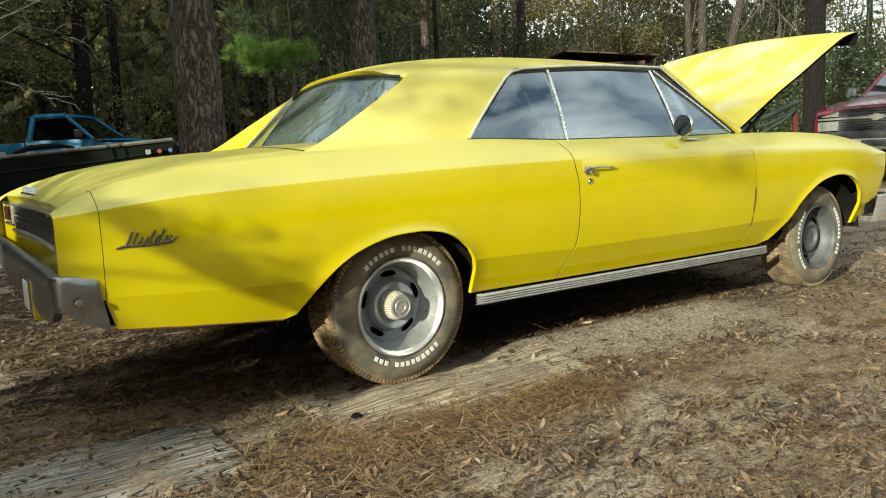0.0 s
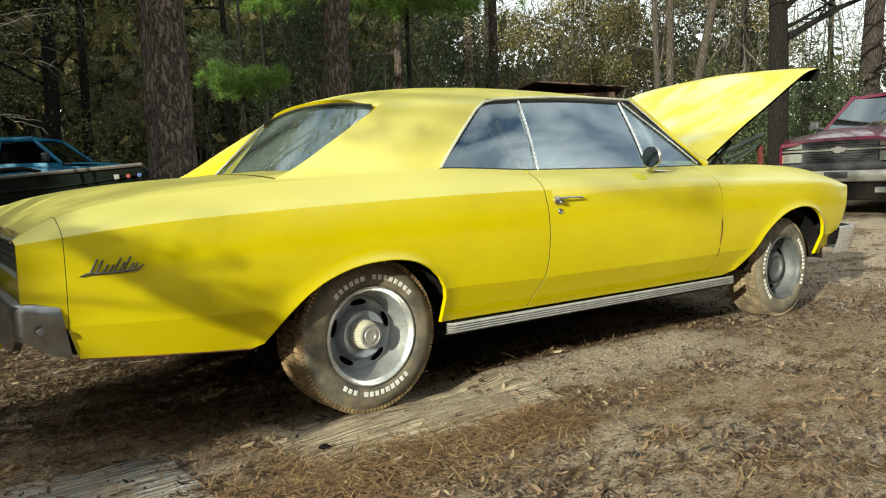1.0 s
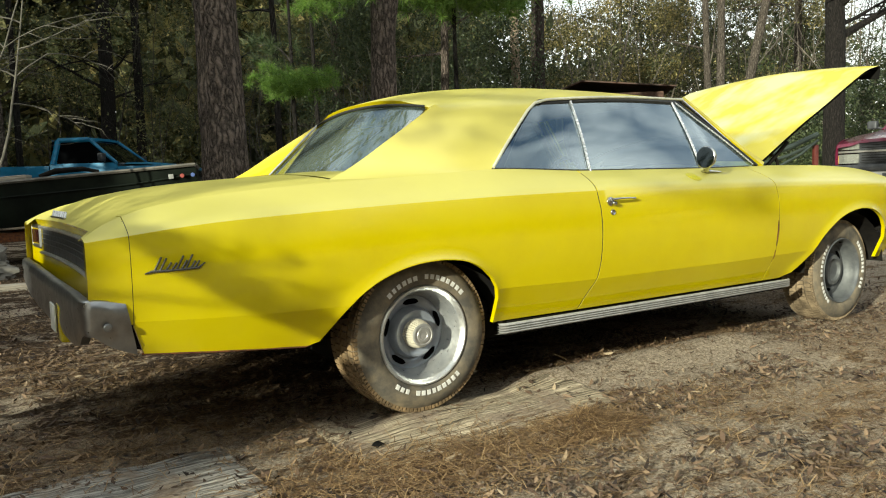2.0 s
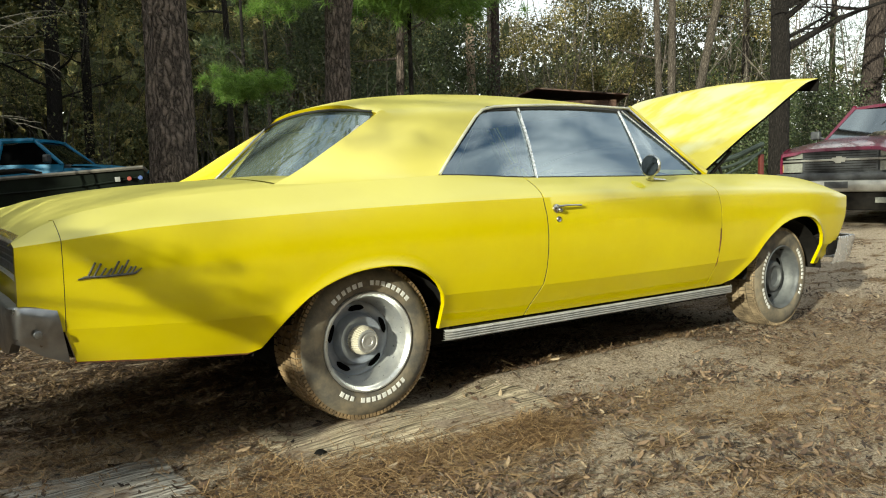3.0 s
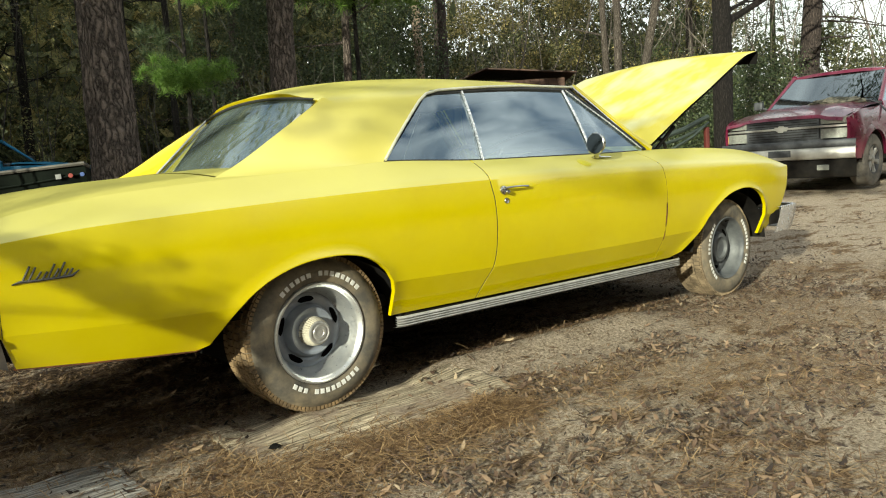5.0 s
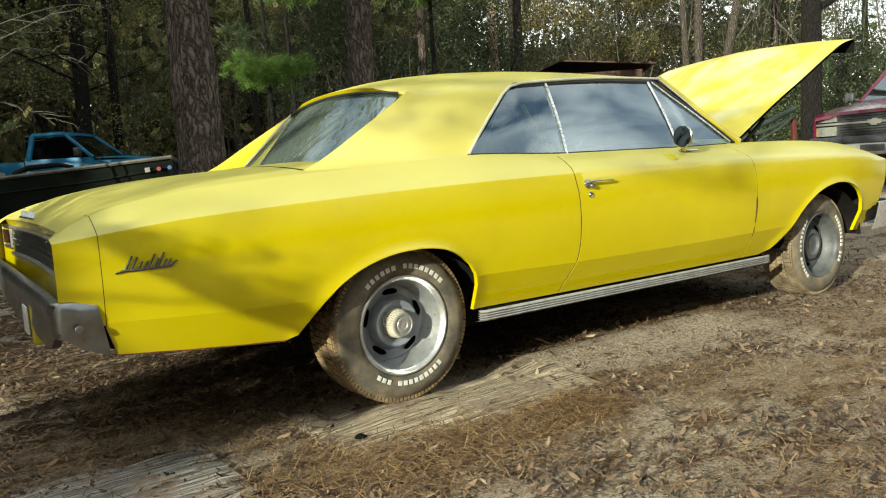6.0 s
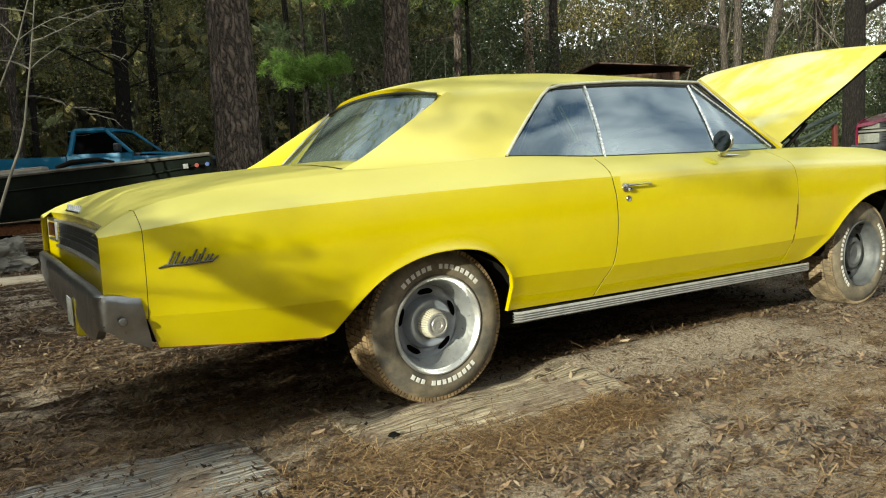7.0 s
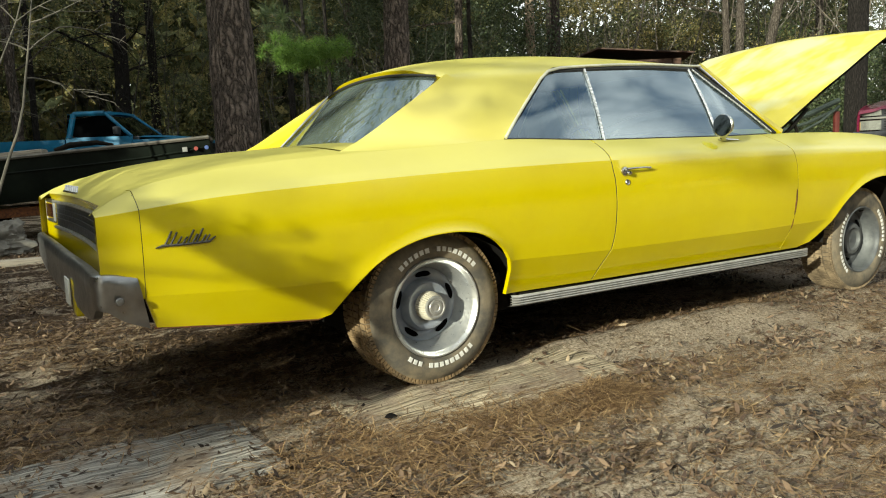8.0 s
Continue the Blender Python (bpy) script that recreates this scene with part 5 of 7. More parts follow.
    part("bed_floor", box(tail, back - 0.02, -W + 0.06, W - 0.06, 0.55, 0.60), M_DARKPLASTIC, t)
    part("tailgate", box(tail - 0.03, tail + 0.02, -W + 0.04, W - 0.04, 0.55, belt - 0.03, 0.01), paint, t)
    part("chassis", box(tail + 0.2, nose - 0.15, -W + 0.25, W - 0.25, 0.30, 0.50, 0.02), M_BLACK, t)
    rim = surface("dull_alloy", (0.32, 0.31, 0.29), (0.45, 0.44, 0.42), 14, (0.35, 0.5), 0.6)
    for s in (-1, 1):
        for x in (0.0, d["rear_axle"]):
            truck_wheel(t, (x, s * (W - 0.03), R), s, rim, 6)
            rows = [[(x + 0.47 * math.cos(math.pi * k / 10), s * y, R + 0.45 * math.sin(math.pi * k / 10)) for y in (W - 0.02, W - 0.35)] for k in range(11)]
            part("wheel_well", grid(rows), M_BLACK, t)
    return t


RED_M = pose(10.92, 2.30, 0.27, 0, 0, 181)
make_pickup("red_pickup", RED_M, M_RED, "dark red full-size pickup with dusty chrome bumper parked on the dirt",
            dict(half_width=1.01, hood_z=1.13, bumper_z=0.585, nose=0.90, dash=-0.50, back=-1.85, roof=1.87, tail=-4.2, rear_axle=-3.3, rake=0.72), True)
make_pickup("teal_pickup", pose(2.19, 12.09, 0.35, 0, 0, -33), M_TEAL, "faded teal compact pickup parked behind the boat",
            dict(half_width=0.84, hood_z=1.02, bumper_z=0.60, nose=0.72, dash=-0.52, back=-1.75, roof=1.56, tail=-3.6, rear_axle=-2.75, rake=0.55), False)

# a dark crumpled rag left on the red truck's hood
bm = bmesh.new()
bmesh.ops.create_icosphere(bm, subdivisions=4, radius=1.0)
for v in bm.verts:
    n = noise.noise(v.co * 2.3) * 0.5 + noise.noise(v.co * 6.0) * 0.25
    v.co = Vector((v.co.x * 0.16, v.co.y * 0.40, max(-0.3, v.co.z) * 0.085)) * (1 + 0.55 * n)
rag = tagged(link_bm("cloth", bm, surface("camouflage_cloth", (0.03, 0.03, 0.022), (0.13, 0.12, 0.09), 14, (0.8, 0.95), lo=0.42, hi=0.58)), "dark crumpled patterned cloth lying on the red truck's hood", "cloth")
rag.matrix_basis = RED_M @ pose(-0.30, 0.34, 1.285, 0, 5, 12)
strap = part("strap", tube([(0.0, 0.30, 0.02), (0.02, 0.46, 0.0), (0.06, 0.58, -0.06), (0.10, 0.70, -0.20), (0.14, 0.73, -0.30)], 0.03, 6, flat=0.35), surface("dark_strap", (0.02, 0.02, 0.024), (0.04, 0.04, 0.045), 20, (0.8, 0.9)), rag, "dark strap hanging over the fender")


# ---------------------------------------------------------------- trees and woods
def make_bark(name, dark, mid, light, scale=1.0):
    m, nt, b = nodes_of(name)
    co = nt.nodes.new("ShaderNodeTexCoord")
    mp = nt.nodes.new("ShaderNodeMapping")
    mp.inputs["Scale"].default_value = (23 * scale, 23 * scale, 3.4 * scale)
    warp = nt.nodes.new("ShaderNodeTexNoise")
    warp.inputs["Scale"].default_value = 7.0
    warp.inputs["Detail"].default_value = 5.0
    ad = nt.nodes.new("ShaderNodeVectorMath")
    ad.operation = "MULTIPLY_ADD"
    ad.inputs[1].default_value = (0.13, 0.13, 0.20)
    vo = nt.nodes.new("ShaderNodeTexVoronoi")
    vo.feature = "DISTANCE_TO_EDGE"
    vo.inputs["Scale"].default_value = 1.0
    nt.links.new(co.outputs["Object"], warp.inputs["Vector"])
    nt.links.new(warp.outputs["Color"], ad.inputs[0])
    nt.links.new(co.outputs["Object"], ad.inputs[2])
    nt.links.new(ad.outputs["Vector"], mp.inputs["Vector"])
    nt.links.new(mp.outputs["Vector"], vo.inputs["Vector"])
    n = noise_node(nt, 55.0, 6.0, 0.7, (1, 1, 0.35))
    mul = nt.nodes.new("ShaderNodeMath")
    mul.operation = "MULTIPLY_ADD"
    mul.inputs[1].default_value = 1.3
    nt.links.new(vo.outputs["Distance"], mul.inputs[0])
    sc = nt.nodes.new("ShaderNodeMath")
    sc.operation = "MULTIPLY"
    sc.inputs[1].default_value = 0.75
    nt.links.new(n.outputs["Fac"], sc.inputs[0])
    nt.links.new(sc.outputs["Value"], mul.inputs[2])
    r = ramp_node(nt, mul.outputs["Value"], [(0.27, dark), (0.40, mid), (0.85, light)])
    nt.links.new(r.outputs["Color"], b.inputs["Base Color"])
    b.inputs["Roughness"].default_value = 0.92
    b.inputs["Specular IOR Level"].default_value = 0.2
    bump_node(nt, mul.outputs["Value"], b, 1.0, 0.06)
    return m


M_PINE = make_bark("pine_bark", (0.003, 0.0025, 0.002), (0.055, 0.044, 0.037), (0.24, 0.19, 0.16))
M_PINE_RED = make_bark("red_pine_bark", (0.008, 0.006, 0.005), (0.040, 0.031, 0.027), (0.095, 0.074, 0.064))
M_PALEBARK = make_bark("pale_bark", (0.09, 0.06, 0.04), (0.32, 0.24, 0.17), (0.46, 0.37, 0.28), 1.6)
M_GREYBARK = make_bark("grey_brown_bark", (0.012, 0.010, 0.008), (0.065, 0.053, 0.043), (0.17, 0.145, 0.12), 1.3)
# nearly black because the trunks' shade is put into the bark colour
M_DARKBARK = make_bark("shade_dark_bark", (0.004, 0.0035, 0.003), (0.014, 0.012, 0.011), (0.032, 0.027, 0.024), 1.4)
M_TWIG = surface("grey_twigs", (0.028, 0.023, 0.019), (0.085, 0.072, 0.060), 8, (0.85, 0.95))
# lighter copy of the grey twigs, with daylight put into its colour
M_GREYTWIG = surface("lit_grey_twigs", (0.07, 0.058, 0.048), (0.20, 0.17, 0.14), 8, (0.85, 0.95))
M_PALETWIG = surface("pale_twigs", (0.055, 0.051, 0.041), (0.13, 0.118, 0.094), 8, (0.85, 0.95))
# needles in two tones: sun put into the first green, shade into the second
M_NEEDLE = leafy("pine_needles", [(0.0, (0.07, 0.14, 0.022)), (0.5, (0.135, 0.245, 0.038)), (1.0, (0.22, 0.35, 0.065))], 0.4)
M_DARKNEEDLE = leafy("shade_toned_needles", [(0.0, (0.02, 0.035, 0.012)), (0.5, (0.04, 0.065, 0.02)), (1.0, (0.075, 0.10, 0.03))], 0.3)
M_LEAF_DARK = leafy("dark_understorey_leaves", [(0.0, (0.046, 0.060, 0.030)), (0.45, (0.14, 0.158, 0.070)), (0.8, (0.26, 0.24, 0.090)), (1.0, (0.44, 0.36, 0.15))], 0.4)
M_LEAF_GREEN = leafy("evergreen_leaves", [(0.0, (0.028, 0.042, 0.020)), (0.6, (0.060, 0.085, 0.035)), (1.0, (0.12, 0.14, 0.06))], 0.3)
M_LEAF_OLIVE = leafy("olive_leaves", [(0.0, (0.028, 0.036, 0.015)), (0.4, (0.065, 0.076, 0.030)), (0.8, (0.12, 0.125, 0.05)), (1.0, (0.26, 0.24, 0.10))], 0.4)
M_LEAF_AUTUMN = leafy("autumn_leaves", [(0.0, (0.045, 0.052, 0.022)), (0.4, (0.15, 0.14, 0.052)), (0.8, (0.32, 0.265, 0.10)), (1.0, (0.60, 0.48, 0.20))], 0.45)


def quads(rng, p, length, width, up=0.0):
    """Random flat leaves at the points p."""
    n = len(p)
    a = rng.normal(size=(n, 3))
    a[:, 2] *= 1 - up
    a /= np.linalg.norm(a, axis=1, keepdims=True)
    b = rng.normal(size=(n, 3))
    b -= a * (a * b).sum(1, keepdims=True)
    b /= np.linalg.norm(b, axis=1, keepdims=True)
    ln = (length * rng.uniform(0.6, 1.35, (n, 1)))
    wd = (width * rng.uniform(0.6, 1.3, (n, 1)))
    v = np.stack([p - a * ln / 2, p + b * wd / 2, p + a * ln / 2, p - b * wd / 2], 1).reshape(-1, 3)
    return v, np.arange(4 * n).reshape(-1, 4)


def clumps(rng, centres, radius, n, flat=0.6):
    """n points gathered round random clump centres."""
    idx = rng.integers(0, len(centres), n)
    off = rng.normal(size=(n, 3)) * np.array([1, 1, flat])
    r = np.asarray(radius)
    rad = r[idx][:, None] if r.ndim else r
    return centres[idx] + off * rad * 0.55


def leaf_mass(name, rng, pts, length, width, mat, label, category="foliage", parent=None, up=0.0):
    v, f = quads(rng, pts, length, width, up)
    ob = mesh_np(name, v, f, mat, parent)
    return tagged(ob, label, "" if parent else category, kind="stuff")


EYE0 = (-1.42, -3.29)


def polar(az, dist):
    """A place on the plan at an azimuth (degrees from +y towards +x) and a distance from the stand."""
    a = radians(az)
    return EYE0[0] + dist * math.sin(a), EYE0[1] + dist * math.cos(a)


def trunk_rows(base, top, r0, r1, n=20, step=0.16, flare=0.3, seed=0, wob=0.03):
    base, top = Vector(base), Vector(top)
    k = max(6, int((top - base).length / step))
    rows = []
    for i in range(k + 1):
        t = i / k
        c = base.lerp(top, t)
        c = c + Vector((noise.noise((seed, c.z * 0.5, 0)), noise.noise((seed, c.z * 0.5, 9)), 0)) * wob
        r = r0 + (r1 - r0) * t
        r *= 1 + flare * math.exp(-t * (top - base).length / 0.35)
        row = []
        for j in range(n):
            a = 2 * math.pi * j / n
            k1 = 1 + 0.10 * noise.noise((math.cos(a) * 3 + seed, math.sin(a) * 3, c.z * 1.4))
            # plates of bark on the stout trunks
            k1 += 0.06 * noise.noise((math.cos(a) * 9 + seed, math.sin(a) * 9, c.z * 3.2)) if n > 30 else 0.0
            row.append((c.x + r * k1 * math.cos(a), c.y + r * k1 * math.sin(a), c.z))
        rows.append(row)
    return rows


def limb_path(rng, p, d, length, droop=0.0, bend=0.25, n=7):
    p, d = Vector(p), Vector(d).normalized()
    out = [p.copy()]
    for i in range(n):
        d = (d + Vector(rng.normal(size=3)) * bend * 0.35 + Vector((0, 0, -droop / n))).normalized()
        p = p + d * (length / n)
        out.append(p.copy())
    return out


def make_tree(name, x, y, r0, height, mat, label, seed, lean=(0.0, 0.0), limbs=0, limb_z=(2.0, 6.0), limb_len=(0.8, 2.0), limb_r=0.03, crown=0, crown_mat=None, group="", n=20, limb_az=None, twigs=3, rise=(0.0, 0.6)):
    rng = np.random.default_rng(seed)
    gz = ground_z(x, y) - 0.12
    t = thing(name, pose(x, y, gz), label, "tree", group)
    top = (lean[0] * height, lean[1] * height, height)
    part("trunk", grid(trunk_rows((0, 0, 0), top, r0, r0 * 0.45, n, step=0.06 if n > 30 else 0.16, seed=seed), close_v=True), mat, t, angle=80)
    for i in range(limbs):
        z = rng.uniform(*limb_z)
        az = rng.uniform(0, 2 * math.pi) if limb_az is None else radians(rng.uniform(*limb_az))
        p = Vector((lean[0] * z, lean[1] * z, z))
        path = limb_path(rng, p, (math.sin(az), math.cos(az), rng.uniform(*rise)), rng.uniform(*limb_len), 0.2)
        lr = limb_r * rng.uniform(0.6, 1.3)
        bm = tube(path, [lr * (1 - 0.85 * k / (len(path) - 1)) for k in range(len(path))], 6)
        for j in range(twigs):
            q = path[rng.integers(2, len(path) - 1)]
            tp = limb_path(rng, q, (rng.normal(), rng.normal(), rng.uniform(-0.2, 0.7)), rng.uniform(0.3, 0.9), 0.2, 0.4, 5)
            tube_bm(bm, tp, [lr * 0.35 * (1 - 0.8 * k / 5) for k in range(6)], 4, False)
        part("limb", bm, mat, t)
    if crown:
        c = np.column_stack([rng.normal(0, 1.5, 40) + top[0], rng.normal(0, 1.5, 40) + top[1], rng.uniform(height * 0.62, height * 1.02, 40)])
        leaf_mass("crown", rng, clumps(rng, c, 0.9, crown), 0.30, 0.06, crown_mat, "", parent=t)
    return t


make_tree("pine_tree", 0.82, 3.98, 0.222, 13, M_PINE, "stout pine trunk with deeply plated grey-brown bark", 11, (0.030, 0.055), 3, (5, 9), crown=2500, crown_mat=M_DARKNEEDLE, n=64)
make_tree("pine_tree", 3.27, 5.28, 0.172, 14, M_PINE, "pine trunk that forks a little above the car's roof", 12, (0.035, 0.0), 2, (4.5, 9), crown=2500, crown_mat=M_DARKNEEDLE, n=56)
# its second stem
fork = thing("pine_tree", pose(3.34, 5.24, ground_z(3.3, 5.3) + 2.35), "second stem of the forked pine, leaning away", "tree")
part("trunk", grid(trunk_rows((0, 0, 0), (0.60, -0.42, 4.6), 0.105, 0.07, 20, flare=0.0, seed=3), close_v=True), M_PINE, fork, angle=80)
make_tree("slim_tree", 8.18, 8.5, 0.10, 12, M_PALEBARK, "slim sunlit tree trunk with pale peeling bark", 13, (-0.022, 0.006), 2, (5, 9), n=20)
make_tree("pine_tree", 9.15, 9.05, 0.155, 14, M_PINE_RED, "reddish-brown pine trunk standing in the woods", 14, (0.0, 0.0), 4, (3, 9), crown=2500, crown_mat=M_DARKNEEDLE, n=24)
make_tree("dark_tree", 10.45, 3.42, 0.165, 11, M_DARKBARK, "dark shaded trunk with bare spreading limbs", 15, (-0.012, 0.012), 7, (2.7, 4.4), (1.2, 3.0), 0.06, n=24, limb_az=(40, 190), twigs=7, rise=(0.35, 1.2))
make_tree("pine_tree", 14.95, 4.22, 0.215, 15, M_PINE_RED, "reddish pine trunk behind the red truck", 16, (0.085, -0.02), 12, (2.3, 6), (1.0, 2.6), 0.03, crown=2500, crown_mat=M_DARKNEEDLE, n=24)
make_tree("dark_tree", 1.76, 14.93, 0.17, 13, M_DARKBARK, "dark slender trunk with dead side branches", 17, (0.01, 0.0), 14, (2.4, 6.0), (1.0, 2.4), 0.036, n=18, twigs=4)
for dx, dy, ln, r, sd in ((0.0, 0.0, (0.012, 0.0), 0.10, 21), (0.10, -0.10, (0.16, -0.11), 0.115, 22), (-0.12, 0.10, (-0.03, 0.02), 0.085, 23)):
    make_tree("slim_tree", 12.75 + dx, 7.3 + dy, r, 10, M_GREYBARK, "one stem of a grey clump of leaning trees", sd, ln, 3, (3.2, 6), (0.8, 2.0), 0.03, group="clump of leaning stems", n=16)
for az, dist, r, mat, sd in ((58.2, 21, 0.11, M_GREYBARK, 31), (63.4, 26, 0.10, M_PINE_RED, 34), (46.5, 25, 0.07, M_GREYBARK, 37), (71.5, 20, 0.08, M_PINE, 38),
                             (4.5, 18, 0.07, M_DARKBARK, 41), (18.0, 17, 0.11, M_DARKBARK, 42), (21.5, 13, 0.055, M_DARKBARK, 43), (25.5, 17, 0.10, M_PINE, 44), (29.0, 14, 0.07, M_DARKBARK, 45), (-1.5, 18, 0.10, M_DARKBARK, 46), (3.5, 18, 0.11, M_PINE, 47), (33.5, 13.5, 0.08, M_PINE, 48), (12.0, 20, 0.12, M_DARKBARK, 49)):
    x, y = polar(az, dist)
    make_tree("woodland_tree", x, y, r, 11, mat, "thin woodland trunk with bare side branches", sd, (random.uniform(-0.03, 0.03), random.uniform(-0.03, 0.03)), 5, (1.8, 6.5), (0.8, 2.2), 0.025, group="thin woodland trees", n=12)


# young pines whose lit boughs hang between the big trunks
def make_bough(parent, root, tip, seed, tufts=26, needles=70, width=0.22, mat=M_NEEDLE, length=0.15, w=0.0019):
    rng = np.random.default_rng(seed)
    root, tip = Vector(root), Vector(tip)
    path = [root.lerp(tip, k / 6) + Vector((0, 0, 0.10 * math.sin(math.pi * k / 6))) for k in range(7)]
    limb = part("bough", tube(path, [0.014 - 0.0016 * k for k in range(7)], 6), M_TWIG, parent)
    vs = []
    for i in range(tufts):
        t = rng.uniform(0.15, 1.0)
        c = np.array(root.lerp(tip, t)) + rng.normal(size=3) * np.array([width, width, width * 0.55])
        d = rng.normal(size=(needles, 3)) + np.array([0, 0, 0.35])
        d /= np.linalg.norm(d, axis=1, keepdims=True)
        s = np.cross(d, rng.normal(size=(needles, 3)))
        s /= np.linalg.norm(s, axis=1, keepdims=True)
        ln = length * rng.uniform(0.6, 1.2, (needles, 1))
        e = c + d * ln
        vs.append(np.stack([c - s * w, c + s * w, e + s * w * 0.4, e - s * w * 0.4], 1).reshape(-1, 3))
    v = np.concatenate(vs)
    tagged(mesh_np("needles", v, np.arange(len(v)).reshape(-1, 4), mat, limb), kind="stuff")


sap = thing("young_pine", pose(2.10, 5.25, ground_z(2.1, 5.25)), "young pine with bright green sunlit boughs", "tree")
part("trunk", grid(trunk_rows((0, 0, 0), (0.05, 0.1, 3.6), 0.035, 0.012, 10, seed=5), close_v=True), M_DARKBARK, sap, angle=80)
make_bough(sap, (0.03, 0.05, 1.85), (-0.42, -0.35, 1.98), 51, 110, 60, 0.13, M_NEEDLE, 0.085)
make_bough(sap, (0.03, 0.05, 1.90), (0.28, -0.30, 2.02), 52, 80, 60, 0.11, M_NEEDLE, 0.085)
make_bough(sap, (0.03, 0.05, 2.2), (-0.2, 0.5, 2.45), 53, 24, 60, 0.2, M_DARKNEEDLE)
sap2 = thing("young_pine", pose(2.75, 6.0, ground_z(2.75, 6.0)), "young pine bough hanging beside the forked trunk", "tree")
part("trunk", grid(trunk_rows((0, 0, 0), (0.0, 0.1, 4.4), 0.04, 0.012, 10, seed=6), close_v=True), M_DARKBARK, sap2, angle=80)
make_bough(sap2, (0, 0.05, 3.0), (0.12, -0.65, 3.15), 54, 90, 60, 0.2, M_NEEDLE, 0.10)
make_bough(sap2, (0, 0.05, 3.3), (-0.35, -0.7, 3.5), 55, 80, 60, 0.22, M_NEEDLE, 0.10)
make_bough(sap2, (0, 0.05, 3.4), (0.75, -0.4, 3.7), 56, 80, 60, 0.25, M_NEEDLE, 0.10)
sap3 = thing("young_pine", pose(5.4, 6.6, ground_z(5.4, 6.6)), "tall young pine with drooping green boughs overhead", "tree")
part("trunk", grid(trunk_rows((0, 0, 0), (0.0, 0.1, 6.0), 0.05, 0.012, 10, seed=7), close_v=True), M_DARKBARK, sap3, angle=80)
for k, (dx, dy, dz) in enumerate(((-1.0, -0.4, 3.55), (0.9, -0.6, 3.50), (0.0, -1.0, 3.55), (-0.6, 0.5, 3.75), (1.5, -0.1, 3.75), (-1.5, 0.2, 3.75))):
    make_bough(sap3, (0, 0.05, dz - 0.1), (dx, dy, dz), 60 + k, 60, 70, 0.28, M_NEEDLE, 0.18, 0.004)


# the woods: leaves in clumps, thickest to one side, open to the sky on the other
def sector(rng, n, az, dist, z, power=1.0):
    a = radians(az[0]) + np.radians(az[1] - az[0]) * rng.random(n)
    d = dist[0] + (dist[1] - dist[0]) * rng.random(n)
    zz = z[0] + (z[1] - z[0]) * rng.random(n) ** power
    return np.column_stack([EYE0[0] + d * np.sin(a), EYE0[1] + d * np.cos(a), zz + 0.3])


rng = np.random.default_rng(7)
c = sector(rng, 540, (-28, 37), (17.2, 25), (0.0, 10.5))
leaf_mass("dark_woods", rng, clumps(rng, c, 0.75, 215000), 0.066, 0.036, M_LEAF_DARK, "dense shaded understorey of dark dull-green leaves")
c = sector(rng, 1000, (-45, 35), (24, 38), (0.0, 12.5))
leaf_mass("deep_woods", rng, clumps(rng, c, 1.7, 130000), 0.62, 0.42, M_LEAF_DARK, "deep shaded woods behind the understorey")
c = sector(rng, 90, (24, 40.5), (14, 19), (0.0, 5.8))
leaf_mass("evergreen_thicket", rng, clumps(rng, c, 0.6, 80000), 0.065, 0.034, M_LEAF_GREEN, "evergreen thicket with small dark glossy leaves")
c = sector(rng, 125, (38, 60.5), (20.5, 29), (0.5, 10.5), 1.6)
leaf_mass("autumn_woods", rng, clumps(rng, c, 0.62, 130000), 0.068, 0.040, M_LEAF_AUTUMN, "thin autumn trees with yellow-brown leaves")
c = np.concatenate([sector(rng, 200, (38, 61), (21, 32), (0.0, 6.6), 1.5), sector(rng, 120, (61, 84), (21, 32), (0.0, 3.6), 1.3)])
leaf_mass("mixed_thicket", rng, clumps(rng, c, 0.62, 190000), 0.080, 0.046, M_LEAF_OLIVE, "mixed olive-green thicket along the clearing")
# a thicket in shade, its darkness given by dark leaf colour
c = sector(rng, 46, (55.5, 64), (16.5, 19), (0.0, 2.3))
leaf_mass("shaded_brush", rng, clumps(rng, c, 0.6, 34000), 0.06, 0.03, M_LEAF_GREEN, "brush beside the red truck, shade put into its dark leaves")
c = sector(rng, 80, (38.5, 60), (30, 37), (0.0, 7.0), 1.3)
leaf_mass("backing_woods", rng, clumps(rng, c, 1.1, 17000), 0.22, 0.14, M_LEAF_OLIVE, "olive woods standing behind the autumn trees")
c = sector(rng, 160, (42, 60), (38, 50), (0.0, 7.5), 1.5)
leaf_mass("woods_behind", rng, clumps(rng, c, 1.5, 14000), 0.46, 0.28, M_LEAF_OLIVE, "deep olive woods closing the view between the trunks")
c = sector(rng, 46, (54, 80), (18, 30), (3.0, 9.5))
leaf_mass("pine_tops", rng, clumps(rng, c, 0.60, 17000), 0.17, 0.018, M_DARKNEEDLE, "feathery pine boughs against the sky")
c = sector(rng, 420, (-60, 110), (36, 54), (0.0, 5.0), 1.3)
leaf_mass("far_woods", rng, clumps(rng, c, 1.8, 60000), 0.36, 0.24, M_LEAF_OLIVE, "far belt of dull green woods")
# high leaves added above the view to keep skylight off the woods
c = sector(rng, 240, (2, 37), (9.5, 36), (9.5, 15.0))
leaf_mass("canopy", rng, clumps(rng, c, 1.4, 2600), 0.45, 0.22, M_LEAF_DARK, "leaf canopy added above the view to darken the woods")

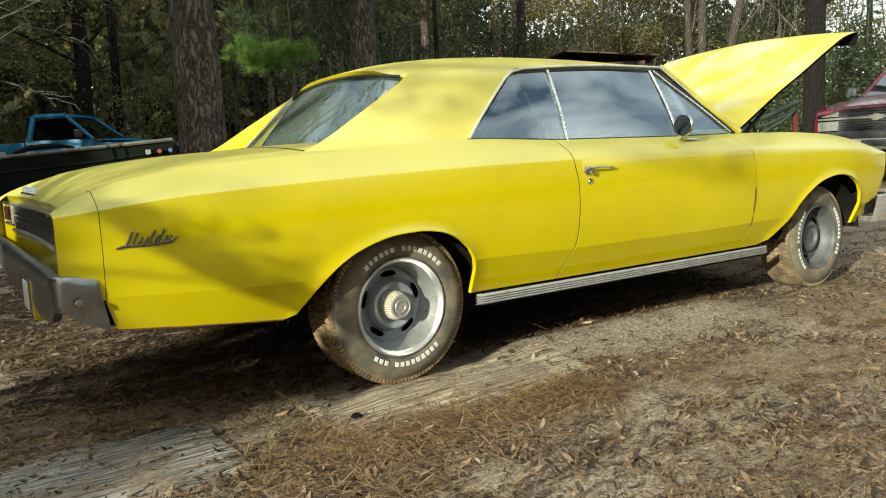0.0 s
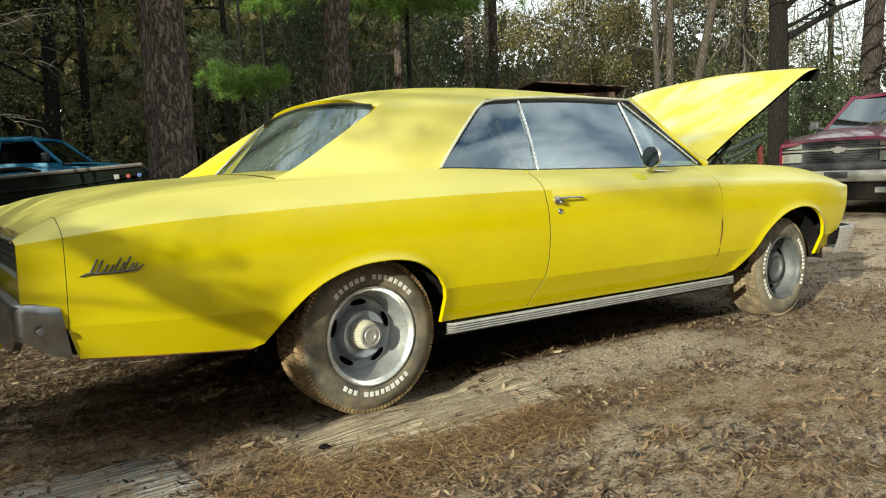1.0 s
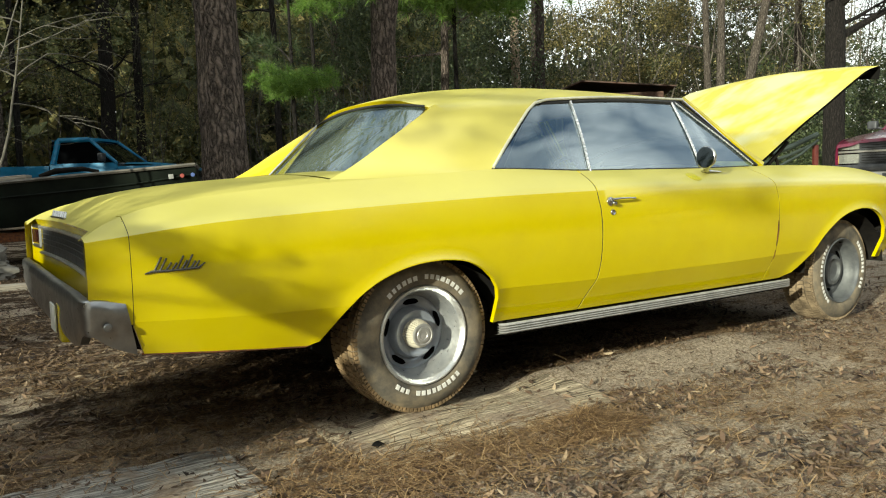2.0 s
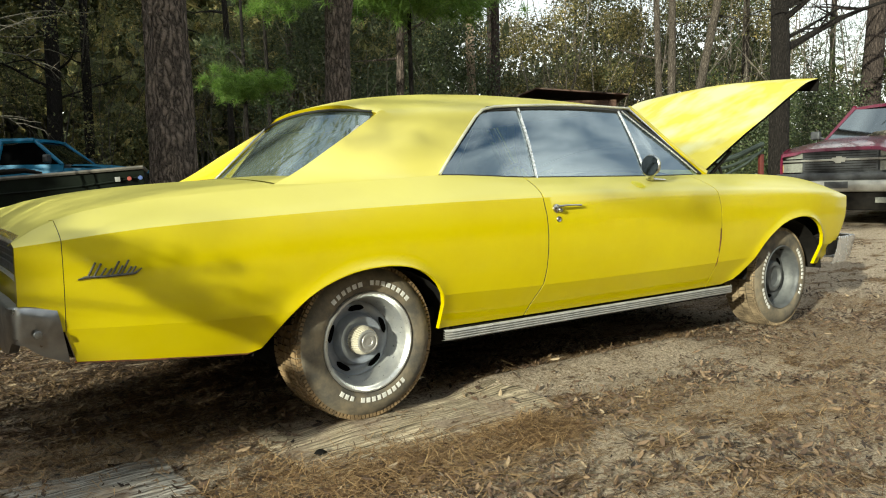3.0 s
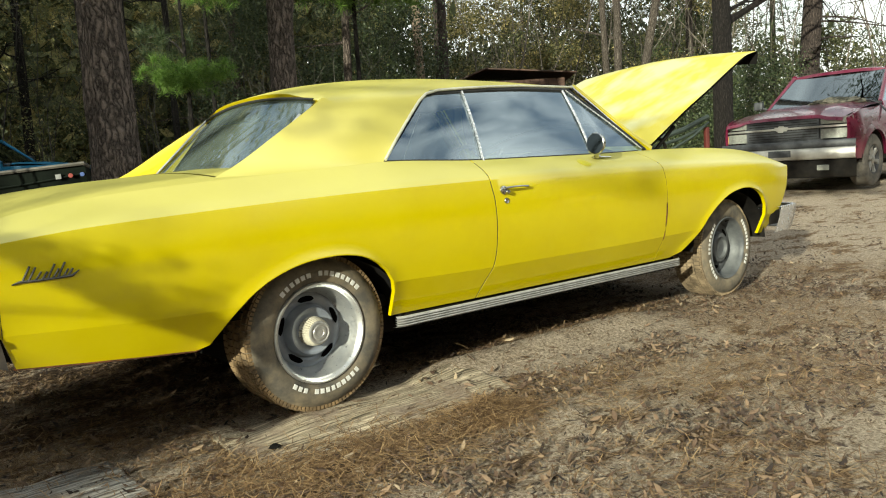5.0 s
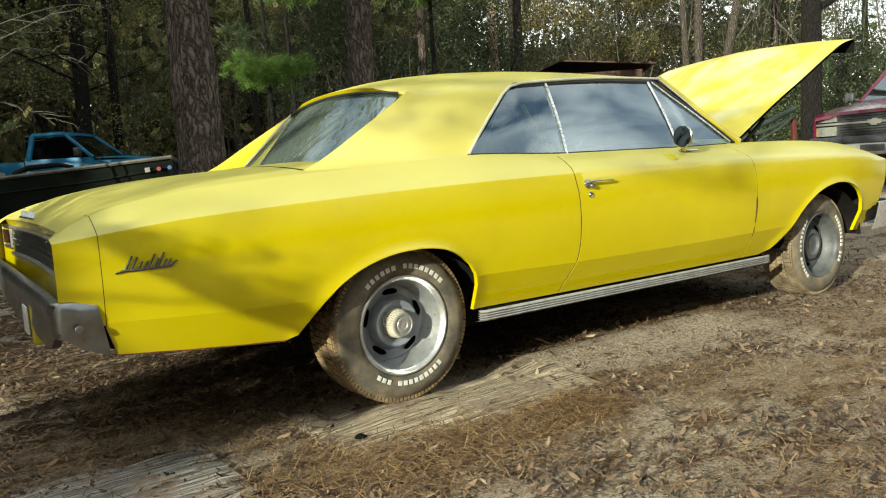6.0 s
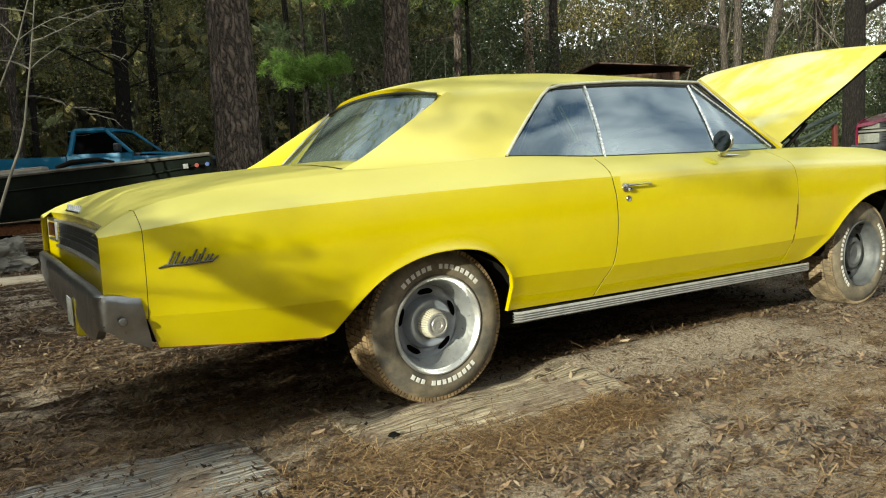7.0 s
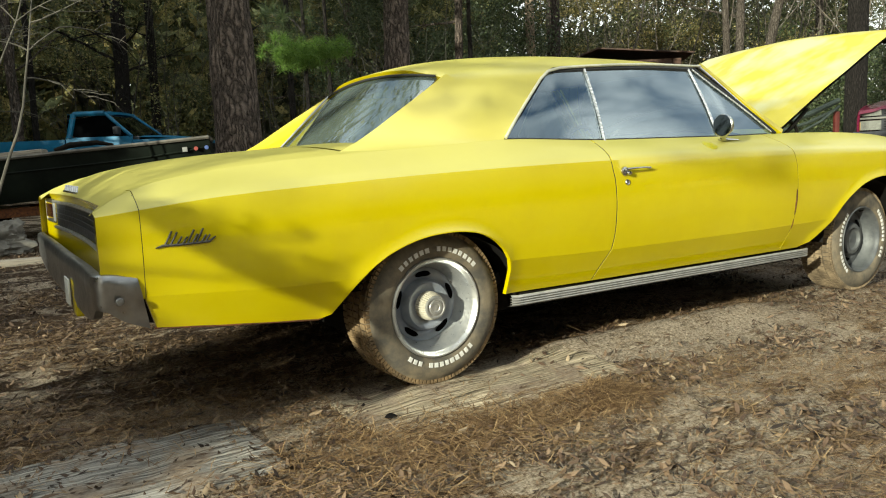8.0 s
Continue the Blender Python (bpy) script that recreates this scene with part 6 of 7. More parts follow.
# an unseen belt behind the stand, added to hold back low sky light
c = np.concatenate([sector(rng, 130, (95, 150), (19, 28), (0.0, 6.0), 1.0), sector(rng, 280, (150, 228), (17, 28), (0.0, 12.5), 1.0), sector(rng, 80, (224, 266), (24, 34), (0.0, 3.2), 1.1), sector(rng, 150, (266, 330), (24, 34), (0.0, 9.0), 1.1)])
leaf_mass("sky_blocking_woods", rng, clumps(rng, c, 1.5, 75000), 0.55, 0.36, M_LEAF_DARK, "unseen dark belt of woods added to block the low sky")


# woods out of view, added so less sky reaches the tail and deck
c = sector(rng, 150, (292, 343), (11, 19), (0.0, 9.0), 1.0)
leaf_mass("added_near_woods", rng, clumps(rng, c, 1.2, 13000), 0.42, 0.26, M_LEAF_DARK, "unseen woods added along the yard's edge to dim the sky")


# brush: a tangle of bare stems and twigs
def brush(name, seed, n, az, dist, h, mat, label, r=0.012):
    rng = np.random.default_rng(seed)
    vs, fs, base = [], [], 0
    def stick(p, d, length, r, k, bend):
        nonlocal base
        pts = [np.array(p)]
        d = np.array(d) / np.linalg.norm(d)
        for i in range(k):
            d = d + rng.normal(size=3) * bend
            d /= np.linalg.norm(d)
            pts.append(pts[-1] + d * length / k)
        for i, q in enumerate(pts):
            rr = r * (1 - 0.75 * i / k)
            for j in range(3):
                a = 2 * math.pi * j / 3
                vs.append((q[0] + rr * math.cos(a), q[1] + rr * math.sin(a), q[2]))
        for i in range(k):
            for j in range(3):
                fs.append((base + 3 * i + j, base + 3 * i + (j + 1) % 3, base + 3 * i + 3 + (j + 1) % 3, base + 3 * i + 3 + j))
        base += 3 * (k + 1)
        return pts
    for i in range(n):
        x, y = polar(rng.uniform(*az), rng.uniform(*dist))
        hh = rng.uniform(*h)
        pts = stick((x, y, ground_z(x, y)), (rng.normal() * 0.15, rng.normal() * 0.15, 1), hh, r * rng.uniform(0.6, 1.8), 8, 0.12)
        for j in range(6):
            q = pts[rng.integers(2, 8)]
            sub = stick(q, (rng.normal(), rng.normal(), rng.uniform(0, 1.0)), hh * rng.uniform(0.2, 0.45), r * 0.5, 5, 0.22)
            for k in range(2):
                stick(sub[rng.integers(2, 5)], (rng.normal(), rng.normal(), rng.uniform(-0.3, 0.8)), hh * 0.15, r * 0.3, 3, 0.25)
    ob = mesh_np(name, np.array(vs), np.array(fs), mat)
    return tagged(ob, label, "brush", kind="stuff")


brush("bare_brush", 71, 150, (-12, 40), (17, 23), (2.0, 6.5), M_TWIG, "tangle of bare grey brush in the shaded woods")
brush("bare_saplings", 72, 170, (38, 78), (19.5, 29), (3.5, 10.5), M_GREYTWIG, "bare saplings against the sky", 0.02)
brush("pale_vines", 73, 26, (17, 36), (10.5, 14), (1.5, 4.5), M_PALETWIG, "pale dead vines and stems among the trunks", 0.009)

# bare bush at the edge of the yard, near the boat
bush = thing("bare_bush", pose(-1.36, 4.3, ground_z(-1.4, 4.3)), "bare grey bush with long arching branches", "bush")
rng = np.random.default_rng(81)
for i, (dx, length, r) in enumerate(((0.12, 2.7, 0.017), (0.05, 3.4, 0.012), (-0.14, 2.8, 0.013), (0.08, 2.1, 0.009), (-0.3, 2.4, 0.010))):
    path = limb_path(rng, (rng.normal() * 0.06, rng.normal() * 0.06, -0.05), (dx, rng.normal() * 0.1, 1), length, 0.05, 0.28, 11)
    bm = tube(path, [r * (1 - 0.7 * k / 11) for k in range(12)], 7)
    for j in range(5 if i < 3 else 2):
        side = 1 if rng.random() < 0.8 else -1
        arch = limb_path(rng, path[rng.integers(6, 11)], (side, rng.normal() * 0.3, rng.uniform(0.5, 1.1)), rng.uniform(0.6, 1.25), 0.9, 0.40, 9)
        tube_bm(bm, arch, [r * 0.50 * (1 - 0.75 * k / 9) for k in range(10)], 5, False)
        for k in range(4):
            tw = limb_path(rng, arch[rng.integers(3, 9)], (side * rng.uniform(0.2, 1), rng.normal() * 0.6, rng.uniform(-0.4, 0.8)), rng.uniform(0.15, 0.5), 0.3, 0.4, 5)
            tube_bm(bm, tw, [r * 0.24 * (1 - 0.7 * q / 5) for q in range(6)], 4, False)
    part("stem", bm, M_PALETWIG, bush)

# an unseen pine behind the stand, added to throw shade
def shade_pine(x, y, h, seed, n):
    rng = np.random.default_rng(seed)
    t = thing("shade_pine", pose(x, y, -0.1), "unseen tall pine added to throw broken shade", "tree", "pines around the clearing")
    part("trunk", grid(trunk_rows((0, 0, 0), (0.1, 0.1, h), 0.2, 0.07, 12, step=0.6, seed=seed), close_v=True), M_PINE, t, angle=80)
    c = np.column_stack([rng.normal(0, 2.2, 34), rng.normal(0, 2.2, 34), rng.uniform(h * 0.5, h, 34)])
    leaf_mass("crown", rng, clumps(rng, c, 1.0, n), 0.32, 0.10, M_DARKNEEDLE, "", parent=t)


shade_pine(-16, 6, 13, 98, 4000)


# unseen trees added towards the low sun, leaving gaps where it reaches the car
SUN_FLAT = Vector((SUN_DIR.x, SUN_DIR.y, 0)).normalized()
SUN_ACROSS = Vector((SUN_FLAT.y, -SUN_FLAT.x, 0))
SUN_RISE = SUN_DIR.z / math.hypot(SUN_DIR.x, SUN_DIR.y)


def sunward(dist, across, high):
    """A place towards the sun: metres out, metres across, and metres above the ray that meets the yard's middle."""
    p = SUN_FLAT * dist + SUN_ACROSS * across
    return Vector((p.x, p.y, high + SUN_RISE * dist))


def sun_tree(name, label, seed, trunk_across, dist, masses, trunk_r=0.14):
    """An unseen tree with leaf masses, each (count, across range, height range, leaf length, lower edge)."""
    rng = np.random.default_rng(seed)
    base = sunward(dist, trunk_across, 0)
    base.z = -0.1
    t = thing(name, Matrix.Translation(base), label, "tree", "trees around the clearing")
    top = max(m[2][1] for m in masses) + SUN_RISE * dist
    part("trunk", grid(trunk_rows((0, 0, 0), (0.1, 0.1, top), trunk_r, trunk_r * 0.4, 12, step=0.6, seed=seed), close_v=True), M_PINE, t, angle=80)
    for n, across, high, length, edge in masses:
        # a bough out to the middle of the leaves
        tip = sunward(dist, sum(across) / 2, sum(high) / 2) - base
        root = Vector((tip.z * 0.1 / top, tip.z * 0.1 / top, tip.z - min(0.4, 0.25 * abs(sum(across) / 2 - trunk_across))))
        part("limb", tube([root.lerp(tip, k / 5) + Vector((0, 0, 0.05 * math.sin(math.pi * k / 5))) for k in range(6)], [trunk_r * 0.35 * (1 - 0.12 * k) for k in range(6)], 6), M_PINE, t)
        q = rng.uniform(*across, n)
        w = rng.uniform(*high, n)
        over = w - edge(q) if edge else np.zeros(n)
        keep = (over >= 0) & (rng.random(n) < np.exp(-over / 0.09))
        q, w = q[keep], w[keep]
        d = dist + rng.normal(0, 0.25, len(q))
        pts = np.array(SUN_FLAT)[None, :] * d[:, None] + np.array(SUN_ACROSS)[None, :] * q[:, None]
        pts[:, 2] = w + SUN_RISE * d
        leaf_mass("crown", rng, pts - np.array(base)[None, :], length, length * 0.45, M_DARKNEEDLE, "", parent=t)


def fender_edge(q):
    """The added bough's underside, set so its shadow's edge slants up from the wheel."""
    return 0.185 + 1.13 * (q + 0.694)


sun_tree("added_shade_sapling", "unseen leafy tree added to shade the rear wheel arch", 300, 0.25, 4.6,
         [(6000, (-0.76, -0.45), (0.05, 0.48), 0.032, fender_edge), (900, (-0.73, -0.60), (-0.14, 0.115), 0.05, None), (700, (-0.60, -0.44), (-0.14, 0.06), 0.05, None)], 0.04)
sun_tree("added_shade_tree", "unseen leafy tree added to shade the tail of the car", 301, 0.35, 9.0,
         [(1300, (-0.38, 0.82), (0.50, 0.94), 0.07, None), (330, (-0.70, -0.38), (0.25, 0.62), 0.03, None), (380, (-0.62, -0.42), (-1.7, -0.24), 0.12, None),
          (3600, (-0.44, 0.68), (-1.7, 0.50), 0.15, None), (700, (0.68, 1.0), (-1.7, -0.30), 0.15, None), (500, (0.68, 1.0), (0.06, 0.50), 0.15, None),
          (1900, (-1.7, -0.30), (1.02, 1.75), 0.05, None), (380, (-3.0, -0.95), (2.7, 4.6), 0.30, None)])
sun_tree("added_shade_tree", "unseen dense tree added to shade the ground beyond the car", 302, 3.0, 12.0,
         [(9000, (2.05, 3.85), (-2.4, 6.0), 0.30, None)])
sun_tree("added_shade_tree", "unseen spreading tree added to shade the boat and the pickup", 303, 7.0, 15.0,
         [(9000, (4.7, 10.0), (-3.4, 2.4), 0.40, None), (760, (5.5, 9.0), (2.4, 8.0), 0.4, None)], 0.2)
sun_tree("added_shade_tree", "unseen tall tree added to shade the woods", 304, 13.0, 19.0,
         [(2600, (9.0, 18.0), (-4.0, 1.8), 0.6, None), (260, (9.0, 18.0), (1.8, 9.0), 0.6, None)], 0.25)
sun_tree("added_shade_tree", "unseen tall tree added to shade the far woods", 305, 22.0, 21.0,
         [(2000, (17.5, 28.0), (-4.0, 1.8), 0.7, None), (260, (17.5, 28.0), (1.8, 9.0), 0.7, None)], 0.25)


# ---------------------------------------------------------------- boat, shed and yard things
# hull green taken close to black, the trees' shade included in it
M_BOAT = surface("shade_dark_boat_green", (0.003, 0.005, 0.0035), (0.008, 0.012, 0.008), 5, (0.5, 0.7), bump=0.05, spec=0.15)
M_RAIL = surface("weathered_aluminium", (0.07, 0.065, 0.055), (0.17, 0.155, 0.13), 7, (0.5, 0.7), 0.1)
M_WOOD = surface("weathered_grey_wood", (0.20, 0.17, 0.135), (0.38, 0.335, 0.27), 5, (0.8, 0.95), 0, 0.5, 0.004, stretch=(1.2, 26, 26))
M_SHED = surface("brown_shed_boards", (0.05, 0.026, 0.018), (0.11, 0.06, 0.04), 6, (0.7, 0.9), 0, 0.3, stretch=(1, 1, 8))
M_SHEDROOF = surface("rusty_tin_roof", (0.035, 0.022, 0.018), (0.10, 0.05, 0.032), 4, (0.5, 0.75), 0.2, 0.2)
# both irons are darkened: the implement's shade sits in these colours
M_GREENIRON = surface("green_painted_iron", (0.012, 0.020, 0.016), (0.026, 0.038, 0.03), 12, (0.5, 0.7))
M_REDIRON = surface("shade_dark_red_iron", (0.06, 0.009, 0.007), (0.10, 0.018, 0.012), 12, (0.5, 0.7))
M_CANVAS = surface("grey_canvas", (0.11, 0.10, 0.085), (0.22, 0.205, 0.175), 7, (0.85, 0.95), 0, 0.4, 0.01)

# flat-bottomed boat on its trailer; x towards the blunt end, y across
boat = thing("jon_boat", pose(-0.85, 5.95, 0.54, 0, -4.3, -17), "dark green flat-bottomed fishing boat with a pale rail", "boat")
def hull(u, v):
    """u along, v from one rail under to the other."""
    L = -3.0 + 4.95 * u
    w_top = 0.66 - 0.10 * max(0, u - 0.75) * 4 * 0.25
    rise = 0.16 * max(0, (u - 0.80) / 0.2) ** 2
    pts = [(-w_top, 0.44), (-w_top * 0.97, 0.30), (-w_top * 0.90, 0.10), (-w_top * 0.82, 0.0), (0, -0.01), (w_top * 0.82, 0.0), (w_top * 0.90, 0.10), (w_top * 0.97, 0.30), (w_top, 0.44)]
    y, z = pts[v]
    return (L, y, z + rise * (1 - z / 0.44) + 0.02 * u)
bm = grid([[hull(i / 16, v) for v in range(9)] for i in range(17)])
for u in (0, 1):
    bm.faces.new([bm.verts.new(hull(u, v)) for v in range(9)])
part("hull", bm, M_BOAT, boat, "dark green hull", angle=25)
for s in (-1, 1):
    pts = [Vector(hull(i / 16, 0 if s < 0 else 8)) + Vector((0, s * 0.012, 0.006)) for i in range(17)]
    part("rail", tube(pts, 0.020, 6), M_RAIL, boat, "pale worn rail")
    pts = [Vector(hull(i / 16, 1 if s < 0 else 7)) + Vector((0, s * 0.006, 0)) for i in range(17)]
    part("rub_strake", tube(pts, 0.010, 5), M_BOAT, boat)
part("bow_rail", tube([hull(1, 0), hull(1, 8)], 0.022, 6), M_RAIL, boat)
for x in (-1.6, -0.3, 1.1):
    part("bench", box(x - 0.16, x + 0.16, -0.6, 0.6, 0.30, 0.36, 0.01), M_BOAT, boat)
for k, (x, c) in enumerate(((1.700, (0.22, 0.22, 0.21)), (1.810, (0.26, 0.05, 0.04)), (1.915, (0.06, 0.10, 0.26)))):
    y = -0.645
    if k == 0:
        bm = box(x - 0.025, x + 0.025, y - 0.010, y, 0.340, 0.388, 0.002)
    else:
        bm = lathe([(0.0, y - 0.010), (0.020, y - 0.009), (0.022, y)], 20, "y", (x, 0, 0.362))
    part("sticker", bm, surface("sticker", c, tuple(v * 1.2 for v in c), 20), boat, "small round registration sticker" if k else "small pale square sticker")
part("camo_cover", thicken(grid([[(-2.9 + 0.09 * i, -0.66 + 0.10 * k, 0.475 + 0.02 * noise.noise((i * 0.4, k * 0.6, 2))) for k in range(4)] for i in range(34)]), 0.008), surface("patchy_cover", (0.08, 0.06, 0.045), (0.19, 0.15, 0.11), 2.2, (0.85, 0.95), lo=0.48, hi=0.52), boat, "patchy tan cover along the boat's edge")
part("trolling_motor", tube([(0.45, -0.5, 0.49), (0.60, -0.48, 0.53), (0.85, -0.45, 0.53), (1.0, -0.45, 0.49)], [0.02, 0.03, 0.025, 0.015], 8), M_BLACK, boat, "dark gear lying on the boat")
part("gear_box", box(-0.2, 0.35, -0.58, -0.30, 0.44, 0.52, 0.02), M_WOOD, boat, "grey box lying on the boat")
trailer = thing("boat_trailer", pose(-0.85, 5.95, ground_z(-0.8, 5.9) + 0.02, 0, -2.5, -17), "rusty boat trailer under the boat", "trailer")
H = 0.50 - ground_z(-0.8, 5.9)
for s in (-1, 1):
    part("trailer_beam", box(-2.6, 2.2, s * 0.42 - 0.03, s * 0.42 + 0.03, H - 0.11, H - 0.015, 0.005), M_RUST, trailer)
    wh = part("trailer_wheel", lathe([(0.14, 0.0), (0.24, -0.01), (0.27, 0.02), (0.27, 0.12), (0.24, 0.15), (0.12, 0.14)], 28, "y", (-0.9, s * 0.78 - 0.07, 0.27)), M_TRUCKTYRE, trailer)
    part("wheel_plate", lathe([(0.0, 0.05), (0.14, 0.04)], 20, "y", (-0.9, s * 0.78 - 0.07, 0.27)), M_RAIL, wh)
part("trailer_axle", tube([(-0.9, -0.75, 0.27), (-0.9, 0.75, 0.27)], 0.03, 8), M_RUST, trailer)
part("trailer_stand", tube([(2.1, 0, 0.02), (2.1, 0, H - 0.05)], 0.03, 8), M_RUST, trailer)
for x in (-2.2, 0.4, 2.0):
    part("trailer_crossbar", box(x - 0.03, x + 0.03, -0.42, 0.42, H - 0.09, H - 0.03, 0.004), M_RUST, trailer)

# low brown shed behind the car
shed = thing("shed", pose(12.27, 10.02, ground_z(12.3, 9.9) - 0.12, 0, 0, -41), "low brown board shed with a tin roof", "shed")
sh = 2.48
for nm, b in (("shed_wall", (-1.1, 1.1, -0.9, -0.82)), ("shed_wall", (-1.1, 1.1, 0.82, 0.9)), ("shed_wall", (-1.1, -1.02, -0.82, 0.82)), ("shed_wall", (1.02, 1.1, -0.82, 0.82))):
    part(nm, box(*b, 0.0, sh, 0.005), M_SHED, shed)
for k in range(11):
    part("shed_board", box(-1.09 + 0.2 * k, -0.905 + 0.2 * k, -0.925, -0.902, 0.02, sh, 0.004), M_SHED, shed)
rows = [[(x, -1.15 + 0.1 * k, sh + 0.04 + z + 0.012 * (k % 2)) for k in range(24)] for x, z in ((-1.45, 0.0), (-0.75, 0.26), (1.35, 0.06))]
part("shed_roof", thicken(grid(rows), 0.03), M_SHEDROOF, shed, "dark rusty tin roof")

# implement with green arms and a red post beyond the fender
impl = thing("farm_implement", pose(8.15, 2.55, ground_z(8.1, 2.5), 0, 0, -28), "green farm implement arms on a red post", "implement")
part("red_post", box(0.12, 0.18, -0.03, 0.03, 0.0, 1.10, 0.01), M_REDIRON, impl, "red iron post with shade put into its colour")
part("arm", tube([(-0.75, 0, 0.92), (-0.2, 0, 1.08), (0.18, 0, 1.24)], 0.035, 8), M_GREENIRON, impl, "green iron arm")
part("arm", tube([(-0.75, 0.08, 0.82), (-0.2, 0.08, 0.96), (0.18, 0.06, 1.12)], 0.022, 8), M_GREENIRON, impl)
part("arm", tube([(-0.5, -0.08, 0.78), (-0.1, -0.08, 0.98), (0.15, -0.06, 1.16)], 0.018, 8), M_GREENIRON, impl)
part("foot", box(-0.85, 0.35, -0.22, 0.22, 0.0, 0.10, 0.02), M_RUST, impl)
part("upright", box(-0.80, -0.70, -0.06, 0.06, 0.08, 0.95, 0.01), M_GREENIRON, impl)

# canvas heap, board and low bench at the edge of the yard
bm = bmesh.new()
bmesh.ops.create_icosphere(bm, subdivisions=5, radius=1.0)
for v in bm.verts:
    n = 0.45 * noise.noise(v.co * 1.7) + 0.25 * abs(noise.noise(v.co * 4.5)) + 0.10 * noise.noise(v.co * 10)
    v.co = Vector((v.co.x * 0.42, v.co.y * 0.36, max(-0.35, v.co.z) * 0.26)) * (1 + n)
heap = tagged(link_bm("canvas_tarp", bm, M_CANVAS), "crumpled grey canvas heaped on the dirt", "tarp")
heap.matrix_basis = pose(-1.24, 4.85, ground_z(-1.2, 4.75) + 0.06, 0, 0, 20) @ Matrix.Scale(0.80, 4)
b1 = thing("plank", pose(-1.35, 4.02, ground_z(-1.3, 4.0) + 0.02, 0, 0, -4), "grey weathered plank lying on the dirt", "plank")
part("board", box(-0.9, 0.62, -0.07, 0.07, -0.03, 0.03, 0.006), M_WOOD, b1)
bench = thing("low_bench", pose(-1.15, 6.35, ground_z(-1.1, 6.3), 0, 0, 10), "low grey plank bench on a block", "bench")
part("seat", box(-0.6, 0.32, -0.14, 0.14, 0.26, 0.31, 0.006), M_WOOD, bench)
part("block", box(-0.06, 0.14, -0.10, 0.10, 0.0, 0.26, 0.01), M_BLACK, bench)
part("block", box(-0.55, -0.38, -0.10, 0.10, 0.0, 0.26, 0.01), M_BLACK, bench)


# weathered plywood sheets under the rear wheel and at the tail, half taken by the dirt
def make_ply(name, dark, mid, pale):
    m, nt, b = nodes_of(name)
    grain = noise_node(nt, 3.0, 8.0, 0.7, (1.0, 30.0, 1.0))
    wood = ramp_node(nt, grain.outputs["Fac"], [(0.38, dark), (0.48, mid), (0.60, pale)])
    dirt = ramp_node(nt, noise_node(nt, 38.0, 6.0, 0.7).outputs["Fac"], [(0.3, (0.16, 0.11, 0.075)), (0.7, (0.40, 0.32, 0.24))])
    mask = ramp_node(nt, noise_node(nt, 4.5, 7.0, 0.65).outputs["Fac"], [(0.48, (0.0,) * 3), (0.62, (0.9,) * 3)])
    mx = nt.nodes.new("ShaderNodeMix")
    mx.data_type = "RGBA"
    nt.links.new(mask.outputs["Color"], mx.inputs["Factor"])
    nt.links.new(wood.outputs["Color"], mx.inputs["A"])
    nt.links.new(dirt.outputs["Color"], mx.inputs["B"])
    nt.links.new(mx.outputs["Result"], b.inputs["Base Color"])
    b.inputs["Roughness"].default_value = 0.92
    b.inputs["Specular IOR Level"].default_value = 0.2
    bump_node(nt, grain.outputs["Fac"], b, 1.0, 0.016)
    return m


# one plywood in two tones: sun put into the golden, shade into the grey
M_PLY = make_ply("sunlit_dirty_plywood", (0.06, 0.05, 0.035), (0.36, 0.295, 0.20), (0.72, 0.60, 0.43))
M_SHADEPLY = make_ply("shade_grey_plywood", (0.030, 0.029, 0.027), (0.24, 0.225, 0.20), (0.58, 0.54, 0.48))


def make_sheet(name, x, y, turn, lx, ly, seed, mat, label):
    s = thing(name, pose(x, y, 0, 0, 0, turn), label, "plywood sheet")
    m = pose(x, y, 0, 0, 0, turn)
    rows = []
    for i in range(61):
        u = -1 + i / 30
        row = []
        for j in range(41):
            v = -1 + j / 20
            px = u * lx / 2 + 0.020 * noise.noise((v * 3, seed, 0)) * abs(u) ** 8
            py = v * ly / 2 + 0.020 * noise.noise((u * 4, seed, 4)) * abs(v) ** 8
            w = m @ Vector((px, py, 0))
            flat = 0.014 + 0.7 * ground_z(w.x, w.y)
            sink = 0.012 * max(abs(u), abs(v)) ** 8 * (0.5 + noise.noise((px * 5, py * 5, seed)))
            row.append((px, py, flat - sink + 0.0045 * noise.noise((px * 1.2, py * 40, seed))))
        rows.append(row)
    bm = grid(rows)
    ret = bmesh.ops.extrude_edge_only(bm, edges=[e for e in bm.edges if len(e.link_faces) == 1])
    for v in [g for g in ret["geom"] if isinstance(g, bmesh.types.BMVert)]:
        v.co.z -= 0.02
    part("board", bm, mat, s)


make_sheet("plywood_sheet", 0.20, -0.99, 2, 1.14, 0.46, 1, M_PLY, "weathered plywood sheet pressed into the dirt under the tyre")
make_sheet("plywood_sheet", -1.27, -0.965, 1, 1.14, 0.52, 2, M_SHADEPLY, "weathered plywood sheet half buried behind the car, shade put into its grey")

# a bent scrap and a few pale chips beside the plywood
scrap = tagged(link_bm("plastic_scrap", thicken(grid([[(0.055 * u, 0.020 * v, 0.012 * (1 - u * u) + 0.006 * v) for v in (-1, -0.3, 0.4, 1)] for u in (-1, -0.5, 0, 0.5, 1)]), 0.003), M_BLACK), "bent black plastic scrap lying on the dirt", "scrap")
scrap.matrix_basis = pose(-0.275, -1.06, 0.020, 0, 8, 35) @ Matrix.Scale(0.6, 4)
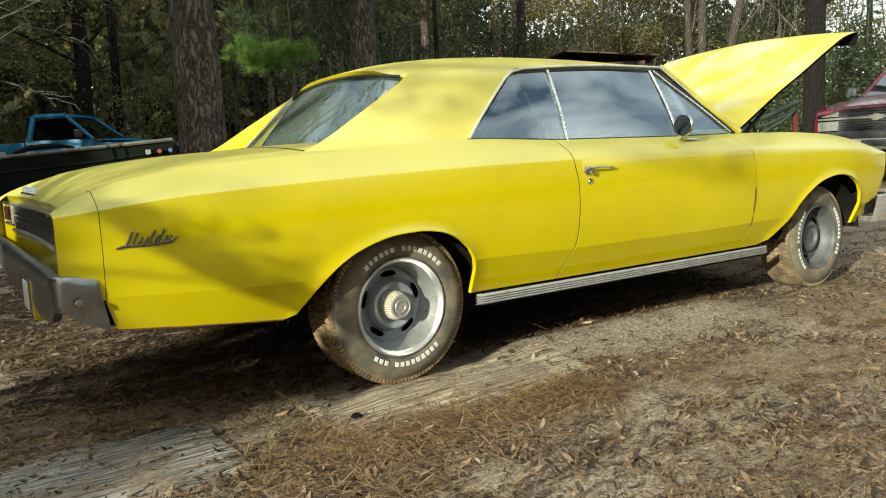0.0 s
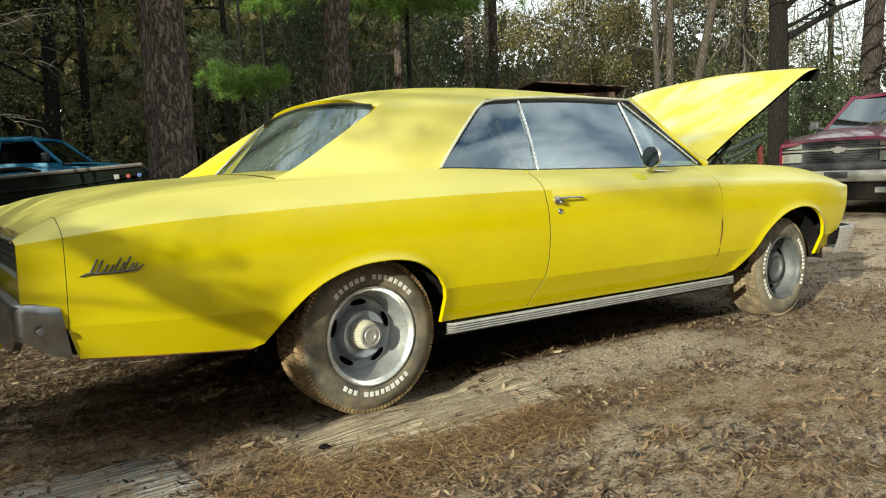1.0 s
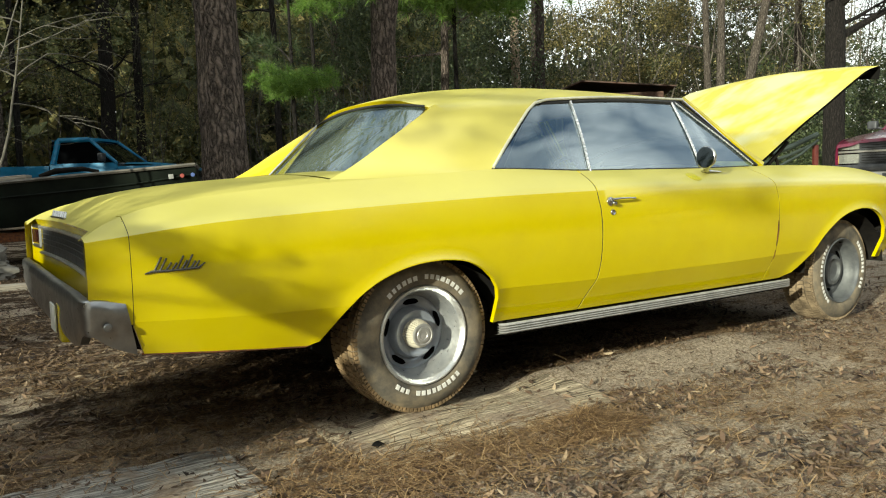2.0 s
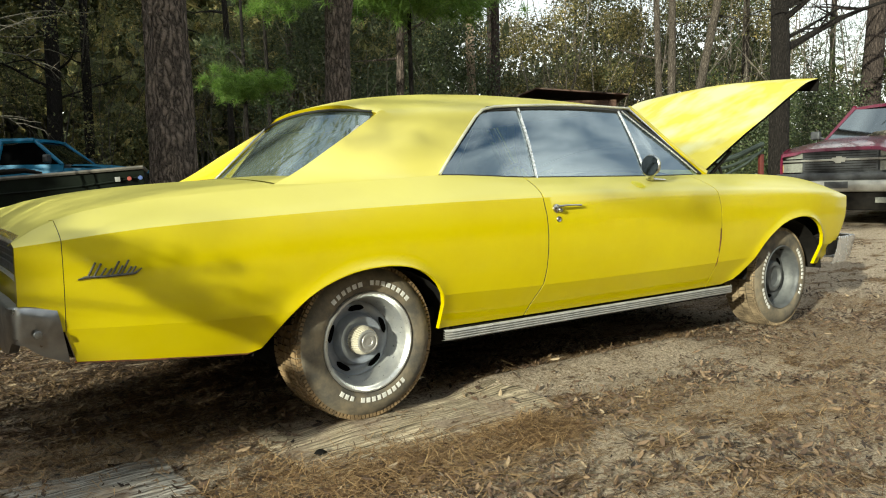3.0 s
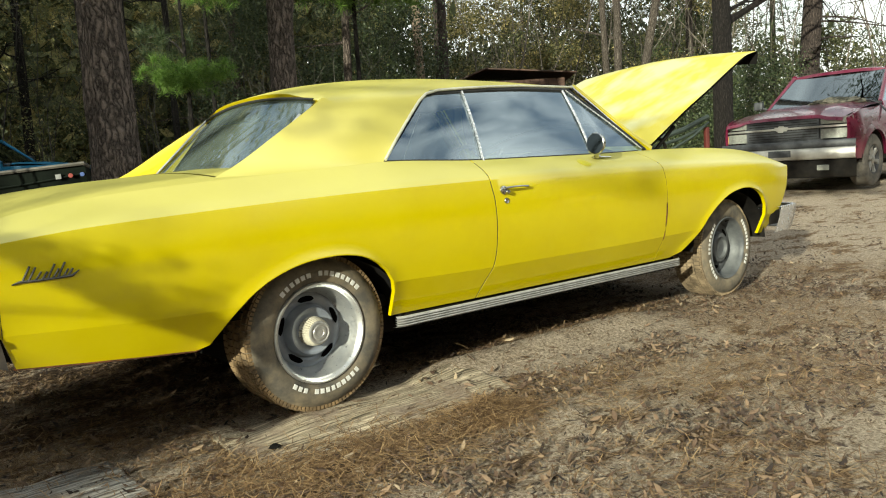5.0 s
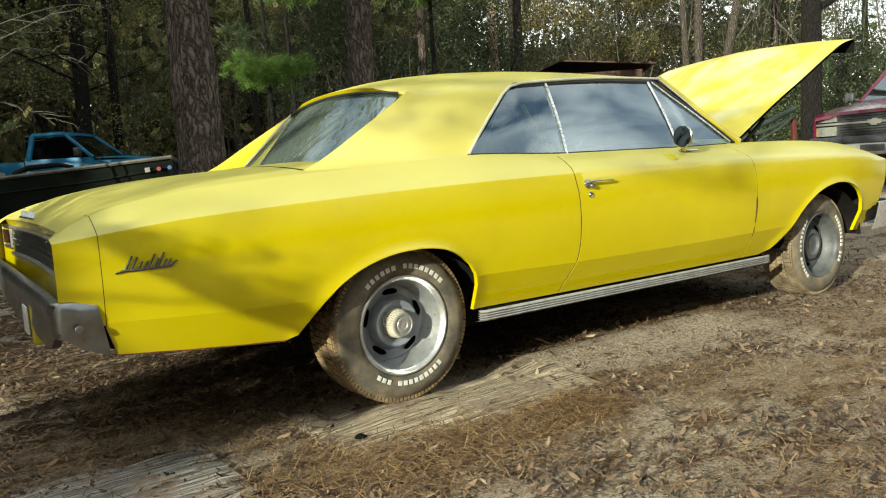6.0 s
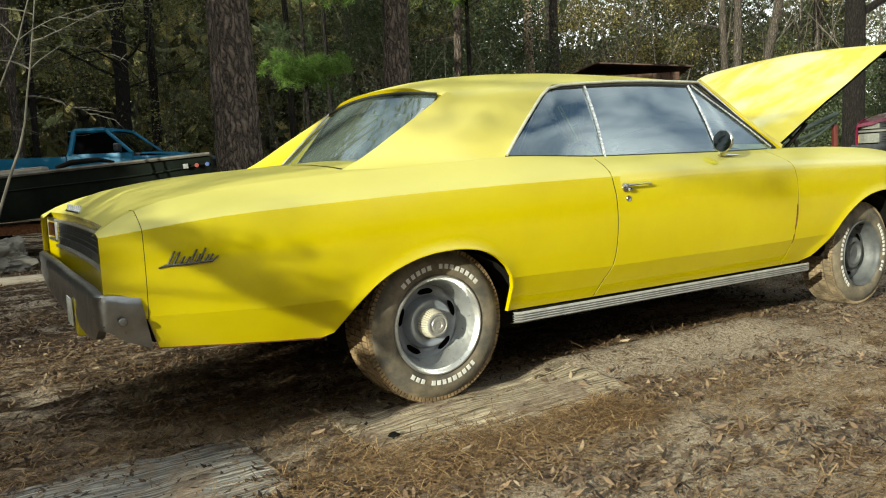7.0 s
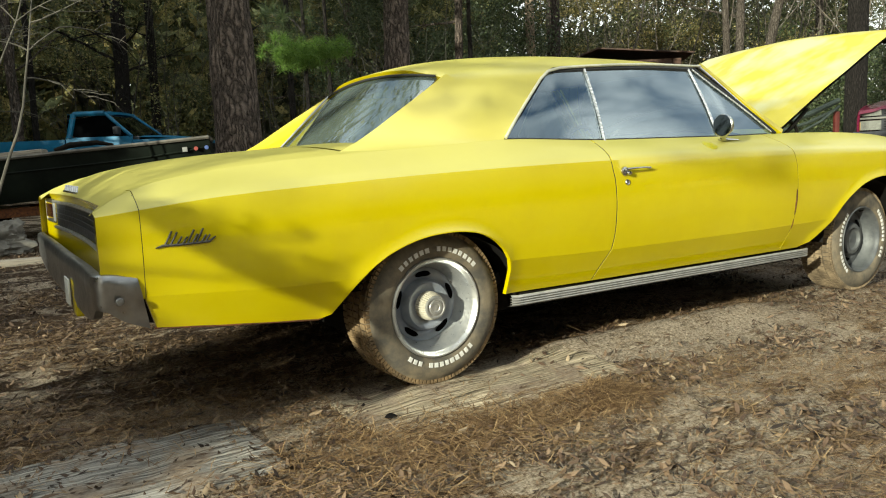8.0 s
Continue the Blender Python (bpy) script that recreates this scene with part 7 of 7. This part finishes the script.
for k, (x, y, r) in enumerate(((-0.17, -1.20, 0.009), (-0.135, -1.235, 0.007), (-0.105, -1.275, 0.012))):
    bm = bmesh.new()
    bmesh.ops.create_icosphere(bm, subdivisions=2, radius=r)
    for v in bm.verts:
        v.co = Vector((v.co.x * 1.3, v.co.y, v.co.z * 0.6)) * (1 + 0.5 * noise.noise(v.co * 90 + Vector((k, 0, 0))))
    chip = tagged(link_bm("stone_chip", bm, surface("pale_stone", (0.55, 0.50, 0.42), (0.70, 0.66, 0.58), 60)), "small pale stone chip on the dirt", "stone", "pale chips by the plywood")
    chip.matrix_basis = pose(x, y, ground_z(x, y) + 0.010)

# litter on the ground
M_DEADLEAF = leafy("dead_leaves", [(0.0, (0.014, 0.008, 0.005)), (0.45, (0.095, 0.056, 0.034)), (0.93, (0.22, 0.148, 0.088)), (1.0, (0.36, 0.28, 0.18))], 0.1, 0.75)
M_STRAW = leafy("pine_straw", [(0.0, (0.06, 0.027, 0.010)), (0.5, (0.21, 0.120, 0.050)), (1.0, (0.48, 0.32, 0.155))], 0.1, 0.8)


def strew(rng, n, x, y, thresh, scale, off, soft=0.9):
    """Spots in drifts, thinning out towards the edges of the stretch."""
    pts = []
    while len(pts) < n:
        px, py = rng.uniform(*x), rng.uniform(*y)
        if rng.random() * soft > min(px - x[0], x[1] - px, py - y[0], y[1] - py):
            continue
        if noise.noise((px * scale, py * scale, off)) + 0.35 * noise.noise((px * scale * 3, py * scale * 3, off)) > thresh + rng.normal() * 0.18:
            pts.append((px, py))
    return pts


def make_leaves():
    rng = np.random.default_rng(201)
    vs, fs = [], []
    spots = strew(rng, 23000, (-3.0, 9.0), (-3.2, 5.0), 0.0, 1.1, 31.0) + strew(rng, 30000, (-2.9, 4.6), (-3.2, 2.2), 0.05, 1.6, 51.0) + [(x, y) for x, y in strew(rng, 60000, (-6.0, 8.5), (-8.0, -2.6), -0.45, 1.1, 31.0) if rng.random() < min((x + 6.0) / 3.5, (8.5 - x) / 3.5, (y + 8.0) / 3.0)]
    spots += strew(rng, 18000, (-3.2, 1.0), (-1.1, 6.0), -0.6, 1.1, 77.0) + strew(rng, 5000, (-1.6, 2.4), (-2.5, -0.95), 0.1, 2.1, 91.0)
    for x, y in spots:
        # fewer leaves along the bank and the plywood
        if -0.4 < x < 1.7 and -1.14 < y < -0.60 and rng.random() < 0.72:
            continue
        a, s = rng.uniform(0, 2 * math.pi), 0.006 + 0.022 * rng.random() ** 2.5
        tilt, roll = rng.normal() * 0.35, rng.normal() * 0.35
        curl = rng.uniform(-0.2, 0.7)
        z = ground_z(x, y) + 0.008 + 0.008 * rng.random()
        m = Matrix.Translation((x, y, z)) @ Euler((tilt, roll, a)).to_matrix().to_4x4()
        b = len(vs)
        for u, v in ((-1, 0.1), (-0.3, 0.34), (0.35, 0.20), (1, -0.08), (0.3, -0.34), (-0.4, -0.18)):
            vs.append(m @ Vector((u * s, v * s, curl * s * (v * v * 1.6 + u * u * 0.35))))
        fs += [(b, b + 1, b + 2, b + 3), (b, b + 3, b + 4, b + 5)]
    ob = mesh_np("dead_leaves", np.array(vs), np.array(fs), M_DEADLEAF)
    tagged(ob, "curled brown dead leaves scattered on the dirt", "leaves", kind="stuff")


def make_straw():
    rng = np.random.default_rng(202)
    vs, fs = [], []
    spots = strew(rng, 70000, (-3.0, 5.0), (-3.2, 3.0), -0.05, 1.3, 12.0)
    spots += [(0.42 + rng.normal() * 0.09, -1.40 + rng.normal() * 0.05) for _ in range(2000)]
    spots += [(-0.15 + rng.normal() * 0.35, -1.30 + rng.normal() * 0.16) for _ in range(4200)]
    for x, y in spots:
        if -0.35 < x < 1.5 and -1.20 + 0.10 * (x < 0.4) < y < -0.62 and rng.random() < 0.80:
            continue
        a, ln = rng.uniform(0, 2 * math.pi), rng.uniform(0.035, 0.09)
        z = ground_z(x, y) + 0.006 + abs(rng.normal()) * 0.008
        d = Vector((math.cos(a), math.sin(a), rng.normal() * 0.10))
        s = Vector((-d.y, d.x, 0)) * 0.0011
        m = d.cross(Vector((0, 0, 1))) * rng.normal() * 0.05
        p = Vector((x, y, z))
        e, f = p + (d + m) * ln * 0.5, p + d * ln
        b = len(vs)
        vs += [p - s, p + s, e + s, e - s, f + s, f - s]
        fs += [(b, b + 1, b + 2, b + 3), (b + 3, b + 2, b + 4, b + 5)]
    ob = mesh_np("pine_straw", np.array(vs), np.array(fs), M_STRAW)
    tagged(ob, "loose brown pine straw strewn on the dirt", "pine straw", kind="stuff")


make_leaves()
make_straw()
